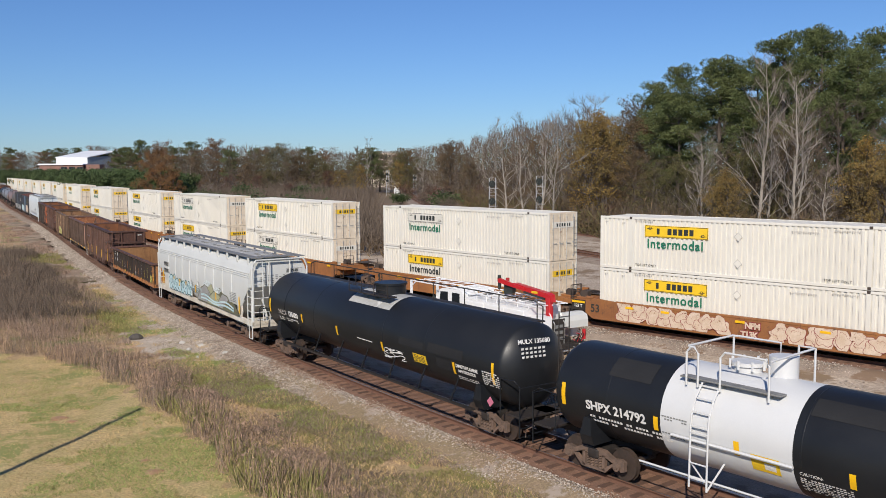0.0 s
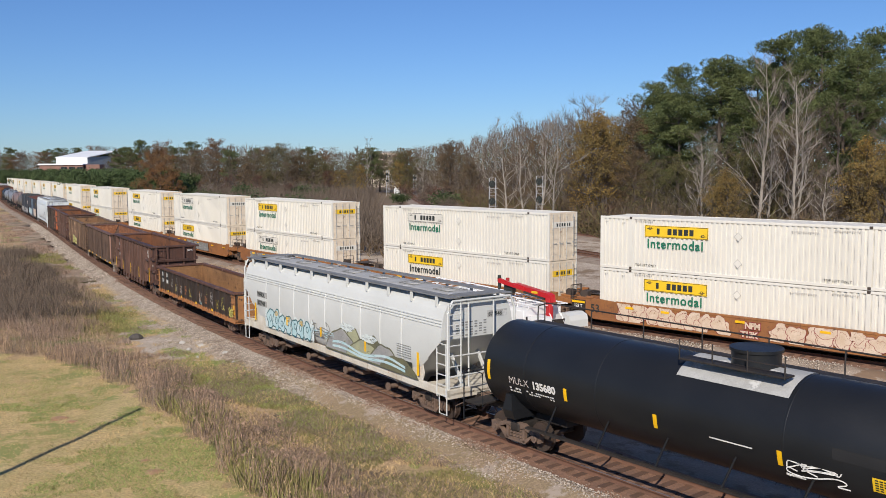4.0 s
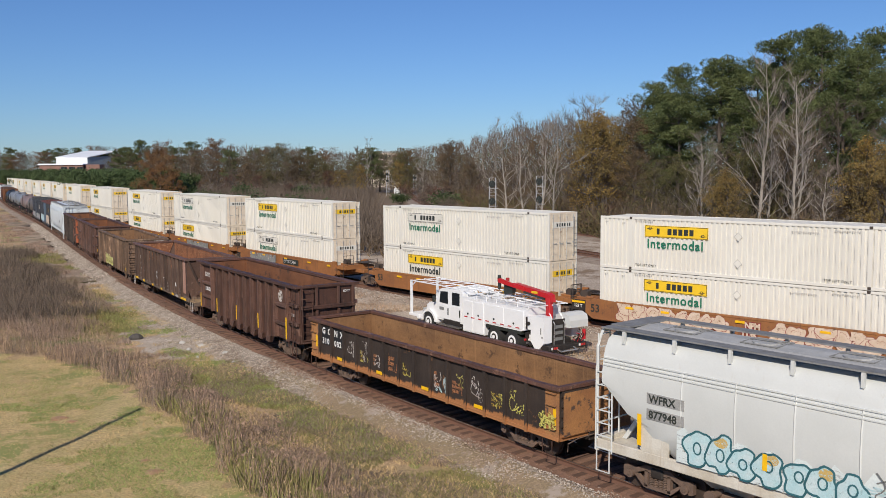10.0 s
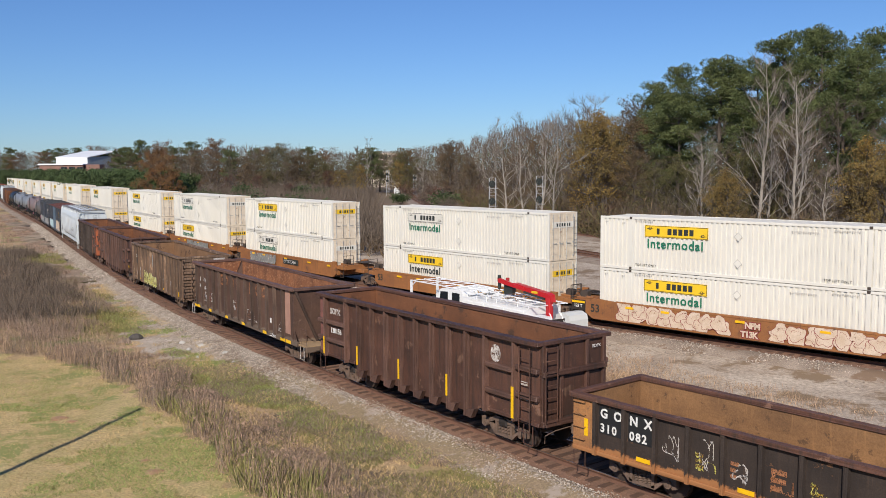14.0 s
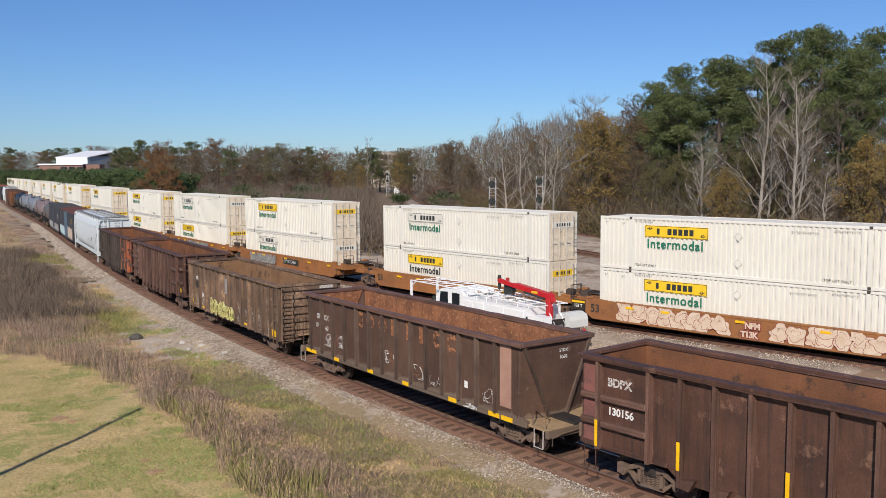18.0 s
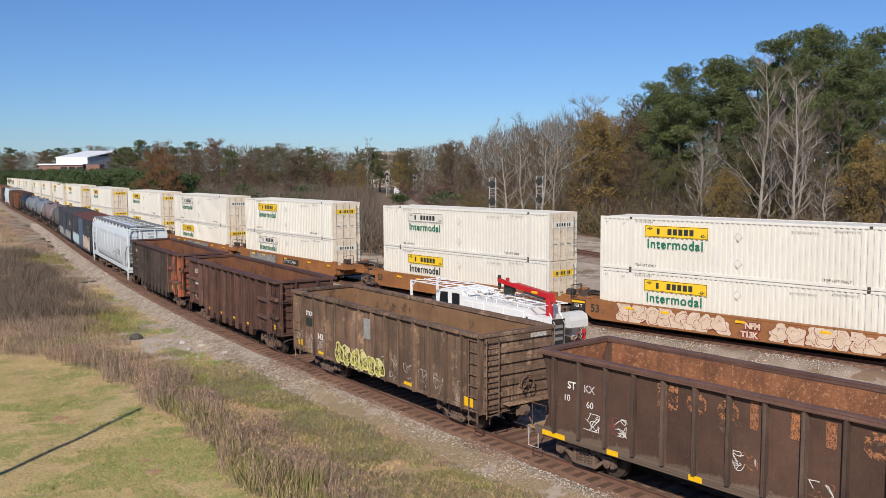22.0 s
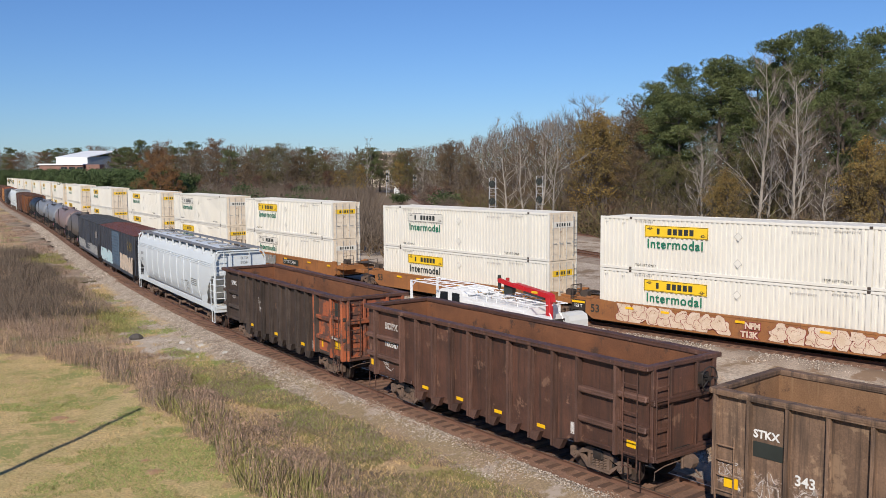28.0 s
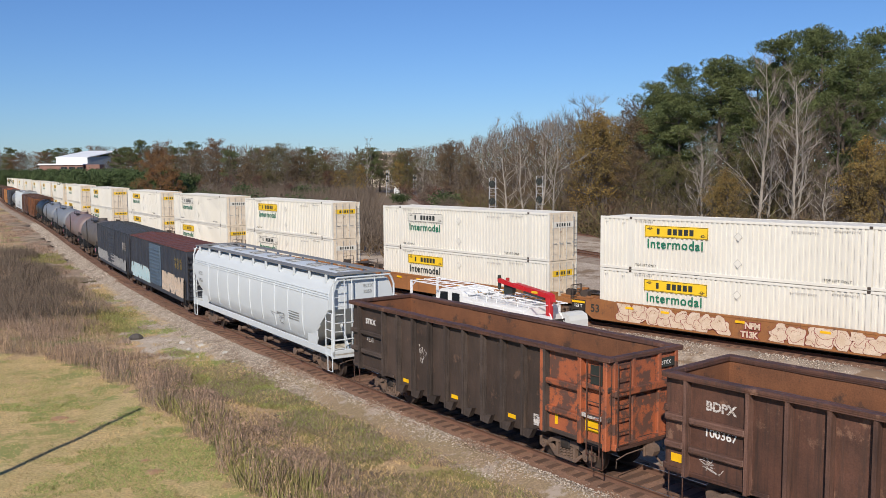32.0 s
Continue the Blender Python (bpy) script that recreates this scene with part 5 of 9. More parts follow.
def car_taupe():
    L, z0, z1, w = 13.6, 0.86, 3.52, 1.50
    h = L / 2
    ribs = [-h + 0.06] + [-h + 0.96 + k * 0.97 for k in range(13)] + [h - 0.06]
    c = gondola("high_gondola", "high grey-brown rusty gondola car with yellow graffiti", L, z0, z1, w, ribs, "taupe", "inside_dull", "taupe", rib_w=0.11, rib_d=0.14)
    y = -w - 0.01
    ladder(c, h - 0.62, -w - 0.1, 0.55, z1 - 0.2, 0.5, "taupe")
    ladder(c, h + 0.16, -w + 0.05, 0.75, z1 - 0.15, 0.52, "taupe", "y")
    ladder(c, -h + 0.1, -w - 0.1, 0.55, 2.4, 0.5, "taupe")
    brake_wheel(c, h + 0.34, 0.15, 1.75, 0.28, "taupe")
    part("end_platform", Geo().box(h + 0.02, h + 0.4, -0.7, w - 0.1, 1.1, 1.16, 0.01), "taupe", c)
    part("black_patch", Geo().box(ribs[2] - 0.88, ribs[2] - 0.1, y - 0.006, y, 2.05, 2.42), "decal_black", c)
    lettering("STKX", 0.27, "decal_white", c, near(ribs[2] - 0.88, y - 0.008, 2.52), bold=0.009)
    lettering("343", 0.34, "decal_white", c, near(ribs[3] - 0.80, y - 0.008, 1.62), bold=0.008)
    spray_letters(c, ribs[4] + 0.1, ribs[7] + 0.95, 0.95, 2.0, -w - 0.146, 31, 6, "graffiti_lime", "graffiti_pale_lime", "graffiti_pale_lime", False)
    part("faded_decal", Geo().box(ribs[7] - 0.75, ribs[7] - 0.2, y - 0.006, y, 2.25, 3.05), "graffiti_smoke", c, "faded pale blue decal")
    plates(c, [-h + 0.3], -w - 0.02, 1.1, 0.38, 0.26)
    plates(c, [ribs[3] - 0.75, ribs[6] + 0.35, ribs[10] - 0.75], -w - 0.02, 0.94, 0.5, 0.16)
    plates(c, [h - 0.98], -w - 0.02, 1.0, 0.5, 0.3)
    for k, i in enumerate((1, 2, 3, 8, 9, 10, 11, 12, 13)):
        scribble(c, ribs[i] - 0.8, 1.05, 0.6, 0.7, y - 0.003, 60 + k, n=3)
    for k, i in enumerate((1, 2, 3)):
        part("graffiti", bubble_geo(ribs[i] - 0.86, ribs[i] - 0.12, 1.1, 1.7, y - 0.002, 70 + k, 2), "graffiti_dust", c, "pale chalky graffiti tag")
    part("end_stencil", Geo().box(h + 0.078, h + 0.084, 0.5, 1.2, 3.22, 3.36), "decal_worn", c)
    return c, L


def stroke_ring(g, x0, x1, z0, z1, y, t=0.14):
    """A plain rounded ring of paint."""
    def outline(a, b, c, d, r):
        return [(a + r, c), (b - r, c), (b, c + r), (b, d - r), (b - r, d), (a + r, d), (a, d - r), (a, c + r)]
    o, i = outline(x0, x1, z0, z1, 0.16), outline(x0 + t, x1 - t, z0 + t, z1 - t, 0.06)
    n = len(o)
    g.add([(x, y, z) for x, z in o] + [(x, y, z) for x, z in i], [(k, (k + 1) % n, (k + 1) % n + n, k + n) for k in range(n)])


def car_sulphur():
    L, z0, z1, w = 16.2, 0.98, 3.52, 1.43
    h = L / 2
    c = thing("sulphur_gondola", "long brown open car with tapered ends and faded orange letters", "freight car", "cars of the moving freight train")
    XS = (-h + 0.72, h - 1.08)
    ribs = [-6.9 + k * 0.974 for k in range(14)]
    xa, xb = XS[0] + 0.22, XS[1] - 0.24
    for sd in (-1, 1):
        cuts = [xa] + ribs[1:] + [xb]
        for a, b in zip(cuts, cuts[1:]):
            part("side_panel", Geo().prism_y([(a, z0), (b, z0), (b, z1 - 0.1), (a, z1 - 0.1)], *sorted((sd * w, sd * (w - 0.05)))), "sul_side", c)
        part("lining", Geo().box(xa + 0.02, xb - 0.02, *sorted((sd * (w - 0.055), sd * (w - 0.065))), z0 + 0.3, z1 - 0.11), "rust_red", c, "bright rusty inner wall")
        part("top_chord", bent_bar(XS[0] - 0.08, XS[1] + 0.08, *sorted((sd * (w + 0.17), sd * (w - 0.08))), z1 - 0.14, z1, 3.0 + sd), "rib_brown", c)
        part("side_sill", Geo().box(-h + 0.35, h - 0.85, *sorted((sd * (w + 0.05), sd * (w - 0.1))), z0 - 0.1, z0 + 0.12, 0.015), "sul_side", c)
        for x in ribs:
            part("rib", Geo().loft([[(x - 0.065, sd * (w - 0.01), z), (x - 0.05, sd * (w + 0.14), z), (x + 0.05, sd * (w + 0.14), z), (x + 0.065, sd * (w - 0.01), z)] for z in (z0 + 0.1, z1 - 0.13)]), "sul_rib", c)
    for e, xs in zip((-1, 1), XS):
        xi = xs - e * 0.26
        top, bot = z1 - 0.12, z0 + 0.05
        o = 0.05 * e
        prof = [(-w, top), (w, top), (0.34, bot), (-0.34, bot)]
        part("end_sheet", Geo().prism_x(prof, *sorted((xs, xs - o))), "sul_side", c, "tapered end sheet, narrow at the foot")
        part("end_lining", Geo().add([(xs - o * 1.4, y * 0.95, z) for y, z in prof], [(0, 1, 2, 3)]), "rust_red", c, "bright rusty inside of the end")
        for sd in (-1, 1):
            A, B, C = Vector((xs, sd * w, top)), Vector((xi, sd * w, bot)), Vector((xs, sd * 0.34, bot))
            off = Vector((-o * 0.6, -sd * 0.03, 0))
            T = Vector((xi, sd * w, top))
            g = Geo().add([A, B, C, A + off, B + off, C + off], [(0, 1, 2), (5, 4, 3), (0, 3, 4, 1), (1, 4, 5, 2), (2, 5, 3, 0)])
            g.add([A, T, B, A + off, T + off, B + off], [(0, 1, 2), (5, 4, 3), (0, 3, 4, 1), (1, 4, 5, 2), (2, 5, 3, 0)])
            part("corner_plate", g, "sul_side", c, "slanted corner plate")
            part("corner_flange", Geo().tube([A + Vector((o, 0, 0.02)), C + Vector((o, sd * 0.03, 0))], 0.065, 4), "sul_rib", c)
            part("corner_gusset", Geo().prism_y([(xi, z0), (xs + e * 0.12, z0), (xi, z0 + 0.75)], *sorted((sd * (w - 0.02), sd * (w - 0.05)))), "sul_side", c)
        part("end_chord", Geo().box(*sorted((xs + e * 0.12, xs - e * 0.1)), -w - 0.1, w + 0.1, z1 - 0.135, z1 + 0.004, 0.02), "rib_brown", c)
        part("end_platform", Geo().box(*sorted((e * (h + 0.02), e * (h - 1.7))), -w + 0.05, w - 0.05, z0 - 0.04, z0 + 0.04, 0.01), "dust", c, "dusty tan end platform")
        part("end_sill", Geo().box(*sorted((e * (h + 0.06), e * (h - 0.1))), -w + 0.02, w - 0.02, z0 - 0.24, z0 + 0.02, 0.02), "sul_side", c)
        part("end_handrail", Geo().tube([(e * (h - 0.12), -w + 0.1, z0), (e * (h - 0.12), -w + 0.1, z0 + 0.75), (e * (h - 0.7), -w + 0.1, z0 + 0.75), (e * (h - 0.7), -w + 0.1, z0)], 0.02, 5), "sul_side", c)
        part("bolster_beam", Geo().box(e * (h - 2.0) - 0.25, e * (h - 2.0) + 0.25, -w + 0.05, w - 0.05, z0 - 0.2, z0, 0.02), "black_gear", c)
        bogie(c, e * (h - 2.0))
        part("step", Geo().tube([(e * (h - 0.5), -w - 0.03, z0), (e * (h - 0.5), -w - 0.03, 0.42), (e * (h - 0.1), -w - 0.03, 0.42), (e * (h - 0.1), -w - 0.03, z0)], 0.02, 5), "decal_worn", c)
    part("floor", Geo().box(xa, xb, -w + 0.1, w - 0.1, z0 + 0.2, z0 + 0.28), "rust_red", c)
    part("underframe", Geo().box(-h - 0.05, h + 0.05, -0.32, 0.32, z0 - 0.25, z0 + 0.1, 0.02), "black_gear", c)
    couplers(c, L)
    y = -w - 0.02
    part("pink_panel", Geo().box(ribs[-1] + 0.17, ribs[-1] + 0.72, y + 0.004, y + 0.02, z0 + 0.35, z1 - 0.2), "sul_pink", c, "faded pink corner panel")
    # faded trade name as plain orange shapes
    for x0, x1, za, zb, kind in ((-2.32, -1.74, 2.66, 3.2, "ring"), (-1.42, -0.83, 2.66, 3.18, "ring"), (-0.52, -0.30, 2.62, 3.32, "bar"), (0.52, 0.78, 2.62, 3.3, "bar"), (1.37, 1.62, 2.62, 3.22, "bar"), (2.23, 2.83, 2.62, 3.22, "ring"), (3.06, 3.69, 2.62, 3.24, "ring")):
        g = Geo()
        if kind == "ring":
            stroke_ring(g, x0, x1, za, zb, y, 0.17)
        else:
            g.box(x0, x1, y, y + 0.01, za, zb)
        part("faded_letter_shape", g, "graffiti_orange", c, "faded orange letter shape")
    g = Geo()
    for k in range(3):
        for d in (0, 1):
            x, z = -3.24 + d * 0.34, 2.62 + k * 0.235 - d * 0.04
            g.add([(x, y, z), (x + 0.3, y, z + 0.02), (x + 0.32, y, z + 0.19), (x + 0.03, y, z + 0.2)], [(0, 1, 2, 3)])
    part("faded_emblem", g, "graffiti_orange", c, "faded orange emblem")
    lettering("ST", 0.30, "decal_white", c, near(ribs[1] - 0.50, y, 2.5), bold=0.006)
    lettering("KX", 0.30, "decal_worn", c, near(ribs[1] + 0.12, y, 2.5), bold=0.006)
    lettering("10", 0.27, "decal_white", c, near(ribs[1] - 0.66, y, 2.12))
    lettering("60", 0.27, "decal_white", c, near(ribs[1] + 0.22, y, 2.06))
    for k, (x, z, m, n) in enumerate(((ribs[1] + 0.1, 1.42, "decal_white", 5), (ribs[2] + 0.1, 1.5, "decal_white", 5), (ribs[2] + 0.1, 1.5, "salmon", 3), (ribs[6] + 0.1, 1.5, "decal_white", 4), (ribs[6] + 0.15, 1.5, "graffiti_orange", 4), (ribs[8] + 0.1, 1.3, "decal_white", 4), (ribs[8] + 0.1, 1.3, "graffiti_orange", 3), (ribs[9] + 0.15, 1.25, "decal_worn", 2), (ribs[12] + 0.15, 1.3, "decal_worn", 3))):
        scribble(c, x, z, 0.62, 0.5, y, 80 + k, m, n)
    part("small_stencil", Geo().box(ribs[11] + 0.25, ribs[11] + 0.42, y, y + 0.01, 1.55, 1.78), "decal_white", c)
    for x, ww in ((-7.4, 0.9), (-4.9, 0.4), (-2.2, 0.4), (0.3, 0.4), (3.2, 0.45), (5.4, 0.55), (6.05, 0.55)):
        part("reflector_plate", Geo().box(x, x + ww, -w - 0.062, -w - 0.048, z0 - 0.07, z0 + 0.08), "reflector", c)
    scribble(c, 4.0, z0 - 0.06, 0.8, 0.16, -w - 0.056, 99, "decal_white", 4)
    lettering("STKX", 0.15, "decal_white", c, end_r(h - 1.07, 0.1, 3.05))
    lettering("1060", 0.17, "decal_white", c, end_r(h - 1.07, 0.1, 2.83))
    return c, L


def car_hopper(variant, L):
    """Covered hopper: variant 0 pale grey with graffiti, variant 1 clean white."""
    body, roof_m = (("hopper_grey", "hopper_roof"), ("hopper_white", "hopper_roof"))[variant]
    h = L / 2
    c = thing("covered_hopper", ("pale grey covered hopper car with blue and olive graffiti", "clean white covered hopper car with grey running boards")[variant], "freight car", "cars of the moving freight train")
    sec = [(1.30, 1.30), (1.47, 1.55), (1.55, 2.0), (1.58, 2.6), (1.57, 3.2), (1.52, 3.62), (1.50, 3.70), (1.44, 3.92), (1.30, 4.18), (1.05, 4.32)]
    ring_yz = [(-y, z) for y, z in sec] + [(y, z) for y, z in reversed(sec)]

    def ring(x, zmin):
        return [(x, y * (1 if z >= zmin else 1.0), max(z, zmin)) for y, z in ring_yz]
    xs = [(-h + 0.32, 3.0), (-h + 0.36, 2.95), (-h + 1.2, 2.25), (-h + 2.0, 1.62), (-h + 2.55, 1.30), (h - 2.55, 1.30), (h - 2.0, 1.62), (h - 1.2, 2.25), (h - 0.36, 2.95), (h - 0.32, 3.0)]
    part("body", Geo().loft([ring(x, zm) for x, zm in xs]), body, c, smooth=True)
    for sd in (-1, 1):
        for z, y in ((3.46, 1.55), (3.56, 1.545), (3.66, 1.53)):
            part("side_flute", Geo().box(-h + 0.36, h - 0.36, *sorted((sd * (y - 0.03), sd * (y + 0.016))), z, z + 0.03), body, c)
    g = Geo()
    for k in range(9):
        x = -h + 2.9 + k * (L - 5.8) / 8
        for sd in (-1, 1):
            for (ya, za), (yb, zb) in zip(sec[1:6], sec[2:7]):
                g.add([(x - 0.025, sd * ya, za), (x, sd * (ya + .02), za), (x + 0.025, sd * ya, za), (x + 0.025, sd * yb, zb), (x, sd * (yb + .02), zb), (x - 0.025, sd * yb, zb)], [(0, 1, 4, 5), (1, 2, 3, 4)])
    tagged(part("weld_seams", g, body, c), kind="stuff")
    # roof sheet, running boards, hatches
    part("roof", Geo().prism_x([(-1.06, 4.30), (-0.55, 4.44), (0, 4.48), (0.55, 4.44), (1.06, 4.30)], -h + 0.3, h - 0.3), body if variant else roof_m, c)
    for sd in (-1, 1):
        rb = part("running_board", Geo().box(-h + 0.1, h - 0.1, *sorted((sd * 0.92, sd * 1.36)), 4.44, 4.48), "walkway", c, "grey grating running board")
        n = 11
        for k in range(n):
            x = -h + 0.9 + k * (L - 1.8) / (n - 1)
            part("bracket", Geo().box(x - 0.04, x + 0.04, *sorted((sd * 1.40, sd * 1.31)), 4.10, 4.44), body, rb)
    for e in (-1, 1):
        part("cross_board", Geo().box(*sorted((e * (h - 0.1), e * (h - 0.75))), -0.92, 0.92, 4.47, 4.51), "walkway", c)
    for k in range(7):
        x = -h + 2.0 + k * (L - 4.0) / 6
        hb = part("hatch", Geo().cyl("z", (x, 0), 0.36, 4.42, 4.50, 18), "hopper_roof", c, "round roof hatch")
        part("hatch_bar", Geo().tube([(x - 0.5, 0.05, 4.48), (x - 0.3, 0, 4.53), (x + 0.3, 0, 4.53), (x + 0.5, 0.05, 4.48)], 0.025, 5).tube([(x - 0.5, -0.42, 4.47), (x + 0.5, -0.42, 4.47), (x + 0.5, 0.42, 4.47), (x - 0.5, 0.42, 4.47), (x - 0.5, -0.42, 4.47)], 0.022, 4), "walkway", hb)
    for sd in (-1, 1):
        part("side_sill", Geo().box(-h, h, *sorted((sd * 1.50, sd * 1.40)), 1.04, 1.33, 0.02), "hopper_sill" if not variant else body, c, "stained side sill")
    part("centre_sill", Geo().box(-h, h, -0.3, 0.3, 0.72, 1.1, 0.02), "black_gear", c)
    for k in range(4):
        x = -h + 3.9 + k * (L - 7.8) / 3
        b = part("hopper_bay", Geo().loft([[(x - a, -b, z), (x + a, -b, z), (x + a, b, z), (x - a, b, z)] for a, b, z in ((0.55, 0.8, 0.62), (1.25, 1.3, 1.3))]), body if variant else "hopper_sill", c)
        part("outlet_gate", Geo().box(x - 0.45, x + 0.45, -1.0, 1.0, 0.48, 0.62, 0.02).cyl("y", (x - 0.2, 0.62), 0.09, -1.42, -0.9, 10).cyl("y", (x - 0.2, 0.62), 0.16, -1.46, -1.40, 10), "truck_rust", b)
    for e in (-1, 1):
        part("end_platform", Geo().box(*sorted((e * h, e * (h - 1.9))), -1.42, 1.42, 1.10, 1.18, 0.01), "hopper_sill", c)
        part("end_sill", Geo().box(*sorted((e * h, e * (h - 0.16))), -1.5, 1.5, 0.98, 1.32, 0.02), "hopper_sill" if not variant else body, c)
        for y in (-1.46, 1.46):
            part("corner_post", Geo().tube([(e * (h - 0.08), y, 1.25), (e * (h - 0.08), y, 3.95), (e * (h - 0.08), y * 0.93, 4.2), (e * (h - 0.08), y * 0.86, 4.36)], 0.045, 6), body, c)
        part("end_top_bar", Geo().tube([(e * (h - 0.08), -1.26, 4.36), (e * (h - 0.08), 1.26, 4.36)], 0.045, 6), body, c)
        for y in (-0.55, 0.55):
            part("end_post", Geo().tube([(e * (h - 0.12), y, 1.2), (e * (h - 0.12), y, 4.36)], 0.03, 5), body, c)
        for z in (1.75, 2.45):
            part("end_rail", Geo().tube([(e * (h - 0.08), -1.46, z), (e * (h - 0.08), 1.46, z)], 0.025, 5), body, c)
        ladder(c, e * (h - 0.06), -1.42, 1.3, 4.3, 0.5, body, "y", 0.36, 0.02)
        ladder(c, e * (h - 0.08) if e < 0 else h - 0.66, -1.52, 1.0, 2.9 if e > 0 else 3.4, 0.56, body, "x", 0.36, 0.02)
        part("slope_brace", Geo().prism_y([(e * (h - 0.45), 1.2), (e * (h - 0.3), 1.2), (e * (h - 1.1), 2.35), (e * (h - 1.25), 2.35)], -0.62, -0.55).prism_y([(e * (h - 0.45), 1.2), (e * (h - 0.3), 1.2), (e * (h - 1.1), 2.35), (e * (h - 1.25), 2.35)], 0.55, 0.62), body, c)
        gx = [(e * (h - 2.5), 1.33), (e * (h - 1.62), 1.33), (e * (h - 1.5), 1.62), (e * (h - 1.62), 2.0), (e * (h - 1.9), 2.24), (e * (h - 2.3), 2.30), (e * (h - 2.5), 2.2)]
        for sd in (-1, 1):
            part("side_shear_plate", Geo().prism_y(gx, *sorted((sd * 1.50, sd * 1.46))), body if variant else "hopper_sill", c, "curved shear plate")
        part("step", Geo().tube([(e * (h - 0.1), -1.5, 1.1), (e * (h - 0.1), -1.5, 0.42), (e * (h - 0.55), -1.5, 0.42), (e * (h - 0.55), -1.5, 1.1)], 0.024, 5), body, c)
        bogie(c, e * (h - 1.85))
    brake_wheel(c, h - 0.2, 0.85, 1.75, 0.28, body)
    couplers(c, L)
    y = -1.585
    if variant == 0:
        for t, z, p in (("WFRX", 2.74, 0), ("877948", 2.32, 1)):
            part("number_patch", Geo().box(-h + 1.85, -h + 3.0, -1.592, -1.57, z - 0.04, z + 0.24), "graffiti_smoke", c, "grey paint patch")
            lettering(t, 0.29, "decal_black", c, near(-h + 1.92, -1.598, z), bold=0.008)
        spray_letters(c, -h + 3.0, -h + 7.7, 1.36, 2.42, -1.585, 17, 7)
        scribble(c, -h + 7.7, 1.75, 1.9, 0.75, -1.60, 44, "decal_grey", 4, 0.016)
        scribble(c, -h + 7.6, 1.55, 2.2, 0.5, -1.598, 45, "graffiti_blue", 4, 0.016)
        spray_hills(c, -h + 9.6, -h + 15.9, 1.36, 2.5, -1.585)
        g = Geo()
        for r in range(6):
            for k in range(9):
                g.box(h - 3.2 + k * 0.11, h - 3.12 + k * 0.11, -1.592, -1.584, 2.45 - r * 0.085, 2.475 - r * 0.085)
        tagged(part("small_print", g, "decal_grey", c), kind="stuff")
        part("data_panel", Geo().box(h - 2.75, h - 2.2, -1.588, -1.57, 1.62, 1.9), "decal_black", c)
        plates(c, [-h + 1.55, h - 1.85], -1.58, 1.5, 0.13, 0.85)
        plates(c, [-h + 5.2, -h + 8.6, -h + 12.4], -1.595, 1.75, 0.12, 0.4)
        part("number_patch", Geo().box(h - 0.315, h - 0.305, 0.42, 1.3, 3.62, 3.86), "hopper_roof", c)
        lettering("877948", 0.2, "decal_black", c, end_r(h - 0.302, 0.46, 3.66), bold=0.004)
        g = Geo()
        for r in range(6):
            for k in range(7):
                if (r * 7 + k) % 5:
                    g.box(h - 0.312, h - 0.306, -0.95 + k * 0.2, -0.83 + k * 0.2, 3.52 - r * 0.09, 3.56 - r * 0.09)
        tagged(part("small_print", g, "decal_grey", c), kind="stuff")
    else:
        lettering("ELTX", 0.28, "decal_grey", c, near(-h + 1.3, -1.595, 2.9))
        lettering("5058", 0.28, "decal_grey", c, near(-h + 1.35, -1.595, 2.5))
        lettering("ELTX", 0.2, "decal_grey", c, end_r(h - 0.305, 0.1, 3.85))
        lettering("5058", 0.2, "decal_grey", c, end_r(h - 0.305, 0.1, 3.6))
        scribble(c, h - 6.5, 1.75, 1.6, 0.5, -1.59, 51, "decal_grey", 4)
        g = Geo()
        for r in range(4):
            for k in range(10):
                g.box(h - 4.4 + k * 0.12, h - 4.32 + k * 0.12, -1.592, -1.584, 2.45 - r * 0.11, 2.5 - r * 0.11)
        tagged(part("small_print", g, "decal_grey", c), kind="stuff")
    return c, L


def tank_shell(c, L, r, cz, spans, flat=False):
    """A welded shell with dished heads, painted in spans of (x0, x1, material)."""
    h = L / 2
    n = 48

    def rad(x):
        e = max(0.0, abs(x) - (h - 0.62)) / 0.62
        if flat:
            return r * float(np.interp(e, [0, 0.12, 0.22, 0.6, 0.88, 1.0], [1.0, 0.985, 0.93, 0.72, 0.4, 0.0]))
        return r * math.sqrt(max(0.0, 1 - e * e))
    cuts = sorted(set([-h, h] + [-h + 0.62 * (1 - math.cos(k * math.pi / 16)) for k in range(1, 9)] + [h - 0.62 * (1 - math.cos(k * math.pi / 16)) for k in range(1, 9)] + [v for a, b, _ in spans for v in (a, b)]))
    for a, b, m in spans:
        xs = [x for x in cuts if a - 1e-6 <= x <= b + 1e-6]
        g = Geo().loft([[(x, max(rad(x), 0.02) * math.cos(2 * math.pi * k / n), cz + max(rad(x), 0.02) * math.sin(2 * math.pi * k / n)) for k in range(n)] for x in xs])
        part("tank_shell", g, m, c, smooth=True)
    g = Geo()
    for x in np.arange(-h + 2.4, h - 2, 2.9):
        if len(spans) == 3 and spans[1][0] - 0.1 < x < spans[1][1] + 0.1:
            continue
        g.lathe_x([(x - 0.025, r + 0.001), (x - 0.012, r + 0.006), (x + 0.012, r + 0.006), (x + 0.025, r + 0.001)], 48, cz)
    tagged(part("weld_seams", g, spans[0][2], c, smooth=True), kind="stuff")


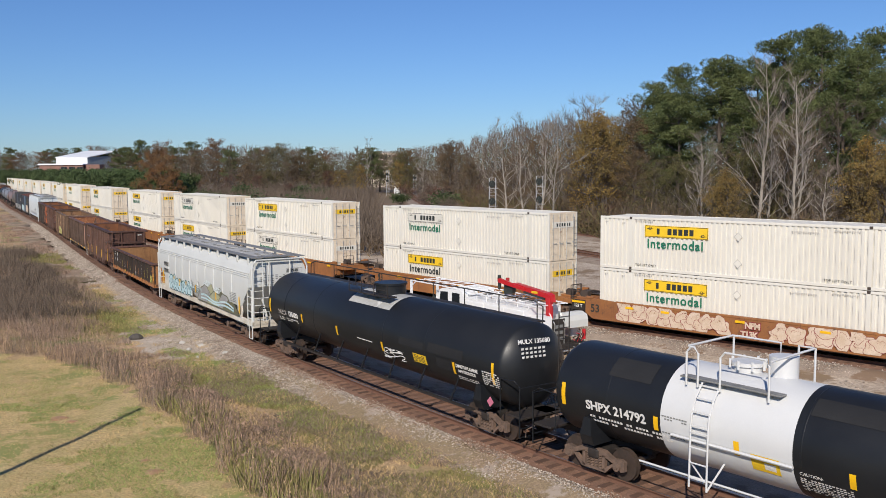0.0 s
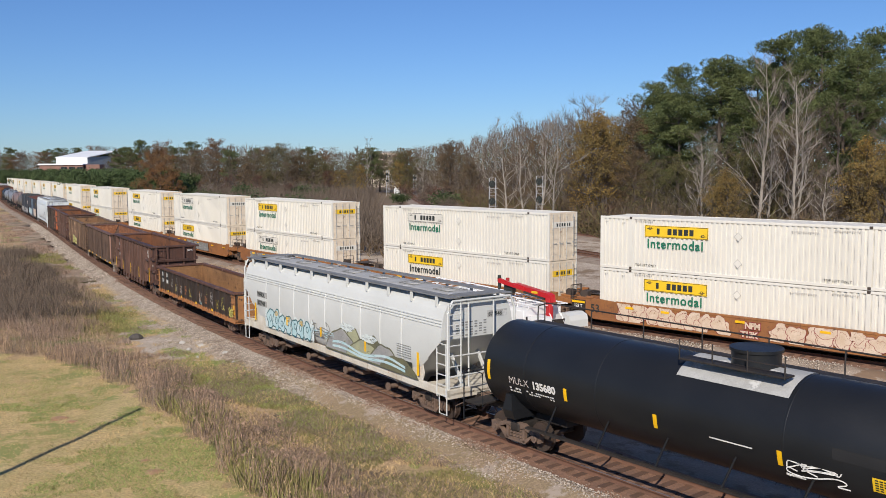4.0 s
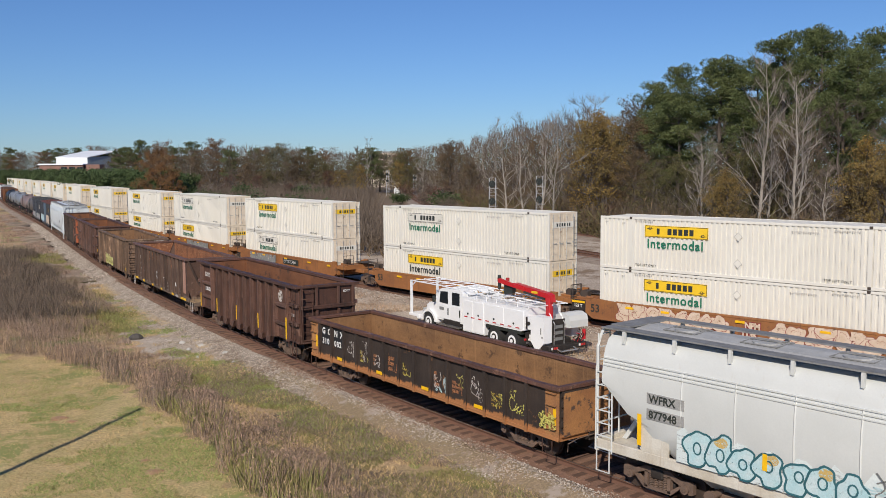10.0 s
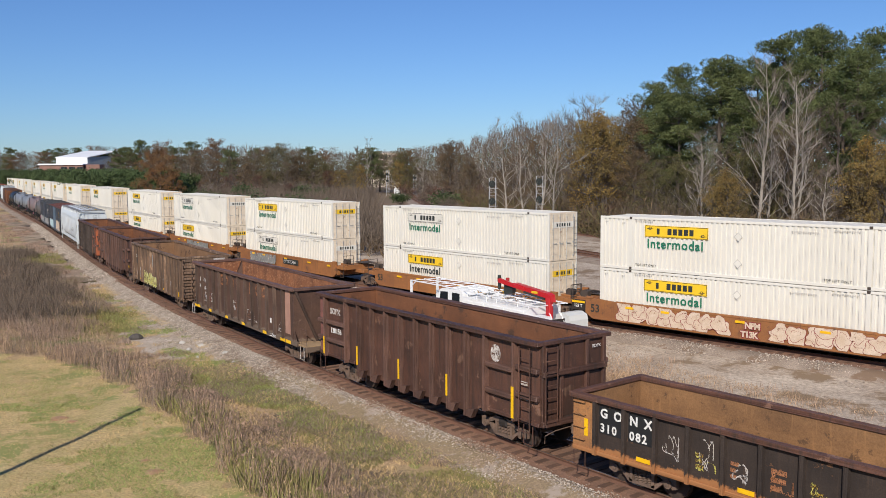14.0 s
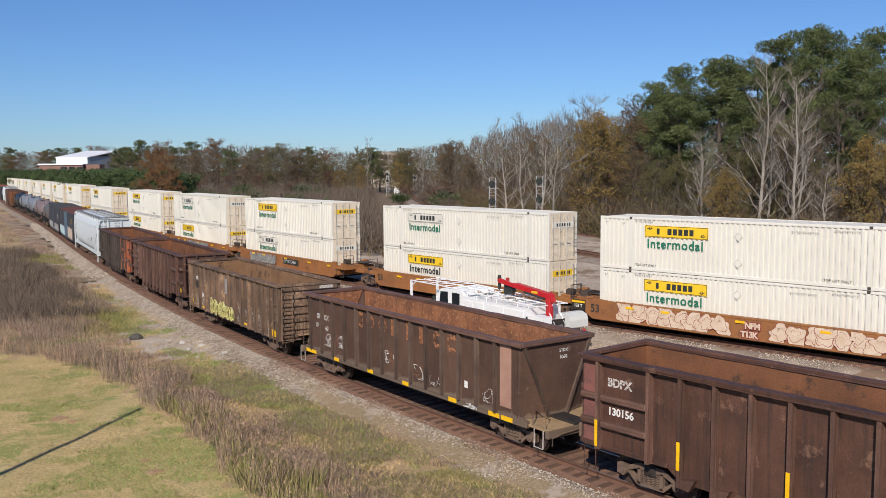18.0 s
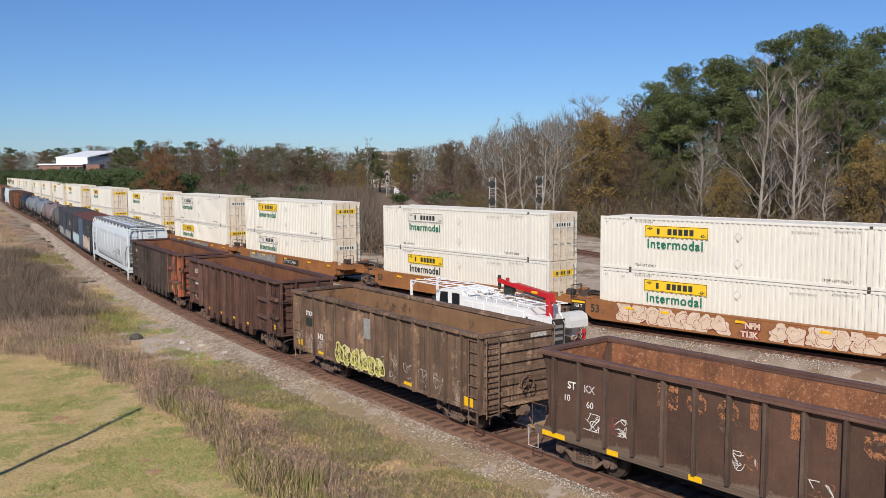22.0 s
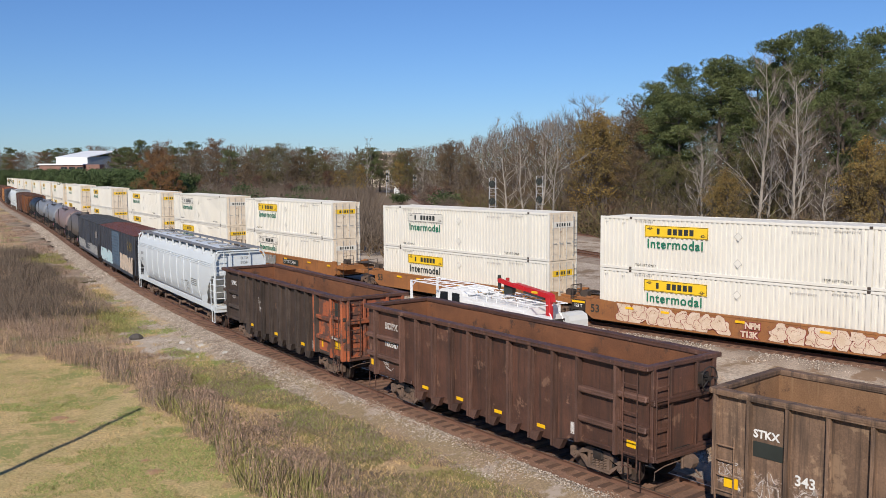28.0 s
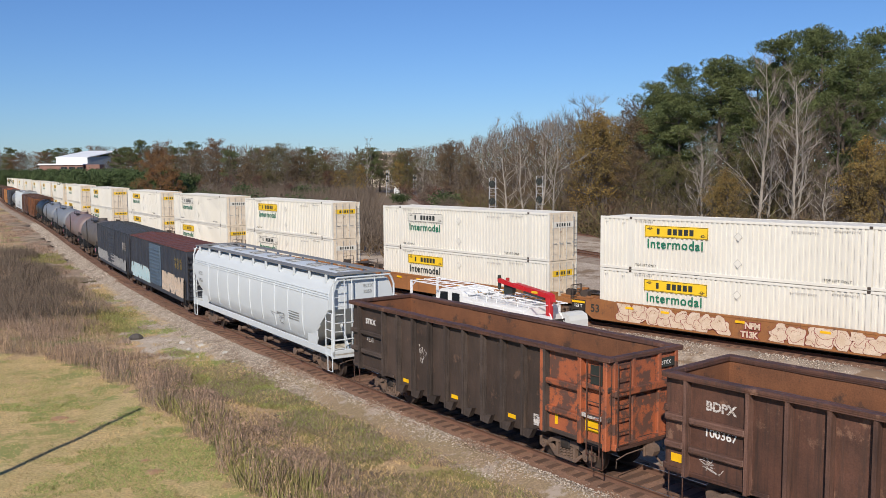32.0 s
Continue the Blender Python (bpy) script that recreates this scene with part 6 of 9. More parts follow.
def tank_under(c, L, material, bogie_in=1.7):
    h = L / 2
    for e in (-1, 1):
        part("stub_sill", Geo().box(*sorted((e * (h + 0.45), e * (h - 3.2))), -0.3, 0.3, 0.78, 1.12, 0.02), "black_gear", c)
        part("saddle", Geo().loft([[(e * (h - bogie_in) - a, -b, z), (e * (h - bogie_in) + a, -b, z), (e * (h - bogie_in) + a, b, z), (e * (h - bogie_in) - a, b, z)] for a, b, z in ((0.22, 1.3, 0.95), (0.22, 1.42, 1.25), (0.12, 1.36, 1.75))]), material, c)
        part("end_platform", Geo().box(*sorted((e * (h + 0.5), e * (h - 0.25))), -1.35, 1.35, 1.06, 1.12, 0.01), "black_gear", c)
        g = Geo()
        for y in (-1.4, 1.4):
            g.tube([(e * (h + 0.45), y, 0.5), (e * (h + 0.45), y, 2.1), (e * (h + 0.2), y, 2.25), (e * (h - 0.5), y, 2.2), (e * (h - 0.5), y, 1.1)], 0.024, 5)
        g.tube([(e * (h + 0.45), -1.4, 2.05), (e * (h + 0.45), 1.4, 2.05)], 0.024, 5)
        for y in (-1.4, 0.95):
            g.tube([(e * (h + 0.45), y, 0.5), (e * (h + 0.45), y + 0.45, 0.5)], 0.024, 5)
            g.tube([(e * (h + 0.45), y, 0.78), (e * (h + 0.45), y + 0.45, 0.78)], 0.02, 5)
        part("end_handrail", g, material, c)
        bogie(c, e * (h - bogie_in))
    part("placard_holder", Geo().prism_y([(h - 1.15, 1.35), (h - 0.98, 1.52), (h - 0.81, 1.35), (h - 0.98, 1.18)], -1.44, -1.42), "pink", c, "pink diamond placard")
    couplers(c, L + 1.0)


def on_shell(x, ang, r, cz, tip=0.0):
    """Pose of lettering that lies against the shell's near side, ang degrees above its middle."""
    a = radians(ang)
    return pose(x, -(r + 0.006) * math.cos(a), cz + (r + 0.006) * math.sin(a), 90 - ang, 0, tip)


def shell_plate(c, x0, x1, a0, a1, r, cz, material, name="reflector_plate"):
    g = Geo()
    k = max(5, int(abs(a1 - a0) / 5))
    angs = [radians(a0 + (a1 - a0) * i / k) for i in range(k + 1)]
    vs = [(x, -(r + 0.008) * math.cos(a), cz + (r + 0.008) * math.sin(a)) for a in angs for x in (x0, x1)]
    g.add(vs, [(2 * i, 2 * i + 1, 2 * i + 3, 2 * i + 2) for i in range(k)])
    return part(name, g, material, c)


def print_lines(c, x, ang, r, cz, rows, cols, material="decal_white", step=4.2, cw=0.13):
    g = Geo()
    rng = random.Random(int(x * 100) + rows)
    for i in range(rows):
        for k in range(cols):
            if rng.random() < 0.85:
                a0, a1 = radians(ang - i * step), radians(ang - i * step - step * 0.55)
                x0 = x + k * cw
                g.add([(xx, -(r + 0.009) * math.cos(a), cz + (r + 0.009) * math.sin(a)) for a in (a0, a1) for xx in (x0, x0 + cw * 0.75)], [(0, 1, 3, 2)])
    tagged(part("small_print", g, material, c), kind="stuff")


def car_mulx():
    L, r, cz = 18.8, 1.42, 2.44
    h = L / 2
    c = thing("tank_car", "long black pressure tank car with side walkways", "tank car", "cars of the moving freight train")
    tank_shell(c, L, r, cz, [(-h, -1.3, "tank_black"), (-1.3, 1.3, "tank_black"), (1.3, h, "tank_black")], True)
    tank_under(c, L, "tank_black")
    top = cz + r
    shell_plate(c, -1.6, 1.6, 44, 136, r, cz, "hopper_roof", "manway_pad")
    for x0, x1, a0, a1 in ((-h + 14.2, -h + 16.3, -2, 12), (-h + 12.3, -h + 13.9, -3, 8)):
        shell_plate(c, x0, x1, a0, a1, r, cz, "tank_matt", "repaint_patch")
    d = part("valve_housing", Geo().cyl("z", (0.1, 0.0), 0.62, top - 0.05, top + 0.42, 24).cyl("z", (0.1, 0), 0.67, top + 0.36, top + 0.44, 24), "tank_black", c, smooth=True)
    g = Geo().box(-1.5, 1.5, -1.05, -0.6, top + 0.0, top + 0.05, 0.01)
    part("platform", g, "black_gear", c)
    g = Geo()
    for x in (-1.5, -0.5, 0.5, 1.5):
        g.tube([(x, -1.05, top), (x, -1.05, top + 0.55)], 0.02, 5)
    g.tube([(-1.5, -1.05, top + 0.3), (1.5, -1.05, top + 0.3)], 0.018, 5)
    part("platform_rail", g, "black_gear", c)
    rail = Geo()
    for k in range(9):
        x = -h + 1.2 + k * (L - 2.4) / 8
        rail.tube([(x, 0.75, top - 0.25), (x, 0.75, top + 0.55)], 0.022, 5)
    rail.tube([(-h + 0.9, 0.72, top - 0.3), (-h + 0.9, 0.75, top + 0.4), (-h + 1.3, 0.75, top + 0.55), (h - 1.3, 0.75, top + 0.55), (h - 0.9, 0.75, top + 0.4), (h - 0.9, 0.72, top - 0.3)], 0.024, 6)
    part("top_handrail", rail, "black_gear", c)
    part("top_walkway", Geo().box(-h + 0.9, h - 0.9, 0.35, 0.85, top - 0.12, top - 0.07), "black_gear", c)
    ladder(c, h + 0.1, 0.55, 1.1, top + 0.4, 0.45, "black_gear", "y", 0.36)
    # low side running board held by raking brackets
    part("running_board", Geo().box(-h + 2.6, h - 1.9, -1.52, -1.36, 0.86, 0.92), "black_gear", c)
    for k in range(7):
        x = -h + 3.4 + k * (L - 6.6) / 6
        part("bracket", Geo().tube([(x, -1.44, 0.9), (x + 0.3, -1.28, 1.75)], 0.035, 5), "tank_black", c)
    lettering("MULX", 0.33, "decal_worn", c, on_shell(-h + 1.75, -12, r, cz), spread=1.0)
    lettering("135680", 0.33, "decal_white", c, on_shell(-h + 2.78, -12, r, cz), bold=0.014)
    print_lines(c, -h + 1.75, -17, r, cz, 2, 4)
    print_lines(c, -h + 2.5, -17, r, cz, 2, 12, step=3.4, cw=0.1)
    for x, a0, a1 in ((-h + 0.75, -14, 12), (-h + 4.1, -17, -1), (-h + 7.35, -20, -4), (-h + 10.95, -24, -8), (-h + 15.68, -24, -6), (h - 0.95, -22, 8)):
        shell_plate(c, x, x + 0.13, a0, a1, r, cz, "reflector")
    shell_plate(c, -h + 13.2, -h + 14.05, -24, -10, r, cz, "yellow", "warning_placard")
    print_lines(c, -h + 13.26, -11.5, r + 0.004, cz, 5, 7, "decal_black", 2.4, 0.1)
    shell_plate(c, -h + 14.7, -h + 15.6, -22, -6, r, cz, "tank_matt", "repaint_patch")
    scribble(c, -h + 11.2, 1.72, 1.6, 0.4, -1.37, 71, "decal_white", 6, 0.014)
    shell_plate(c, -h + 9.1, -h + 10.3, -14, -12.5, r, cz, "decal_white", "stencil_line")
    lettering("DIMETHYLAMINE", 0.16, "decal_white", c, on_shell(-h + 15.88, -12, r, cz), bold=0.006)
    lettering("ANHYDROUS", 0.16, "decal_white", c, on_shell(-h + 15.98, -19, r, cz), bold=0.006)
    print_lines(c, -h + 17.35, -6, r, cz, 7, 9, step=3.0, cw=0.1)
    print_lines(c, -h + 15.9, -25, r, cz, 2, 13, step=3.2, cw=0.09)
    lettering("MULX 135680", 0.2, "decal_white", c, pose(h - 0.17, -0.95, 3.3, 78, 0, 80), bold=0.004)
    g = Geo()
    for i in range(3):
        for k in range(6):
            g.box(h - 0.13 + 0.02 * i + 0.022 * k, h - 0.12 + 0.02 * i + 0.022 * k, -0.85 + k * 0.16, -0.75 + k * 0.16, 3.1 - i * 0.13, 3.17 - i * 0.13)
    tagged(part("small_print", g, "decal_white", c), kind="stuff")
    return c, L + 1.0


def car_shpx():
    L, r, cz = 12.3, 1.36, 2.30
    h = L / 2
    c = thing("tank_car", "black tank car with a white middle band and white ladder", "tank car", "cars of the moving freight train")
    tank_shell(c, L, r, cz, [(-h, -1.9, "tank_black"), (-1.9, 1.85, "tank_white"), (1.85, h, "tank_black")])
    tank_under(c, L, "tank_black")
    top = cz + r
    part("platform", Geo().box(-1.5, 1.35, -1.08, -0.78, top - 0.22, top - 0.18, 0.01), "walkway", c, "grating platform beside the manway")
    shell_plate(c, -h + 2.3, -2.4, 34, 62, r, cz, "tank_matt", "repaint_patch")
    shell_plate(c, 2.1, h - 1.6, 40, 62, r, cz, "tank_matt", "repaint_patch")
    part("manway", Geo().cyl("z", (-0.25, 0.1), 0.36, top - 0.08, top + 0.2, 24).cyl("z", (-0.25, 0.1), 0.42, top + 0.14, top + 0.24, 24), "tank_white", c, smooth=True)
    g = Geo()
    for k in range(8):
        a = 2 * math.pi * k / 8
        g.cyl("z", (-0.25 + 0.46 * math.cos(a), 0.1 + 0.46 * math.sin(a)), 0.035, top + 0.06, top + 0.3, 6)
    tagged(part("manway_bolts", g, "tank_white", c), kind="stuff")
    part("valve_housing", Geo().cyl("z", (0.66, 0.25), 0.36, top - 0.05, top + 0.50, 28), "tank_white", c, smooth=True)
    for x0, x1 in ((-1.3, -0.95), (-0.3, 1.05)):
        g = Geo()
        zr = top + 0.62
        g.tube([(x0, -1.08, top - 0.4), (x0, -1.08, zr - 0.15), (x0 + 0.12, -1.08, zr), (x1 - 0.12, -1.08, zr), (x1, -1.08, zr - 0.15), (x1, -1.08, top - 0.4)], 0.03, 6)
        part("handrail", g, "tank_white", c)
    g = Geo()
    zr = top + 0.64
    g.tube([(-1.3, -1.0, zr - 0.02), (-1.3, 1.0, zr), (-1.1, 1.05, zr), (0.1, 1.05, zr), (0.1, 1.05, top - 0.35)], 0.03, 6)
    g.tube([(1.05, -1.0, zr - 0.05), (1.05, 1.0, zr), (0.95, 1.05, zr), (0.6, 1.05, zr), (0.6, 1.05, top - 0.35)], 0.03, 6)
    g.tube([(-1.3, 1.05, zr), (-1.3, 1.05, top - 0.35)], 0.03, 6)
    g.tube([(1.05, 1.05, zr), (1.05, 1.05, top - 0.35)], 0.03, 6)
    part("handrail", g, "tank_white", c)
    lad = Geo()
    curve = [(-(r + 0.12) * math.cos(radians(a)), cz + (r + 0.12) * math.sin(radians(a))) for a in (48, 30, 12, 0)]
    for x in (-0.86, -0.34):
        lad.tube([(x, y, z) for y, z in curve] + [(x, -(r + 0.14), 0.75)], 0.028, 6)
    for a in (44, 30, 16, 2):
        y, z = -(r + 0.12) * math.cos(radians(a)), cz + (r + 0.12) * math.sin(radians(a))
        lad.tube([(-0.86, y, z), (-0.34, y, z)], 0.022, 5)
    for z in (2.2, 1.8, 1.4, 1.0):
        lad.tube([(-0.86, -(r + 0.14), z), (-0.34, -(r + 0.14), z)], 0.022, 5)
    lad.tube([(-0.86, -(r + .14), 1.45), (-0.6, -1.1, 0.75)], 0.025, 5).tube([(-0.34, -(r + .14), 0.75), (-0.1, -1.1, 1.45)], 0.025, 5)
    part("side_ladder", lad, "tank_white", c, "white side ladder")
    part("heater_pad", Geo().tube([(-1.5, -1.40, 1.95), (1.9, -1.40, 1.95)], 0.04, 6), "tank_white", c)
    g = Geo()
    g.tube([(-2.6, -1.3, 0.95), (5.2, -1.3, 0.95)], 0.03, 6).tube([(-2.6, -1.15, 0.82), (5.2, -1.15, 0.82)], 0.02, 6)
    part("brake_pipe", g, "tank_white", c)
    lettering("SHPX 214792", 0.375, "decal_white", c, on_shell(-h + 1.65, -12, r, cz), bold=0.012)
    print_lines(c, -h + 1.75, -19, r, cz, 2, 26, step=5.5, cw=0.11)
    for x, a0, a1 in ((-h + 0.7, -15, 13), (-2.12, -16, 0), (0.3, -20, -4), (3.2, -22, -6)):
        shell_plate(c, x, x + 0.15, a0, a1, r, cz, "reflector")
    shell_plate(c, 0.75, 1.5, -32, -13, r, cz, "yellow", "warning_placard")
    shell_plate(c, 1.1, 1.4, -28, -20, r + 0.002, cz, "decal_white", "placard_panel")
    lettering("CAUTION:", 0.12, "decal_white", c, on_shell(2.0, -22, r, cz))
    print_lines(c, 2.0, -25, r, cz, 7, 15, step=2.6, cw=0.085)
    print_lines(c, -1.85, 4, r, cz, 2, 9, "decal_grey", 3.0, 0.09)
    print_lines(c, -1.85, -15, r, cz, 2, 13, "decal_grey", 3.0, 0.09)
    return c, L + 1.0


def car_tank(L, shell, label):
    r, cz = 1.42, 2.45
    h = L / 2
    c = thing("tank_car", label, "tank car", "cars of the moving freight train")
    tank_shell(c, L, r, cz, [(-h, h, shell)])
    tank_under(c, L, "tank_black")
    top = cz + r
    part("dome", Geo().cyl("z", (0, 0), 0.45, top - 0.05, top + 0.2, 18), shell, c, smooth=True)
    g = Geo().box(-1.0, 1.0, -0.95, -0.5, top - 0.05, top)
    for x0 in (-1.0, 1.0):
        g.tube([(x0, -0.95, top - 0.1), (x0, -0.95, top + 0.65)], 0.025, 5)
    g.tube([(-1, -0.95, top + 0.65), (1, -0.95, top + 0.65)], 0.025, 5)
    part("platform", g, "black_gear", c)
    ladder(c, -0.25, -1.5, 0.8, top, 0.45, "black_gear")
    return c, L + 1.0


def car_box(L, side, roof_m, label, door=None, colour=0, z1=3.98):
    z0, w = 1.0, 1.50
    h = L / 2
    c = thing("boxcar", label, "boxcar", "cars of the moving freight train")
    part("body", Geo().box(-h, h, -w, w, z0, z1, 0.03), side, c)
    roof = part("roof", Geo().prism_x([(-w - 0.05, z1 - 0.02), (-w - 0.05, z1 + 0.03), (0, z1 + 0.2), (w + 0.05, z1 + 0.03), (w + 0.05, z1 - 0.02)], -h - 0.04, h + 0.04), roof_m, c)
    for k in range(16):
        x = -h + 0.4 + k * (L - 0.8) / 15
        part("roof_seam", Geo().prism_x([(-w - 0.04, z1 + 0.03), (-w - 0.04, z1 + 0.06), (0, z1 + 0.235), (w + 0.04, z1 + 0.06), (w + 0.04, z1 + 0.03), (0, z1 + 0.2)], x - 0.035, x + 0.035), roof_m, roof)
    for sd in (-1, 1):
        for k in range(15):
            x = -h + 0.25 + k * (L - 0.5) / 14
            if abs(x) > 1.6:
                part("side_post", Geo().box(x - 0.05, x + 0.05, *sorted((sd * (w - 0.01), sd * (w + 0.05))), z0 + 0.1, z1 - 0.05), side, c)
        dr = part("door", Geo().box(-1.5, 1.5, *sorted((sd * w, sd * (w + 0.09))), z0 + 0.15, z1 - 0.15, 0.02), door or side, c, "ribbed sliding door")
        for k in range(11):
            z = z0 + 0.35 + k * 0.24
            if z < z1 - 0.25:
                part("door_rib", Geo().box(-1.42, 1.42, *sorted((sd * (w + 0.08), sd * (w + 0.13))), z - 0.05, z + 0.05, 0.02), door or side, dr)
        part("side_sill", Geo().box(-h + 1, h - 1, *sorted((sd * (w - 0.06), sd * (w + 0.04))), z0 - 0.2, z0 + 0.12, 0.02), side, c)
    for e in (-1, 1):
        for k in range(9):
            z = z0 + 0.25 + k * 0.33
            if z < z1 - 0.15:
                part("end_rib", Geo().box(*sorted((e * (h - 0.01), e * (h + 0.07))), -w + 0.06, w - 0.06, z - 0.08, z + 0.08, 0.03), side, c)
        bogie(c, e * (h - 2.0))
    part("centre_sill", Geo().box(-h, h, -0.3, 0.3, 0.75, 1.05, 0.02), "black_gear", c)
    ladder(c, h - 0.55, -w - 0.08, 0.6, 2.2, 0.45, "black_gear")
    ladder(c, h + 0.14, -w + 0.05, 0.9, z1 - 0.3, 0.45, "black_gear", "y")
    couplers(c, L)
    y = -w - 0.055
    if colour == 1:
        for k in range(3):
            part("brand_mark", Geo().box(h - 2.6 + k * 0.62, h - 2.2 + k * 0.62, y - 0.008, y, 2.75, 3.4), "yellow_box", c, "plain yellow brand mark")
        bubble_row(c, -h + 0.4, -1.6, 1.05, 2.1, y, 91, 8, "graffiti_blue", "decal_worn")
        bubble_row(c, 1.8, h - 0.6, 1.05, 2.3, y, 92, 8, "graffiti_pink", "graffiti_smoke")
    elif colour == 2:
        for k in range(3):
            part("brand_mark", Geo().box(h - 2.4 + k * 0.5, h - 2.2 + k * 0.5, y - 0.008, y, 2.6, 3.2), "decal_worn", c, "plain pale brand mark")
        bubble_row(c, -h + 0.6, h - 0.8, 1.05, 1.9, y, 95, 18, "graffiti_smoke", "decal_worn")
    return c, L


# each car with the place of its middle along the track at 16 s
TRAIN = [(car_shpx(), 66.15), (car_mulx(), 49.2), (car_hopper(0, 18.0), 29.7), (car_gonx(), 11.7), (car_tub(0, 13.9), -4.45), (car_sulphur(), -20.9),
         (car_taupe(), -37.8), (car_tub(1, 13.9), -53.55), (car_tub(2, 13.8), -69.25), (car_hopper(1, 18.4), -86.85),
         (car_box(15.8, "box_blue", "roof_red", "dark blue boxcar with red roof and graffiti", "box_door", 1), -105.3),
         (car_box(15.6, "box_blue", "roof_dark", "dark boxcar with pale graffiti along the bottom", None, 2), -121.8),
         (car_tank(12.4, "tank_brown", "olive brown tank car with dome"), -137.2), (car_tank(15.4, "tank_red", "rusty red and grey tank car"), -152.6),
         (car_tank(15.8, "tank_grey", "blue grey tank car with dirty sides"), -169.5), (car_tank(15.8, "tank_grey", "blue grey tank car with dirty sides"), -186.8),
         (car_tank(12.0, "tank_black", "short black tank car with dome"), -202.5),
         (car_box(13.4, "rust_inside", "rust_dark", "brown boxcar with rusty steel sides"), -216.5), (car_box(13.2, "rust_dark", "rust_dark", "dark brown boxcar with rusty sides"), -231.0),
         (car_hopper(1, 16.2), -246.8), (car_tank(11.6, "tank_grey", "blue grey tank car with dirty sides"), -262.0), (car_box(12.0, "box_blue", "roof_dark", "dark blue boxcar with grey roof"), -275.2),
         (car_box(14.6, "gonx_orange", "rust_orange", "orange brown boxcar with rusty sides"), -289.8), (car_box(14.6, "rust_dark", "rust_dark", "dark brown boxcar with rusty sides"), -305.5), (car_box(14.6, "gonx_side", "rust_dark", "black boxcar with rusty brown roof"), -321.0)]


def train_at(t):
    """How far the train has rolled since 16 s."""
    return 3.9085 * (t - 16.0) - 0.010676 * (t - 16.0) ** 2
# ---- plants ----
M["bark"] = mat("grey_brown_bark", (0.115, 0.092, 0.075), (0.07, 0.056, 0.046), 0.95, scale=1.5, fine=9, amount=0.4)
M["bark_pale"] = mat("pale_bark", (0.36, 0.32, 0.27), (0.21, 0.18, 0.15), 0.95, scale=0.8, fine=9, amount=0.4)
M["leaf_brown"] = mat("dead_brown_leaves", (0.135, 0.085, 0.04), (0.095, 0.066, 0.035), 0.85, scale=0.55, amount=0.3, bump=0, island=0.28)
M["twig_pale"] = mat("pale_twigs", (0.20, 0.162, 0.132), (0.135, 0.11, 0.09), 0.95, scale=0.5, amount=0.25, bump=0, island=0.3)
M["twig"] = mat("grey_brown_twigs", (0.145, 0.108, 0.078), (0.095, 0.072, 0.054), 0.95, scale=0.5, amount=0.25, bump=0, island=0.35)
M["needle"] = mat("pine_needles", (0.054, 0.078, 0.022), (0.118, 0.130, 0.040), 0.7, scale=0.35, fine=3, amount=0.3, bump=0, island=0.28)
M["leaf_orange"] = mat("orange_brown_leaves", (0.21, 0.095, 0.028), (0.125, 0.07, 0.028), 0.8, scale=0.55, amount=0.3, bump=0, island=0.28)
M["leaf_yellow"] = mat("ochre_leaves", (0.235, 0.145, 0.034), (0.125, 0.095, 0.032), 0.8, scale=0.55, amount=0.3, bump=0, island=0.28)
M["leaf_olive"] = mat("dull_olive_leaves", (0.085, 0.082, 0.026), (0.12, 0.09, 0.03), 0.8, scale=0.55, amount=0.3, bump=0, island=0.28)
M["leaf_green"] = mat("evergreen_bush_leaves", (0.040, 0.068, 0.018), (0.062, 0.085, 0.024), 0.8, scale=0.55, amount=0.3, bump=0, island=0.28)
M["leaf_red"] = mat("dull_red_leaves", (0.115, 0.045, 0.026), (0.085, 0.045, 0.03), 0.8, scale=0.55, amount=0.3, bump=0, island=0.28)
M["weed"] = mat("dry_weed_stalks", (0.42, 0.28, 0.185), (0.27, 0.18, 0.125), 0.95, scale=0.5, amount=0.3, bump=0, island=0.5)
M["weed_head"] = mat("brown_seed_heads", (0.34, 0.22, 0.155), (0.20, 0.135, 0.10), 0.95, scale=0.5, amount=0.3, bump=0, island=0.55)
M["weed_tan"] = mat("tan_grass_stalks", (0.44, 0.30, 0.18), (0.31, 0.205, 0.115), 0.95, scale=0.5, amount=0.3, bump=0, island=0.45)
M["weed_grey"] = mat("grey_weed_stalks", (0.28, 0.20, 0.145), (0.18, 0.13, 0.098), 0.95, scale=0.5, amount=0.3, bump=0, island=0.5)
M["weed_green"] = mat("olive_weed_leaves", (0.24, 0.21, 0.07), (0.17, 0.165, 0.05), 0.9, scale=0.5, amount=0.3, bump=0, island=0.45)
M["blade_tan"] = mat("tan_grass_blades", (0.54, 0.38, 0.19), (0.40, 0.285, 0.13), 0.9, scale=0.4, amount=0.25, bump=0, island=0.4)
M["blade_green"] = mat("green_grass_blades", (0.23, 0.275, 0.075), (0.29, 0.30, 0.10), 0.9, scale=0.4, amount=0.25, bump=0, island=0.4)


def tri_soup(P, D, W, up=None):
    """Many thin leaves: base points P, tip vectors D, half widths W."""
    n = len(P)
    side = np.cross(D, np.random.default_rng(n).normal(size=(n, 3)))
    side /= np.linalg.norm(side, axis=1, keepdims=True) + 1e-9
    V = np.empty((n, 4, 3))
    V[:, 0], V[:, 1] = P, P + D * 0.5 + side * W[:, None]
    V[:, 2], V[:, 3] = P + D, P + D * 0.5 - side * W[:, None]
    F = np.arange(n * 4).reshape(n, 4)
    return V.reshape(-1, 3), F


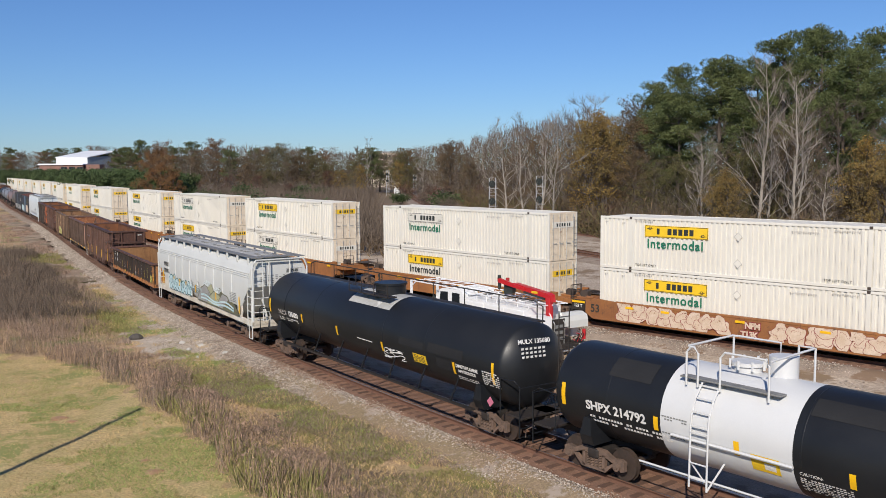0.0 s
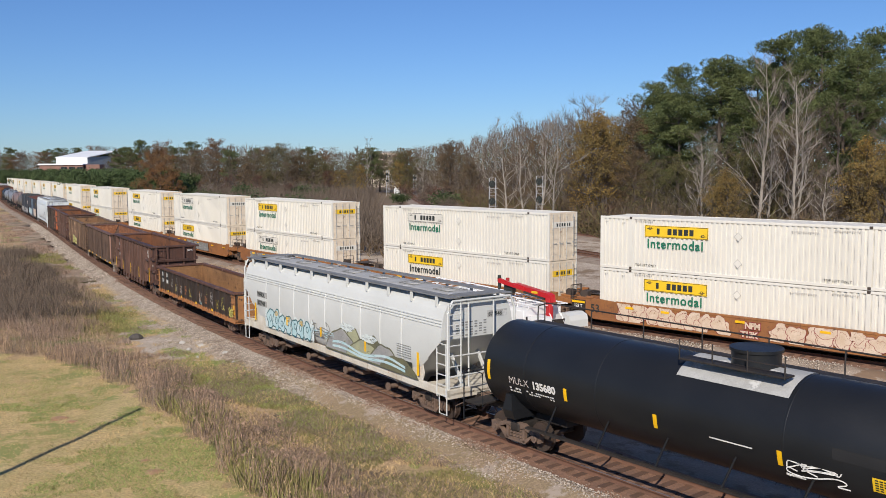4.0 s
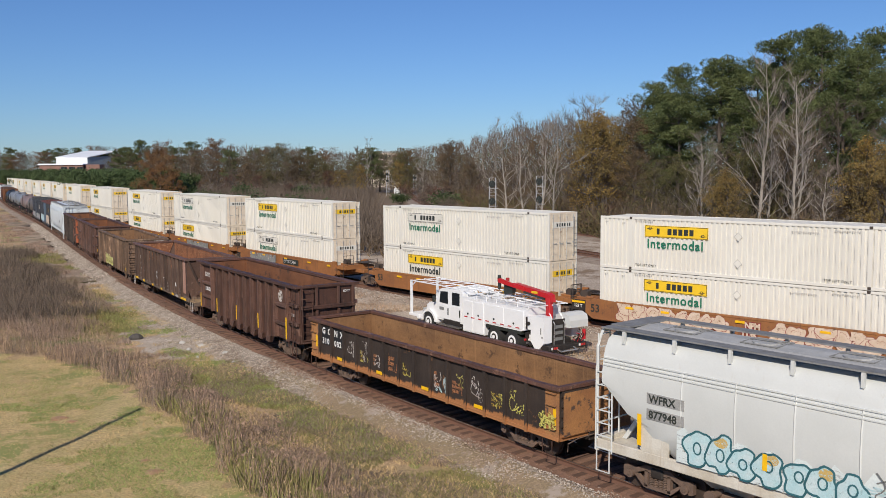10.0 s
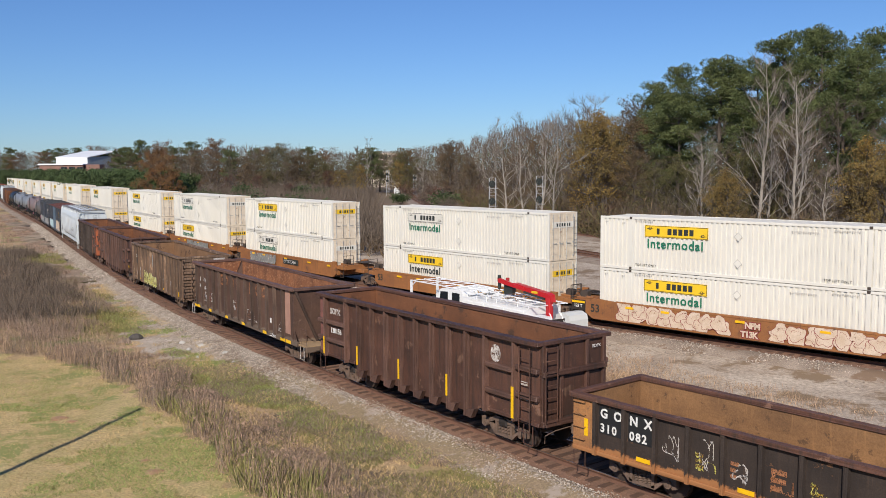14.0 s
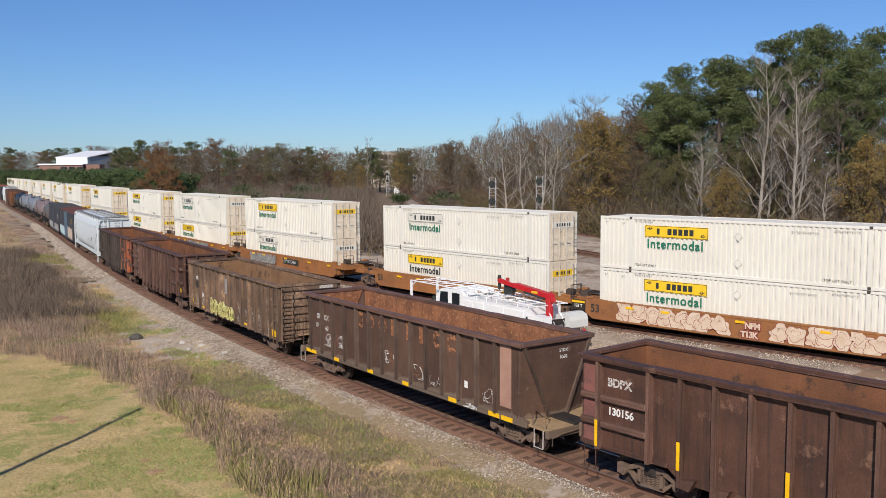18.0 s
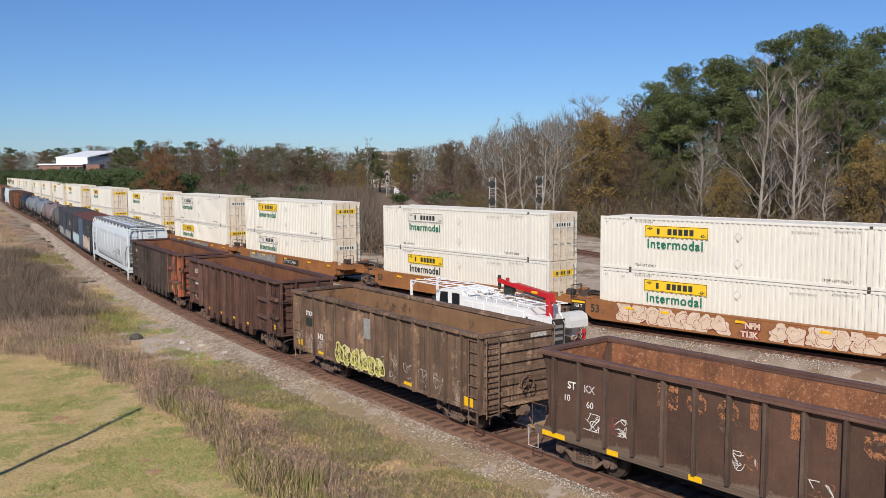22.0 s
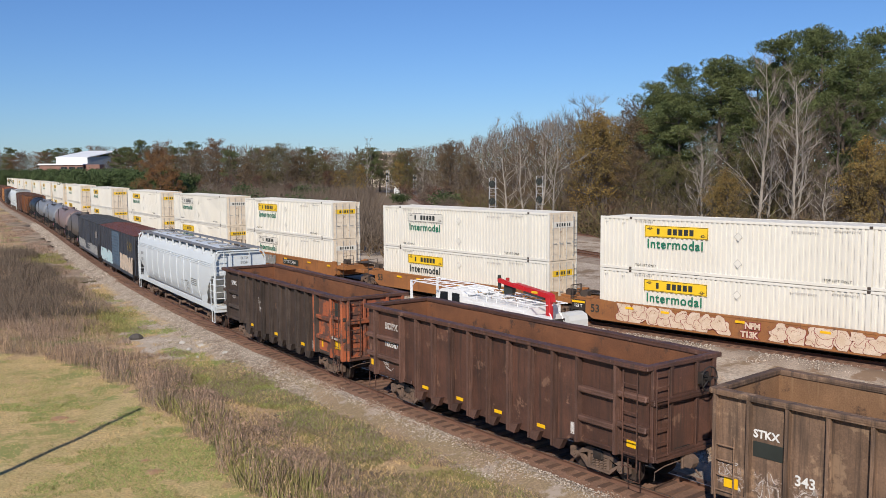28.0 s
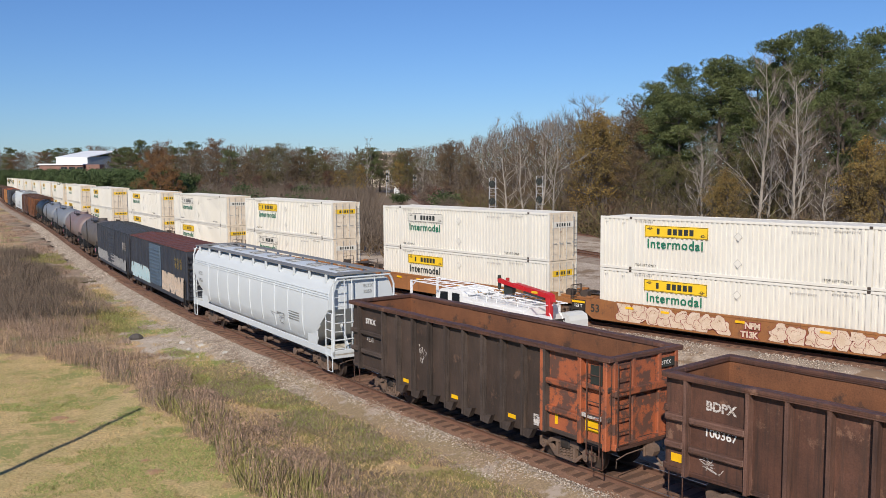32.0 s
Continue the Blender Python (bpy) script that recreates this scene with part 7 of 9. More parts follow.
def limb(g, p, d, length, r, rng, depth, ends, spread=0.7, kids=3, lift=0.15, twist=0.16):
    """A bending limb that forks; the ends of the last forks are noted."""
    n = 4
    pts, rad = [p.copy()], [r]
    for i in range(n):
        d = (d + Vector((rng.uniform(-1, 1), rng.uniform(-1, 1), rng.uniform(-0.4, 1))) * twist).normalized()
        p = p + d * length / n
        pts.append(p.copy())
        rad.append(r * (1 - 0.55 * (i + 1) / n))
    g.tube(pts, rad, 5 if r > 0.08 else 3)
    if depth == 0:
        ends.append((pts[-1], d))
        ends.append((pts[2], d))
        return
    for k in range(kids):
        i = rng.choice((2, 3, 4, 4))
        a = Vector((rng.uniform(-1, 1), rng.uniform(-1, 1), rng.uniform(-0.2, 0.8))).normalized()
        limb(g, pts[i], (d + a * spread + Vector((0, 0, lift))).normalized(), length * rng.uniform(0.55, 0.75), rad[i] * rng.uniform(0.5, 0.7), rng, depth - 1, ends, spread, kids, lift, twist)


def crown_mesh(name, ends, rng, per, radius, size, width, material, flat=0.8):
    C = np.array([list(e[0]) for e in ends])
    g = np.random.default_rng(rng.randrange(10 ** 6))
    P = np.repeat(C, per, axis=0) + g.normal(size=(len(C) * per, 3)) * radius * np.array([1, 1, flat])
    D = g.normal(size=P.shape)
    D = D / np.linalg.norm(D, axis=1, keepdims=True) * (size * g.uniform(0.6, 1.3, len(P)))[:, None]
    V, F = tri_soup(P, D, width * g.uniform(0.7, 1.3, len(P)))
    return big_mesh(name, V, F, material)


PLANTS = {}


def puff_mesh(name, puffs, rng, per, size, width, material, up=0.35):
    """Rounded tufts: leaves that stand outwards from the surface and the inside of many small lumps (place, radius)."""
    g = np.random.default_rng(rng.randrange(10 ** 6))
    C = np.repeat(np.array([list(p[0]) for p in puffs]), per, axis=0)
    R = np.repeat(np.array([p[1] for p in puffs]), per)
    N = g.normal(size=C.shape)
    N /= np.linalg.norm(N, axis=1, keepdims=True)
    P = C + N * (R * g.uniform(0.35, 1.0, len(R)) ** 0.6)[:, None] * np.array([1, 1, 0.72])
    D = N + g.normal(size=N.shape) * 0.55 + np.array([0, 0, up])
    D = D / np.linalg.norm(D, axis=1, keepdims=True) * (size * g.uniform(0.6, 1.3, len(P)))[:, None]
    V, F = tri_soup(P, D, width * g.uniform(0.7, 1.3, len(P)))
    return big_mesh(name, V, F, material)


def make_pine(key, seed):
    rng = random.Random(seed)
    g, puffs = Geo(), []
    g.tube([(0, 0, -0.3), (0.1, 0, 6), (-0.1, 0.15, 12), (0.1, 0.1, 19.3)], [0.28, 0.22, 0.16, 0.04], 7)
    for k in range(34):
        f = k / 33
        z = 6.4 + 12.6 * f ** 0.85
        a = k * 2.4 + rng.uniform(-0.6, 0.6)
        ln = (0.42 + 0.75 * math.sin(math.pi * min(1.0, 0.18 + 0.80 * f))) * rng.uniform(1.3, 3.9)
        p = Vector((0.0, 0.1, z))
        d = Vector((math.cos(a), math.sin(a), rng.uniform(-0.05, 0.55))).normalized()
        q = p + d * ln * 0.6
        e = q + (d + Vector((0, 0, 0.5))) * ln * 0.4
        g.tube([p, q, e], [0.06, 0.04, 0.015], 4)
        for j in ((0.55, 0.8, 1.0) if ln > 1.8 else (0.7, 1.0)):
            c = p.lerp(e, j)
            for _ in range(2):
                puffs.append((c + Vector((rng.uniform(-.5, .5), rng.uniform(-.5, .5), rng.uniform(-.25, .5))), rng.uniform(0.38, 0.78)))
    puffs += [(Vector((rng.uniform(-.5, .5), rng.uniform(-.5, .5), z)), 0.5) for z in (18.2, 18.9, 19.5, 20.0)]
    PLANTS[key] = [("trunk", g.mesh("trunk"), "bark"), ("crown", puff_mesh("crown", puffs, rng, 130, 0.30, 0.034, "needle", 0.5), "needle")]


def make_leafy(key, seed, material, H=11.0, per=16, bark="bark", kids=4, depth=3):
    """An upright tree whose leaves hang in many small bunches along the outer limbs."""
    rng = random.Random(seed)
    g, puffs = Geo(), []
    pts = [Vector((0, 0, -0.2))]
    for k in range(6):
        pts.append(pts[-1] + Vector((rng.uniform(-.25, .25), rng.uniform(-.25, .25), H * 0.155)))
    g.tube(pts, [0.19, 0.16, 0.13, 0.10, 0.07, 0.045, 0.02], 6)
    for k in range(30):
        f = 0.16 + 0.84 * k / 29
        i = min(5, int(f * 6))
        p = pts[i].lerp(pts[i + 1], f * 6 - i)
        a = k * 2.4 + rng.uniform(-0.7, 0.7)
        ln = H * (0.10 + 0.20 * math.sin(math.pi * min(1, 0.22 + 0.72 * f))) * rng.uniform(0.6, 1.25)
        d = Vector((math.cos(a), math.sin(a), rng.uniform(0.25, 1.0))).normalized()
        q, e = p + d * ln * 0.55, p + d * ln + Vector((0, 0, ln * 0.15))
        g.tube([p, q, e], [0.045, 0.03, 0.01], 4)
        for _ in range(7):
            c = p.lerp(e, rng.uniform(0.3, 1.05)) + Vector((rng.gauss(0, 1), rng.gauss(0, 1), rng.gauss(0, 0.8))) * ln * 0.17
            g.tube([p.lerp(e, 0.4), c], [0.014, 0.006], 3)
            puffs.append((c, rng.uniform(0.22, 0.5)))
    PLANTS[key] = [("trunk", g.mesh("trunk"), bark), ("crown", puff_mesh("crown", puffs, rng, int(per * 4.2), 0.125, 0.038, material, 0.0), material)]


def make_bare(key, seed, H=13.0, bark="bark_pale", kids=3, spread=0.55, twig="twig_pale"):
    """A leafless tree: rising limbs, side shoots and a haze of fine twigs."""
    rng = random.Random(seed)
    g, P, D = Geo(), [], []
    lead = [Vector((0, 0, -0.2))]
    for k in range(8):
        lead.append(lead[-1] + Vector((rng.uniform(-.22, .22), rng.uniform(-.22, .22), H * 0.122)))
    g.tube(lead, [0.15 * (1 - 0.115 * k) for k in range(9)], 6)
    for k in range(24):
        f = 0.2 + 0.78 * k / 23
        i = min(7, int(f * 8))
        p = lead[i].lerp(lead[i + 1], f * 8 - i)
        a = k * 2.4 + rng.uniform(-0.8, 0.8)
        ln = H * (0.46 - 0.36 * f) * rng.uniform(0.35, 1.15)
        out = Vector((math.cos(a), math.sin(a), 0))
        d = (out * rng.uniform(0.6, 0.85 + spread) + Vector((0, 0, 1))).normalized()
        run = [p]
        for j in range(5):
            d = (d + Vector((rng.uniform(-1, 1), rng.uniform(-1, 1), rng.uniform(-0.5, 0.8))) * 0.26).normalized()
            run.append(run[-1] + d * ln / 5)
        r0 = 0.052 * (1.15 - f)
        g.tube(run, [r0 * (1 - 0.17 * j) for j in range(6)], 4)
        for j in range(4 + kids):
            m = rng.uniform(0.25, 1.0) * 4.99
            b = run[int(m)].lerp(run[int(m) + 1], m - int(m))
            dd = (d + Vector((rng.uniform(-1, 1), rng.uniform(-1, 1), rng.uniform(-0.3, 0.8))) * 0.8).normalized()
            l2 = ln * rng.uniform(0.2, 0.42)
            c = b + dd * l2 * 0.5 + Vector((0, 0, l2 * 0.05))
            e = c + (dd + Vector((rng.uniform(-.3, .3), rng.uniform(-.3, .3), 0.35))).normalized() * l2 * 0.5
            g.tube([b, c, e], [0.020, 0.013, 0.007], 3)
            for _ in range(6):
                q = b.lerp(e, rng.uniform(0.15, 1.0))
                t = (dd + Vector((rng.uniform(-1, 1), rng.uniform(-1, 1), rng.uniform(-0.2, 1.0)))).normalized()
                P.append(list(q))
                D.append(list(t * rng.uniform(0.35, 1.0)))
    V, F = tri_soup(np.array(P), np.array(D), np.full(len(P), 0.009))
    PLANTS[key] = [("trunk", g.mesh("trunk"), bark), ("crown", big_mesh("crown", V, F, twig), twig)]


def make_bush(key, seed, material, n=900, h=2.2, width=0.05, size=0.3):
    rng = random.Random(seed)
    g, ends = Geo(), []
    for k in range(7):
        a = rng.uniform(0, 6.28)
        limb(g, Vector((rng.uniform(-.3, .3), rng.uniform(-.3, .3), -0.1)), Vector((math.cos(a) * 0.5, math.sin(a) * 0.5, 1)).normalized(), h * 0.5, 0.03, rng, 2, ends, 0.8, 3, 0.2)
    PLANTS[key] = [("trunk", g.mesh("stems"), "bark"), ("crown", crown_mesh("crown", ends, rng, max(2, n // len(ends)), 0.28, size, width, material), material)]


for k in range(3):
    make_pine(("pine", k), 100 + k)
    make_bare(("bare", k), 200 + k)
    make_bare(("grey_bare", k), 230 + k, 11.0, "bark", 4, 0.75, "twig")
make_leafy(("orange", 0), 301, "leaf_orange")
make_leafy(("orange", 1), 302, "leaf_orange", 10.0, 9)
make_leafy(("yellow", 0), 311, "leaf_yellow")
make_leafy(("yellow", 1), 312, "leaf_yellow", 8.0, 12)
make_leafy(("olive", 0), 321, "leaf_olive", 10.0, 10)
make_leafy(("olive", 1), 322, "leaf_olive", 10.0, 14)
make_leafy(("brown", 0), 341, "leaf_brown", 10.0, 10)
make_leafy(("brown", 1), 342, "leaf_brown", 9.0, 7)
make_leafy(("red", 0), 331, "leaf_red", 9.0, 8)
make_bush(("bush", 0), 401, "leaf_green", 1500)
make_bush(("bush", 1), 402, "leaf_green", 1100)
make_bush(("hedge", 0), 421, "leaf_green", 9000, 8.0, 0.075, 0.34)
make_bush(("hedge", 1), 422, "leaf_green", 8000, 8.0, 0.075, 0.34)
make_bush(("brush", 0), 411, "twig", 1100, 2.6, 0.012, 0.9)
make_bush(("brush", 1), 412, "twig", 900, 2.2, 0.012, 0.8)
make_bush(("brush", 2), 413, "leaf_red", 420, 2.4, 0.03, 0.25)
LABELS = {"pine": "tall green pine tree at the edge of the wood", "bare": "leafless pale-barked tree with fine twigs", "grey_bare": "leafless grey-brown tree with spreading limbs",
          "orange": "autumn tree with orange-brown leaves", "yellow": "autumn tree with ochre yellow leaves", "olive": "thin tree with dull olive leaves", "brown": "autumn tree with dead brown leaves", "red": "small tree with dull red-brown leaves",
          "hedge": "tall green evergreen thicket behind the parked train", "bush": "dense green evergreen bush behind the trains", "brush": "tangle of leafless brown brush"}
TALL = {}
for k, pieces in PLANTS.items():
    co = np.empty(len(pieces[1][1].vertices) * 3, dtype=np.float32)
    pieces[1][1].vertices.foreach_get("co", co)
    TALL[k] = float(np.percentile(co[2::3], 99.5))
plant_rng = random.Random(77)


def plant(kind, bearing, dist, height, wide=1.0):
    """A plant at a bearing in degrees right of the way that the camera looks, dist metres out."""
    n = len([1 for k in PLANTS if k[0] == kind])
    key = (kind, plant_rng.randrange(n))
    x, y = dist * math.tan(radians(bearing)), dist
    ob = thing("bush" if kind in ("bush", "brush", "hedge") else "tree", LABELS[kind], "bush" if kind in ("bush", "brush", "hedge") else "tree", LABELS[kind].split()[-1] + " plants")
    f = height / TALL[key]
    ob.matrix_basis = Matrix.Translation((x, y, -0.5)) @ Matrix.Rotation(plant_rng.uniform(0, 6.28), 4, "Z") @ Matrix.Diagonal((f * wide, f * wide, f, 1))
    for nm, me, m in PLANTS[key]:
        part(nm, me, m, ob)
    return ob


def bearing_of(u):
    return math.degrees(math.atan((u - 784) / 1577.0))


# outline of the wood: bearing in degrees, its height in degrees above the horizon, and its distance in metres
EDGE = np.array([(-27, 1.3, 470), (-23.5, 1.45, 460), (-20.6, 1.5, 400), (-17.1, 1.72, 330), (-13.7, 1.75, 320), (-9.5, 1.75, 320), (-7.4, 1.3, 330), (-5.2, 1.35, 330), (-3.0, 1.35, 320),
                 (-0.9, 1.75, 300), (1.7, 2.1, 230), (4.2, 3.2, 185), (7.8, 3.95, 150), (9.6, 4.15, 140), (12.3, 4.5, 126), (13.4, 5.2, 122), (14.8, 5.85, 120), (18.1, 7.0, 114), (21.3, 8.5, 110), (24.4, 8.6, 106), (26.5, 9.1, 104), (31, 9.5, 100)])


def edge(b):
    return float(np.interp(b, EDGE[:, 0], EDGE[:, 1])), float(np.interp(b, EDGE[:, 0], EDGE[:, 2]))


def woods():
    R = plant_rng
    b = -27.5
    while b < 30:
        up, dist = edge(b)
        width = 60 if dist > 250 else 40
        step = math.degrees((3.9 if dist < 150 else 5.4) / dist)
        # back row makes the skyline, front rows fill it downwards
        if b > 12.6:
            rows = [("pine", R.uniform(0.95, 1.02), 12), ("pine", R.uniform(0.84, 0.97), 5), (R.choice(("pine", "grey_bare", "olive", "grey_bare")), R.uniform(0.5, 0.72), -2), (R.choice(("olive", "grey_bare", "olive", "brown", "grey_bare")), R.uniform(0.34, 0.54), -8), (R.choice(("olive", "yellow", "brown", "grey_bare", "olive")), R.uniform(0.2, 0.34), -13)]
        elif b > 1.5:
            rows = [(R.choice(("grey_bare", "bare", "brown", "pine" if b < 4 else "grey_bare")), 1.0, 10), (R.choice(("grey_bare", "olive", "brown", "orange" if b < 3 else "grey_bare")), R.uniform(0.7, 0.9), 3), (R.choice(("olive", "grey_bare", "brown", "brown")), R.uniform(0.4, 0.65), -6), (R.choice(("brown", "olive", "red", "brown")), R.uniform(0.2, 0.35), -12)]
        else:
            rows = [(R.choice(("pine", "grey_bare", "brown", "orange", "bare", "grey_bare", "pine")), R.uniform(0.86, 1.04), 25), (R.choice(("grey_bare", "olive", "bare", "brown", "pine", "brown")), R.uniform(0.7, 0.95), 5), (R.choice(("grey_bare", "brown", "olive", "grey_bare")), R.uniform(0.5, 0.75), -25), (R.choice(("grey_bare", "brush", "brush", "yellow" if -6 < b < -1 else "red")), R.uniform(0.35, 0.6), -60), (R.choice(("brush", "brush", "red", "bush")), R.uniform(0.2, 0.35), -95)]
        if b < -20.2:
            rows = [(R.choice(("pine", "orange", "grey_bare", "brown", "pine")), R.uniform(0.85, 1.0), 100), (R.choice(("grey_bare", "orange", "bare", "pine")), R.uniform(0.7, 0.95), 85)]
        for kind, f, off in rows:
            d = dist + off + R.uniform(-4, 4)
            top = 8.9 + d * math.tan(radians(up)) + 0.5
            hgt = max(2.5, top * f * R.uniform(0.93, 1.05))
            bb = b + R.uniform(-0.5, 0.5) * step
            if kind in ("bush", "brush"):
                hgt = min(hgt, 5.5)
            # keep the branch lines clear
            if -8.6 < bb < 0.4 and d < 320 and off < -20 and abs(bb + 3.9 - (d - 250) * 0.012) < 1.0:
                continue
            plant(kind, bb, d, hgt, R.uniform(1.15, 1.6) if dist > 200 else R.uniform(1.0, 1.3))
        b += step


woods()


def wood_mass(name, label, material, count, seed, share, hgt, size, thick):
    """The crowns deeper in the wood, seen only as a mass behind the edge."""
    g = np.random.default_rng(seed)
    B = g.uniform(-29, 31, count * 2)
    B = B[[share(b) > g.uniform() for b in B]][:count]
    n = len(B)
    up, dist = np.interp(B, EDGE[:, 0], EDGE[:, 1]), np.interp(B, EDGE[:, 0], EDGE[:, 2])
    d = np.where(B < -20.2, dist + 70, dist) + g.uniform(14, 40, n)
    top = 9.4 + d * np.tan(np.radians(up))
    wob = np.array([0.88 + 0.13 * noise.noise((b * 1.3 * dd / 150, 0.0, seed)) for b, dd in zip(B, d)])
    z = top * hgt * wob * g.uniform(0.0, 1.0, n) ** 0.8
    P = np.stack([d * np.tan(np.radians(B)), d, z], 1)
    D = g.normal(size=(n, 3)) * (np.array([1, 1, 1]) if thick > 0.2 else np.array([0.28, 0.28, 1.0]))
    D[:, 2] = D[:, 2] if thick > 0.2 else np.abs(D[:, 2]) + 0.4
    D = D / np.linalg.norm(D, axis=1, keepdims=True) * (size * g.uniform(0.6, 1.4, n) * np.clip(dist / 150, 0.7, 1.15))[:, None]
    V, F = tri_soup(P, D, np.linalg.norm(D, axis=1) * thick)
    tagged(new(name, big_mesh(name, V, F, material)), label, "wood", kind="stuff")


wood_mass("pine_wood", "dark green pine wood behind the edge", "needle", 90000, 5, lambda b: 0.95 if b > 13 else 0.2, 0.80, 0.30, 0.3)
wood_mass("bare_wood", "leafless brown wood behind the edge", "twig", 90000, 6, lambda b: 0.25 if b > 13 else 0.95, 0.88, 1.9, 0.016)
wood_mass("brown_wood", "autumn brown wood behind the edge", "leaf_olive", 70000, 7, lambda b: 0.3 if b > 13 else 0.8, 0.74, 0.26, 0.3)
# single trees that stand out from the wood
plant("orange", bearing_of(285), 142, 13.6, 1.0)
plant("orange", bearing_of(270), 146, 12.4, 0.9)
plant("orange", bearing_of(302), 140, 9.6, 0.9)
plant("yellow", bearing_of(1050), 128, 17.0, 1.0)
plant("yellow", bearing_of(1075), 133, 16.0, 0.9)
plant("yellow", bearing_of(640), 300, 10.5, 0.9)
plant("yellow", bearing_of(710), 300, 11.5, 1.0)
plant("bare", bearing_of(652), 310, 20.0, 0.8)
for u, d, hgt, w in ((1338, 96, 21.5, 0.95), (1398, 92, 20.0, 1.05), (1412, 95, 17.5, 0.95), (1368, 98, 14.0, 1.2), (1245, 100, 13.5, 1.1), (1228, 104, 12.0, 1.2), (1462, 90, 9.5, 1.6), (960, 118, 15.5, 1.1), (975, 124, 17.0, 0.95), (925, 130, 15.0, 1.1), (895, 134, 14.0, 1.2)):
    plant("bare", bearing_of(u), d, hgt, w)
for u, d, hgt in ((1540, 88, 12.0), (1560, 86, 10.5), (1292, 94, 9.0), (1270, 96, 8.0), (1510, 92, 7.0)):
    plant("yellow", bearing_of(u), d, hgt, 1.0)


def fringe():
    """Brush and evergreen bushes close behind the parked train."""
    R = plant_rng
    for k in range(150):
        s = -42 - 230 * (k / 150) ** 1.1
        x, y, h = on(SIDING, s)
        o = 13 + R.uniform(0, 14) + (k / 150) * 10
        px, py = x - o * math.sin(h) + R.uniform(-1, 1), y + o * math.cos(h)
        b = math.degrees(math.atan2(px, py))
        if -4.8 < b < 0.3 and py > 90:
            continue
        green = s < -100 and R.random() < 0.75
        plant("bush" if green else R.choice(("brush", "brush", "grey_bare", "brush")), b, py, (R.uniform(3.0, 5.0) if green else R.uniform(3.2, 5.6)), 1.5 if green else 1.2)


fringe()
for k in range(130):
    hb = -26.6 + 9.4 * (k + plant_rng.random()) / 130
    bears = np.degrees(np.arctan2(SIDING[1], SIDING[2]))
    hd = float(np.interp(hb, bears[:1600], SIDING[2][:1600])) + plant_rng.uniform(34, 70)
    plant("hedge", hb, hd, plant_rng.uniform(7.6, 9.4), plant_rng.uniform(0.9, 1.3))


def undergrowth(name, label, material, count, seed, hgt, wid, lean):
    """Tangled brush that fills the strip between the parked train and the wood."""
    g = np.random.default_rng(seed)
    S, O = g.uniform(-235, -44, count), g.uniform(13, 84, count)
    x, y, h = (np.interp(S, SIDING[0], SIDING[k]) for k in (1, 2, 3))
    X, Y = x - O * np.sin(h), y + O * np.cos(h)
    B = np.degrees(np.arctan2(X, Y))
    clump = np.array([noise.noise((a * 0.09, b * 0.09, seed)) for a, b in zip(X, Y)])
    ok = (clump > -0.3) & ((B < -4.3) | (O < 22)) & (B < -1.2)
    X, Y = X[ok], Y[ok]
    n = len(X)
    H = g.uniform(*hgt, n) * (0.8 + 0.5 * clump[ok])
    D = np.stack([g.normal(size=n) * lean * H, g.normal(size=n) * lean * H, H], 1)
    V, F = tri_soup(np.stack([X, Y, np.full(n, -0.5) + g.uniform(0, 1.0, n) * H * 0.6], 1), D, g.uniform(*wid, n))
    tagged(new(name, big_mesh(name, V, F, material)), label, "brush", kind="stuff")


undergrowth("brown_undergrowth", "tangle of leafless brown brush behind the parked train", "twig", 130000, 3, (1.0, 4.2), (0.012, 0.035), 0.32)
undergrowth("red_brown_undergrowth", "dead red-brown leaves in the brush", "leaf_brown", 40000, 4, (0.3, 1.6), (0.04, 0.11), 0.8)


def thicket(name, label, material, count, seed, hgt, wid, lean, b_rng):
    """Dense dead brush along the foot of the wood."""
    g = np.random.default_rng(seed)
    B = g.uniform(*b_rng, count)
    d = np.interp(B, EDGE[:, 0], EDGE[:, 2]) + g.uniform(-24, 8, count)
    X, Y = d * np.tan(np.radians(B)), d
    clump = np.array([noise.noise((a * 0.16, b * 0.16, seed)) for a, b in zip(X, Y)])
    ok = clump > -0.35
    X, Y, clump = X[ok], Y[ok], clump[ok]
    n = len(X)
    top = g.uniform(*hgt, n) * (0.85 + 0.7 * clump)
    D = g.normal(size=(n, 3)) * lean + np.array([0, 0, 1.0])
    D = D / np.linalg.norm(D, axis=1, keepdims=True) * g.uniform(0.5, 1.0, n)[:, None] * np.minimum(top, 1.6)[:, None]
    V, F = tri_soup(np.stack([X, Y, -0.5 + g.uniform(0, 1, n) * top], 1), D, g.uniform(*wid, n))
    tagged(new(name, big_mesh(name, V, F, material)), label, "brush", kind="stuff")


thicket("wood_edge_brush", "leafless brown brush along the foot of the wood", "twig", 60000, 61, (1.2, 5.5), (0.008, 0.022), 0.45, (0.6, 31))
thicket("wood_edge_leaves", "dead brown leaves in the brush along the wood", "leaf_brown", 60000, 62, (0.8, 4.5), (0.03, 0.07), 1.5, (0.6, 31))
thicket("wood_edge_green", "dull green leaves in the brush along the wood", "leaf_olive", 50000, 63, (0.6, 3.8), (0.03, 0.08), 1.5, (0.6, 31))
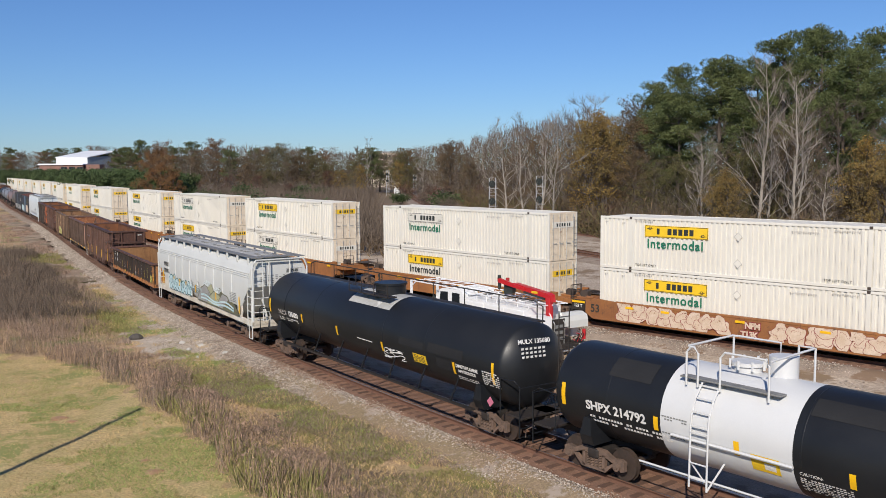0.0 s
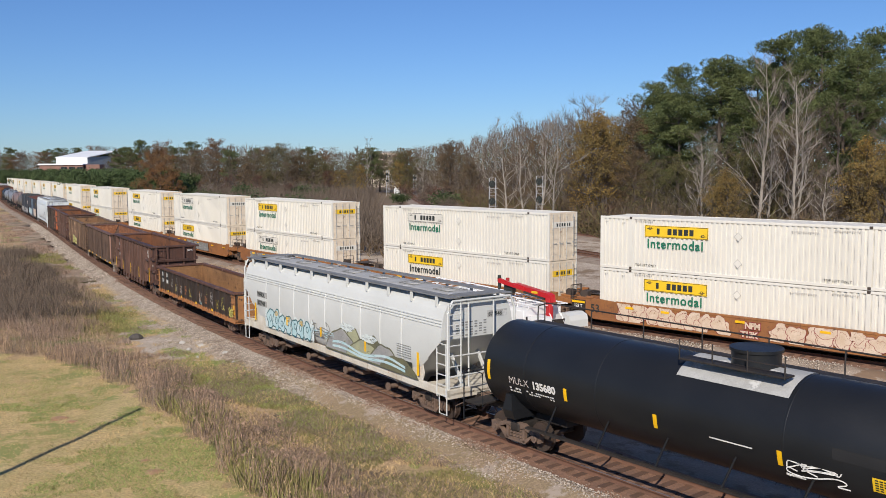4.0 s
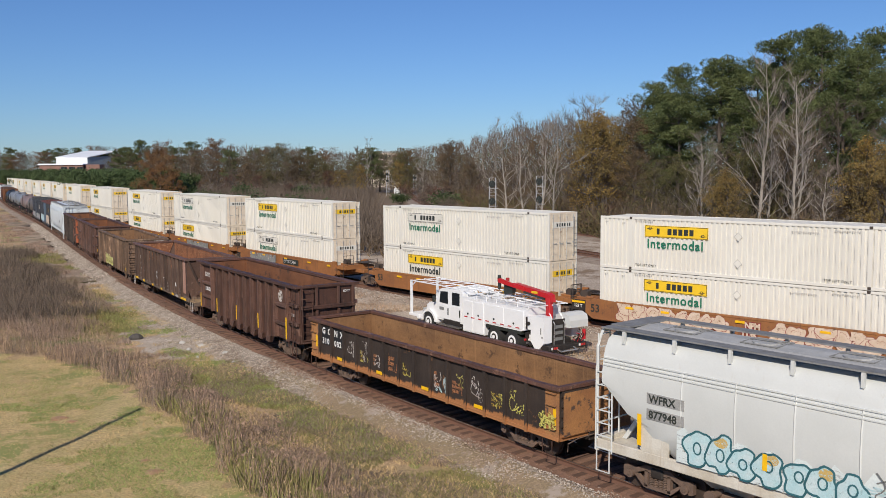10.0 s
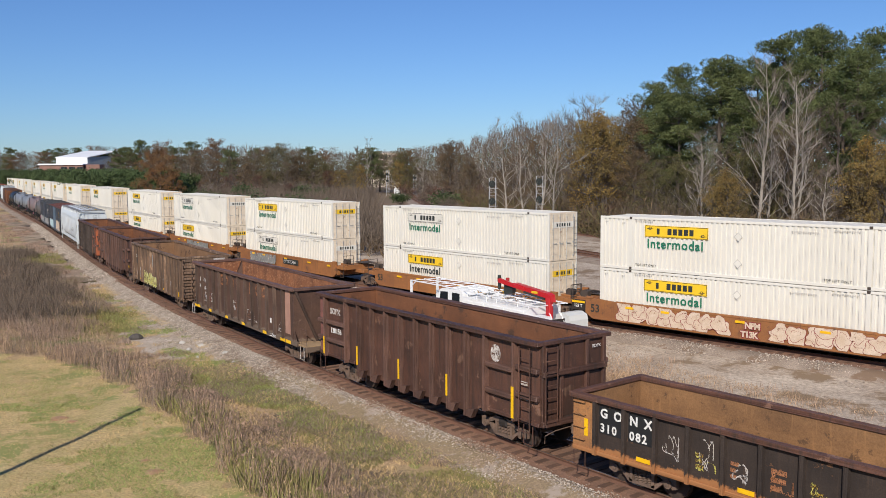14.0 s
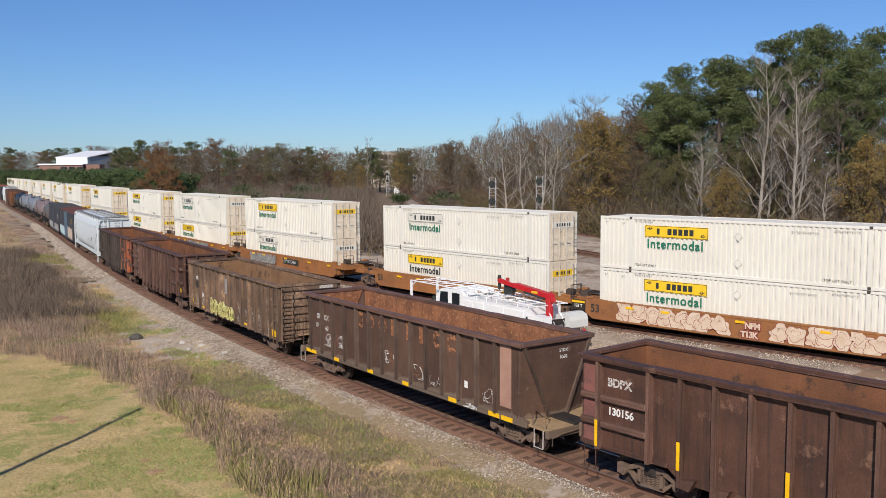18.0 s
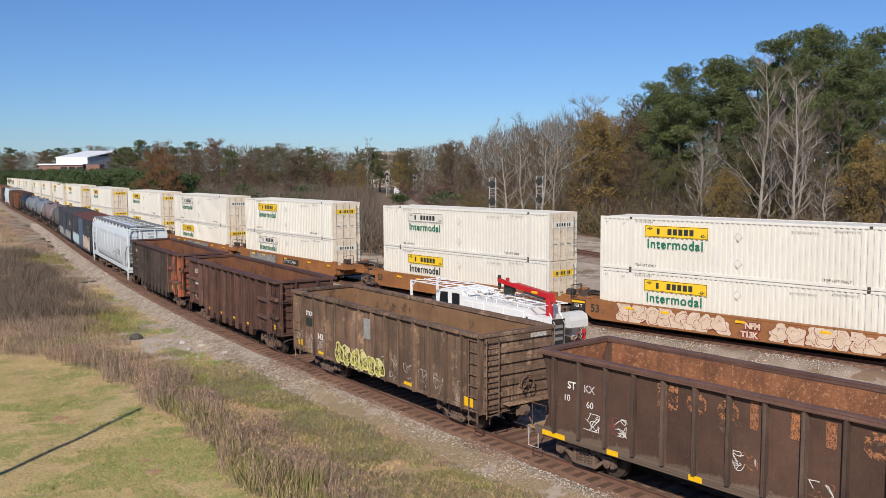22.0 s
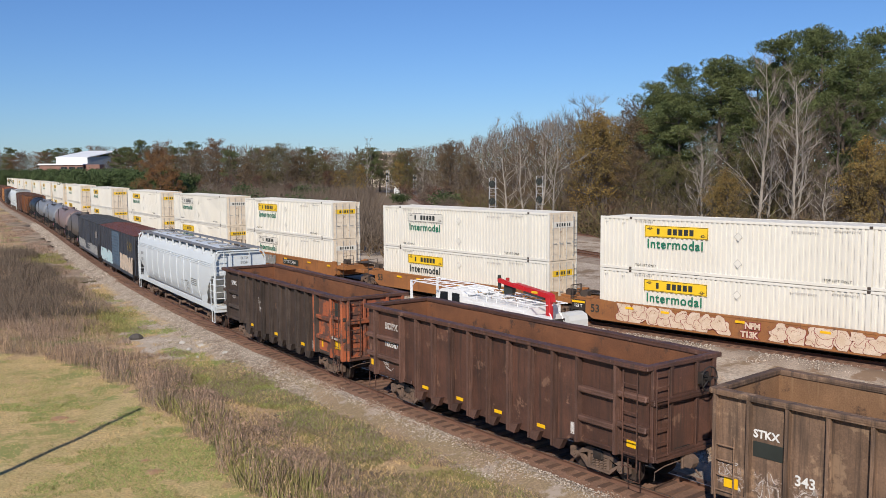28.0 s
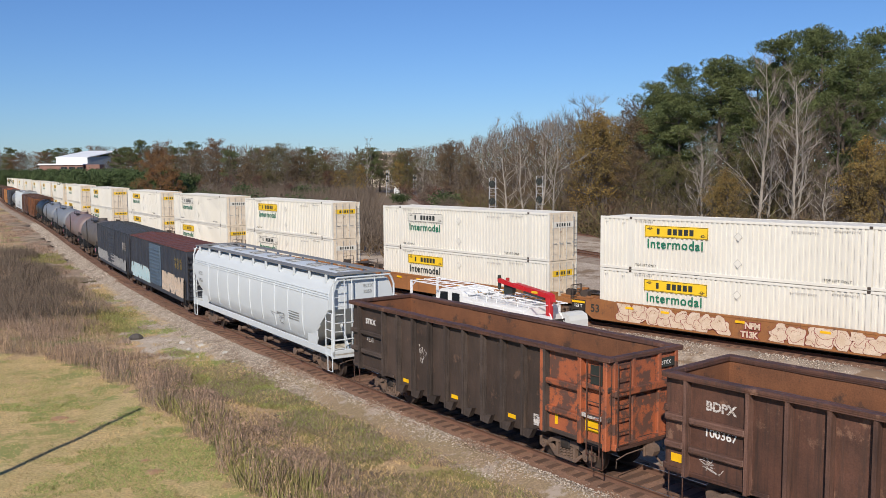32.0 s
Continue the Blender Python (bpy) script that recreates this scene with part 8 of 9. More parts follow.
# ---- weeds and grass ----
def scatter(name, label, count, seed, s_rng, d_rng, hgt, wid, lean, material, keep=None, per=1, bunch=0.0, lift=(0.0, 0.0), clumps=False):
    """Upright blades strewn along the camera's side of the main track."""
    g = np.random.default_rng(seed)
    S, D = g.uniform(*s_rng, count), g.uniform(*d_rng, count)
    x, y, h = (np.interp(S, MAIN[0], MAIN[k]) for k in (1, 2, 3))
    X, Y = x - D * np.sin(h), y + D * np.cos(h)
    ok = np.array([keep(a, b, c, d) for a, b, c, d in zip(S, D, X, Y)]) if keep else np.ones(count, bool)
    X, Y = X[ok], Y[ok]
    X, Y = np.repeat(X, per), np.repeat(Y, per)
    n = len(X)
    X, Y = X + g.normal(size=n) * bunch, Y + g.normal(size=n) * bunch
    Z = np.array([ground_z(a, b) for a, b in zip(X, Y)]) - 0.02
    H = g.uniform(*hgt, n)
    lot = np.ones(n)
    if clumps:
        fall = np.interp(np.repeat(D[ok], per) - np.array([near_edge(v) for v in np.repeat(S[ok], per)]), [-0.4, 0.3, 1.6, 3.6], [0.55, 1.0, 0.85, 0.4])
        lot = fall * (0.92 + 0.6 * np.array([noise.noise((a * 0.8, b * 0.8, 5.1)) + 0.5 * noise.noise((a * 2.3, b * 2.3, 1.1)) for a, b in zip(X, Y)]))
        H = H * np.clip(lot, 0.2, 1.45) if not lift[1] else H
    if lift[1]:
        Z = Z + g.uniform(*lift, n) * np.clip(lot, 0.2, 1.45) * (0.75 + 0.35 * np.array([noise.noise((a * 0.9, b * 0.9, 2.2)) for a, b in zip(X, Y)]))
    V, F = tri_soup(np.stack([X, Y, Z], 1), np.stack([g.normal(size=n) * lean * H, g.normal(size=n) * lean * H, H], 1), g.uniform(*wid, n))
    tagged(new(name, big_mesh(name, V, F, material)), label, "grass", kind="stuff")


def patchy(f, lo):
    return lambda s, d, x, y: noise.noise((x * f, y * f, 3.3)) > lo


def band(lo, f=0.35):
    return lambda s, d, x, y: d > near_edge(s) + 0.5 * noise.noise((x * 0.7, y * 0.7, 1.0)) and d < -5.9 + 0.9 * noise.noise((x * 0.3, y * 0.3, 9.0)) and noise.noise((x * f, y * f, lo * 10)) > lo


def spot(x, y, cx, cy, rx, ry):
    return math.exp(-((x - cx) / rx) ** 2 - ((y - cy) / ry) ** 2)


def lush(s, d, x, y):
    """Where the lawn is still green."""
    g = spot(x, y, -8.6, 28.0, 3.6, 3.4) + 0.75 * spot(x, y, -19.5, 37.0, 5.0, 3.0) + 0.4 * spot(x, y, -13, 33, 3.0, 1.6)
    return d < near_edge(s) + 0.3 and g + 0.55 * noise.noise((x * 0.55, y * 0.8, 2)) + 0.3 * noise.noise((x * 1.9, y * 1.9, 4)) > 0.44


def verge_green(s, d, x, y):
    """The strip of live grass between the weeds and the ballast."""
    g = 1.0 * math.exp(-((s + 23) / 6.5) ** 2 - ((d + 4.1) / 1.25) ** 2) + 0.35 * math.exp(-((s + 41) / 7.0) ** 2 - ((d + 4.2) / 1.3) ** 2) + 0.3 * math.exp(-((s + 10) / 7.0) ** 2 - ((d + 3.6) / 1.0) ** 2)
    return g + 0.55 * noise.noise((x * 0.5, y * 0.5, 3.3)) + 0.25 * noise.noise((x * 1.6, y * 1.6, 5)) > 0.2


scatter("tall_dry_weeds", "tall dry brown weed stalks beside the lawn", 46000, 1, (-62, 6), (-20, -4.0), (0.4, 1.15), (0.004, 0.010), 0.17, "weed", band(-0.1, 0.6), clumps=True)
scatter("grey_weeds", "grey withered weed stalks", 30000, 2, (-36, 6), (-12, -4.6), (0.35, 1.0), (0.004, 0.010), 0.24, "weed_grey", band(-0.08, 0.5), clumps=True)
scatter("dark_weed_tangle", "dark tangle of dead stems low in the weeds", 22000, 22, (-62, 6), (-20, -4.4), (0.15, 0.6), (0.004, 0.010), 0.7, "twig", band(-0.2, 0.5), clumps=True)
scatter("seed_heads", "brown seed heads and dead leaves on the weeds", 90000, 14, (-62, 6), (-20, -4.0), (0.03, 0.10), (0.010, 0.026), 0.9, "weed_head", band(-0.16), lift=(0.2, 1.15), clumps=True)
scatter("pale_seed_heads", "pale tan seed heads on the weeds", 30000, 15, (-62, 6), (-20, -4.0), (0.03, 0.09), (0.010, 0.024), 0.9, "weed_tan", band(0.0, 0.4), lift=(0.3, 1.2), clumps=True)
scatter("tan_tall_grass", "tan tall dry grass", 56000, 3, (-62, 6), (-20, -5.5), (0.3, 0.9), (0.004, 0.011), 0.24, "weed_tan", lambda s, d, x, y: band(-0.3, 0.3)(s, d, x, y) and d < near_edge(s) + 1.3 + 0.8 * noise.noise((x * 0.5, y * 0.5, 8)), clumps=True)
scatter("olive_weeds", "yellow-green weeds in the tall growth", 26000, 4, (-30, 4), (-11, -6.4), (0.2, 0.85), (0.010, 0.026), 0.28, "weed_green", lambda s, d, x, y: band(-0.5)(s, d, x, y) and spot(s, d, -9.0, -8.2, 3.4, 1.0) + 0.95 * spot(s, d, -17.5, -7.7, 3.0, 0.8) + 0.5 * noise.noise((x * 0.9, y * 0.9, 4.4)) > 0.5, clumps=True)
scatter("far_weeds", "tall dry weeds along the track further off", 26000, 5, (-190, -50), (-40, -6.5), (0.3, 0.95), (0.010, 0.026), 0.25, "weed_grey", patchy(0.16, 0.0))
scatter("far_brown_weeds", "dark brown weeds along the track further off", 30000, 16, (-190, -42), (-40, -6.5), (0.2, 0.8), (0.012, 0.03), 0.35, "weed_head", patchy(0.14, -0.05))
scatter("roadside_brush", "dark withered brush beside the far ballast", 58000, 19, (-95, -43), (-20, -5.4), (0.4, 1.3), (0.005, 0.014), 0.35, "twig", patchy(0.13, -0.16))
scatter("roadside_grey", "grey weed stalks among the withered brush", 40000, 21, (-75, -36), (-17, -4.2), (0.2, 0.8), (0.005, 0.012), 0.3, "weed_grey", patchy(0.2, -0.1))
scatter("roadside_olive", "olive green weeds among the withered brush", 26000, 20, (-92, -37), (-8, -3.2), (0.08, 0.35), (0.008, 0.020), 0.6, "weed_green", patchy(0.25, -0.02))
scatter("path_weeds", "short brown weeds on the sandy dirt", 22000, 30, (-190, -58), (-7.5, -3.0), (0.08, 0.4), (0.008, 0.02), 0.5, "weed_head", patchy(0.3, 0.08))
scatter("far_tan_grass", "tan dry grass along the track further off", 14000, 6, (-190, -45), (-40, -4), (0.2, 0.55), (0.012, 0.03), 0.3, "weed", patchy(0.22, 0.05))
scatter("short_dry_grass", "short dry grass beside the ballast", 90000, 7, (-30, 6), (-7.5, -1.75), (0.05, 0.2), (0.005, 0.012), 0.7, "weed_grey", patchy(0.5, -0.22))
scatter("short_tan_grass", "short tan grass beside the ballast", 90000, 8, (-60, 6), (-7.5, -2.0), (0.05, 0.2), (0.005, 0.012), 0.6, "blade_tan", lambda s, d, x, y: (s > -28 or s < -38 or noise.noise((x, y, 2)) > 0.25) and noise.noise((x * 0.6, y * 0.6, 3.3)) > -0.12)
scatter("green_tufts", "green grass tufts beside the ballast", 130000, 9, (-60, 6), (-6.4, -2.2), (0.04, 0.15), (0.006, 0.014), 0.5, "blade_green", verge_green)
scatter("olive_tufts", "olive grass tufts beside the ballast", 90000, 23, (-26, 6), (-6.4, -1.7), (0.04, 0.16), (0.005, 0.012), 0.7, "weed_green", patchy(0.4, -0.08))
scatter("lawn_tan_blades", "dormant tan lawn blades", 110000, 10, (-46, 6), (-26, -8.0), (0.04, 0.10), (0.005, 0.013), 0.8, "blade_tan", lambda s, d, x, y: d < near_edge(s) + 0.3 and noise.noise((x * 0.35, y * 0.35, 2)) > -0.4)
scatter("lawn_dull_blades", "dull olive lawn blades", 50000, 24, (-46, 6), (-26, -8.0), (0.03, 0.09), (0.005, 0.012), 0.8, "weed_green", lambda s, d, x, y: d < near_edge(s) + 0.3 and noise.noise((x * 0.8, y * 1.3, 7)) > 0.05)
scatter("lawn_green_blades", "green lawn blades in patches", 120000, 11, (-46, 6), (-26, -8.0), (0.04, 0.09), (0.006, 0.014), 0.8, "blade_green", lush)
scatter("lush_lawn_blades", "greener lawn blades beside the tall weeds", 70000, 29, (-24, 4), (-15.5, -8.4), (0.04, 0.10), (0.006, 0.014), 0.8, "blade_green", lush)
scatter("yard_weeds", "dry weeds between the tracks", 70000, 12, (-75, 6), (3.2, 13.5), (0.05, 0.26), (0.004, 0.010), 0.6, "weed_tan", patchy(0.22, -0.06))
scatter("yard_brown_weeds", "brown weeds between the tracks", 26000, 13, (-110, 6), (3.0, 14.5), (0.12, 0.55), (0.005, 0.012), 0.35, "weed", patchy(0.2, 0.0))


scatter("yard_tufts", "tufts of dead brown grass in the yard gravel", 900, 27, (-16, 9), (4.0, 10.5), (0.1, 0.42), (0.004, 0.010), 0.4, "weed", lambda s, d, x, y: noise.noise((x * 0.3, y * 0.3, 6.6)) > 0.02, per=34, bunch=0.16)
scatter("yard_tan_tufts", "tufts of tan dry grass in the yard gravel", 700, 28, (-16, 9), (4.0, 11.5), (0.08, 0.34), (0.004, 0.010), 0.5, "weed_tan", lambda s, d, x, y: noise.noise((x * 0.3, y * 0.3, 6.6)) > -0.05, per=34, bunch=0.18)


# ---- loose ballast stones ----
def stones(name, line, count, seed, s_rng, d_rng, size, material="stone", invert=False):
    g = np.random.default_rng(seed)
    S, D = g.uniform(*s_rng, count), g.uniform(*d_rng, count)
    # grass and dirt have grown over the stones nearer the camera
    cover = np.array([noise.noise((s * 0.45, d * 0.9, 5.0)) for s, d in zip(S, D)]) - np.clip((S + 26) / 45, -0.25, 0.6) - np.clip((-2.2 - D) * 0.35, 0, 0.6)
    cover = cover + g.normal(size=count) * 0.22
    ok = (cover < -0.30) if invert else (cover > -0.36)
    S, D = S[ok], D[ok]
    count = len(S)
    x, y, h = (np.interp(S, line[0], line[k]) for k in (1, 2, 3))
    X, Y = x - D * np.sin(h), y + D * np.cos(h)
    a = np.abs(D)
    Z = np.interp(a, [1.3, 1.75, 2.1, 2.6, 3.0, 4.0], [-0.18, -0.17, -0.25, -0.41, -0.46, -0.46])
    r = g.uniform(*size, count)
    base = np.array([(1, 0, 0), (0, 1, 0), (-1, 0, 0), (0, -1, 0), (0.1, 0.1, 0.8), (0, 0, -0.5)])
    V = base[None] * (r[:, None, None] * g.uniform(0.6, 1.3, (count, 6, 1)))
    t = g.uniform(0, 6.28, count)
    c, s = np.cos(t)[:, None], np.sin(t)[:, None]
    V = np.stack([V[..., 0] * c - V[..., 1] * s + X[:, None], V[..., 0] * s + V[..., 1] * c + Y[:, None], V[..., 2] + Z[:, None]], -1)
    f = np.array([(0, 1, 4), (1, 2, 4), (2, 3, 4), (3, 0, 4), (1, 0, 5), (2, 1, 5), (3, 2, 5), (0, 3, 5)])
    F = (f[None] + 6 * np.arange(count)[:, None, None]).reshape(-1, 3)
    tagged(new(name, big_mesh(name, V.reshape(-1, 3), F, material)), "dusty brown ballast stones" if invert else "loose grey ballast stones", "gravel", kind="stuff")


stones("loose_ballast", MAIN, 26000, 21, (-62, 7), (-3.0, -1.6), (0.02, 0.05))
stones("rusty_ballast", MAIN, 14000, 26, (-62, 7), (-1.9, -0.85), (0.018, 0.04), "ballast_near", True)
stones("dusty_ballast", MAIN, 26000, 31, (-50, 7), (-3.2, -1.35), (0.018, 0.042), "stone_brown", True)
stones("wide_ballast", MAIN, 16000, 24, (-62, -24), (-5.0, -2.6), (0.02, 0.05))
stones("far_ballast", MAIN, 9000, 22, (-150, -60), (-3.4, -1.4), (0.04, 0.09))
stones("yard_stones", MAIN, 40000, 25, (-40, 6), (2.6, 9.0), (0.02, 0.055), "stone_brown")
stones("yard_ballast", SIDING, 16000, 23, (-45, 3), (-5.0, -1.4), (0.025, 0.06))

M["clay"] = mat("red_clay", (0.40, 0.205, 0.115), (0.36, 0.24, 0.13), 0.95, scale=4, fine=20, amount=0.4, bump=0.6)
for x, y, r in ((-9.0, 26.9, 0.30), (-9.65, 28.0, 0.19), (-14.6, 33.0, 0.35), (-13.9, 32.6, 0.22)):
    g = Geo()
    z = ground_z(x, y)
    g.loft([[(x + r * f * (1 + 0.2 * math.sin(3 * a)) * math.cos(a), y + r * f * math.sin(a), z + dz) for a in (2 * math.pi * k / 14 for k in range(14))] for f, dz in ((1.1, -0.02), (0.8, 0.02), (0.3, 0.045))])
    tagged(part("clay_mound", g, "clay", smooth=True), "small mound of red clay in the lawn", "mound", "clay mounds in the lawn")

# a few lumps of broken concrete and one dark rock in the grass
M["rubble"] = mat("broken_concrete", (0.50, 0.47, 0.43), (0.38, 0.35, 0.31), 0.9, scale=5, amount=0.3)
M["dark_rock"] = mat("dark_rock", (0.075, 0.065, 0.058), None, 0.9, scale=5, amount=0.3)
rock_rng = random.Random(8)
for x, y, r in ((-17.07, 48.88, 0.30), (-13.2, 45.57, 0.13), (-12.8, 46.47, 0.16), (-12.22, 43.6, 0.11), (-12.44, 47.25, 0.12), (-11.07, 44.56, 0.15), (-10.17, 42.55, 0.10), (-14.09, 47.41, 0.14)):
    z, ph = ground_z(x, y), rock_rng.uniform(0, 6)
    g = Geo().loft([[(x + r * f * (1 + 0.25 * math.sin(2 * a + ph)) * math.cos(a), y + r * f * (1 + 0.2 * math.cos(3 * a + ph)) * math.sin(a), z + dz * r) for a in (2 * math.pi * k / 9 for k in range(9))] for f, dz in ((1.0, -0.2), (1.1, 0.3), (0.75, 0.8), (0.3, 1.0))])
    dark = r > 0.25
    tagged(part("rock", g, "dark_rock" if dark else "rubble"), "dark rock lying in the rough grass" if dark else "pale lump of broken concrete in the grass", "rock", "" if dark else "lumps of broken concrete")
# ---- further tracks, signals, buildings ----
def far_line(points):
    """A smooth centre line through a few plan points, laid out like the other tracks."""
    P = np.array(points, float)
    t = np.concatenate([[0], np.cumsum(np.hypot(*np.diff(P, axis=0).T))])
    q = np.arange(0, t[-1], 2.0)
    x, y = np.interp(q, t, P[:, 0]), np.interp(q, t, P[:, 1])
    k = np.ones(21) / 21
    pad = lambda a: np.concatenate([np.linspace(2 * a[0] - a[10], a[0], 11)[:-1], a, np.linspace(a[-1], 2 * a[-1] - a[-11], 11)[1:]])
    x, y = np.convolve(pad(x), k, "valid"), np.convolve(pad(y), k, "valid")
    h = np.unwrap(np.arctan2(np.gradient(y), np.gradient(x)))
    return np.arange(len(x)) * 2.0, x, y, h


for nm, pts in (("track_branch_1", [(75, 30), (40, 62), (14.4, 87), (2, 160), (-6, 240), (-12, 313), (-22, 410), (-48, 531)]), ("track_branch_2", [(90, 52), (45, 88), (18.7, 113), (4, 190), (-4, 250), (-8, 306), (1.4, 378), (18, 470)])):
    line = far_line(pts)
    build_track(line, nm, 0, float(line[0][-1]), "distant curving railway track on pale ballast", (1, 0))

M["signal_steel"] = mat("galvanised_signal_mast", (0.42, 0.42, 0.42), (0.30, 0.30, 0.30), 0.5, 0.4, scale=2, amount=0.15)
M["shed_white"] = mat("white_metal_shed", (0.74, 0.75, 0.76), (0.66, 0.68, 0.70), 0.5, scale=0.1, amount=0.05, bump=0)
M["shed_grey"] = mat("grey_metal_wall", (0.34, 0.37, 0.38), (0.28, 0.31, 0.32), 0.6, scale=0.1, amount=0.08, bump=0)
M["brick"] = mat("red_brown_brick", (0.24, 0.13, 0.10), (0.19, 0.11, 0.09), 0.9, scale=0.3, amount=0.2)
M["beige"] = mat("beige_render", (0.55, 0.47, 0.36), (0.48, 0.41, 0.32), 0.8, scale=0.2, amount=0.1)
M["dark_glass"] = mat("dark_window_glass", (0.02, 0.024, 0.028), None, 0.15, amount=0.1, bump=0)
M["sign_red"] = mat("red_sign", (0.50, 0.03, 0.03), None, 0.5, amount=0.1, bump=0)
M["white_paint"] = mat("white_truck_paint", (0.80, 0.80, 0.79), (0.75, 0.75, 0.74), 0.3, scale=0.8, amount=0.03, bump=0.0)
M["crane_red"] = mat("red_crane_paint", (0.52, 0.018, 0.022), (0.42, 0.016, 0.02), 0.4, scale=1, amount=0.1, bump=0.02)
M["rubber"] = mat("tyre_rubber", (0.018, 0.018, 0.018), (0.03, 0.028, 0.026), 0.85, scale=3, amount=0.2)
M["chrome"] = mat("bright_metal", (0.62, 0.62, 0.62), (0.5, 0.5, 0.5), 0.3, 0.9, scale=3, amount=0.1, bump=0)
M["pole_wood"] = mat("creosoted_pole", (0.13, 0.09, 0.06), None, 0.95, scale=2, amount=0.3)


def signal(bearing, dist, top, heads):
    x = dist * math.tan(radians(bearing))
    c = thing("railway_signal", "galvanised lattice signal mast with black signal heads", "railway signal", "signals by the branch tracks", pose(x, dist, -0.5, 0, 0, 8))
    for dx in (-0.42, 0.42):
        part("mast", Geo().box(dx - 0.07, dx + 0.07, -0.07, 0.07, 0, top), "signal_steel", c)
    n = int(top / 0.45)
    for k in range(1, n + 1):
        part("rung", Geo().box(-0.42, 0.42, -0.03, 0.03, k * top / n - 0.03, k * top / n + 0.03), "signal_steel", c)
    for z in heads:
        hd = part("signal_head", Geo().cyl("y", (-0.1, z), 0.46, -0.22, -0.12, 18), "decal_black", c, "round black signal backboard")
        for a in (90, 210, 330):
            part("hood", Geo().cyl("y", (-0.1 + 0.2 * math.cos(radians(a)), z + 0.2 * math.sin(radians(a))), 0.11, -0.42, -0.2, 8), "decal_black", hd)
        part("rail", Geo().tube([(-0.6, -0.5, z - 0.6), (0.6, -0.5, z - 0.6), (0.6, 0, z - 0.6)], 0.03, 4), "signal_steel", c)


signal(bearing_of(872), 118, 8.0, (7.2, 4.9))
signal(bearing_of(955), 118, 8.2, (7.5, 5.1))
signal(bearing_of(687), 300, 8.4, (7.2, 5.0))
signal(bearing_of(735), 300, 7.0, (6.0, 4.0))
c = thing("equipment_cabinet", "small white rounded cabinet beside the branch track", "cabinet", at=pose(320 * math.tan(radians(bearing_of(703))), 320, -0.5))
part("body", Geo().loft([[(r * math.cos(a), r * math.sin(a), z) for a in (2 * math.pi * k / 12 for k in range(12))] for r, z in ((0.9, 0), (1.1, 0.6), (1.1, 1.6), (0.7, 2.3))]), "white_paint", c, smooth=True)


def warehouse():
    d = 470.0
    x0, x1 = d * math.tan(radians(bearing_of(104))), d * math.tan(radians(bearing_of(187)))
    c = thing("warehouse", "large white metal warehouse with low pitched roof", "warehouse", at=pose(x0, d, -0.5))
    w = x1 - x0
    part("front_wall", Geo().box(0, w * 0.66, 0, 0.4, 0, 15.5), "shed_white", c)
    part("side_wall", Geo().add([(w * 0.66, 0, 0), (w, 22, 0), (w, 22, 16.8), (w * 0.66, 0, 15.5), (w * 0.66 - .4, 0.4, 0), (w - .4, 22.4, 0), (w - .4, 22.4, 16.8), (w * 0.66 - .4, 0.4, 15.5)], [(0, 1, 2, 3), (7, 6, 5, 4), (3, 2, 6, 7), (0, 3, 7, 4), (1, 5, 6, 2)]), "shed_grey", c, "grey metal side wall")
    part("roof", Geo().add([(-0.5, -0.4, 15.4), (w * 0.67, -0.4, 15.4), (w + 0.4, 22, 19.2), (w * 0.3, 22, 19.2), (-0.5, -0.4, 15.7), (w * 0.67, -0.4, 15.7), (w + 0.4, 22, 19.5), (w * 0.3, 22, 19.5)], [(3, 2, 1, 0), (4, 5, 6, 7), (0, 1, 5, 4), (1, 2, 6, 5), (2, 3, 7, 6), (3, 0, 4, 7)]), "shed_white", c, "white metal roof")
    part("back_wall", Geo().box(0, w, 22.5, 22.9, 0, 16), "shed_white", c)
    a = part("annex", Geo().box(-5, w * 0.7, -9, -1, 0, 11.6), "brick", c, "low brick annex")
    part("annex_roof", Geo().box(-5.6, w * 0.72, -9.6, -0.5, 11.6, 12.3), "shed_white", a)
    for k in range(4):
        part("bay_door", Geo().box(2 + k * 4.2, 5 + k * 4.2, -9.15, -9.0, 0, 10.6), "dark_glass" if k else "brick", a, "dark loading bay door")
    part("brick_wing", Geo().box(w * 0.7 + 0.6, w * 1.02, -7, 0, 0, 11.8), "brick", c, "red brick wing")
    for u, ww in ((53, 3.2), (82, 5.0), (70, 2.4)):
        x = d * math.tan(radians(bearing_of(u)))
        s = thing("roadside_sign", "red roadside sign with white band", "sign", at=pose(x, d - 20, -0.5))
        part("panel", Geo().box(-ww / 2, ww / 2, -0.15, 0.15, 2.6, 5.2), "sign_red", s)
        part("band", Geo().box(-ww / 2 + 0.2, ww / 2 - 0.2, -0.17, -0.15, 3.3, 4.1), "shed_white", s)
        part("post", Geo().box(-0.15, 0.15, -0.1, 0.1, 0, 2.6), "signal_steel", s)
    d = 430.0
    x0, x1 = d * math.tan(radians(bearing_of(657))), d * math.tan(radians(bearing_of(713)))
    b = thing("office_building", "long beige building with dark windows above the trees", "building", at=pose(x0, d, -0.5))
    part("wall", Geo().box(0, x1 - x0, 0, 10, 0, 16.6), "beige", b)
    part("roof", Geo().box(-0.3, x1 - x0 + 0.3, -0.3, 10.3, 16.6, 17.2), "shed_grey", b)
    for k in range(7):
        w0 = 0.7 + k * (x1 - x0 - 1) / 7
        part("window", Geo().box(w0, w0 + 1.2, -0.08, 0.02, 13.6, 15.4), "dark_glass", b)


warehouse()

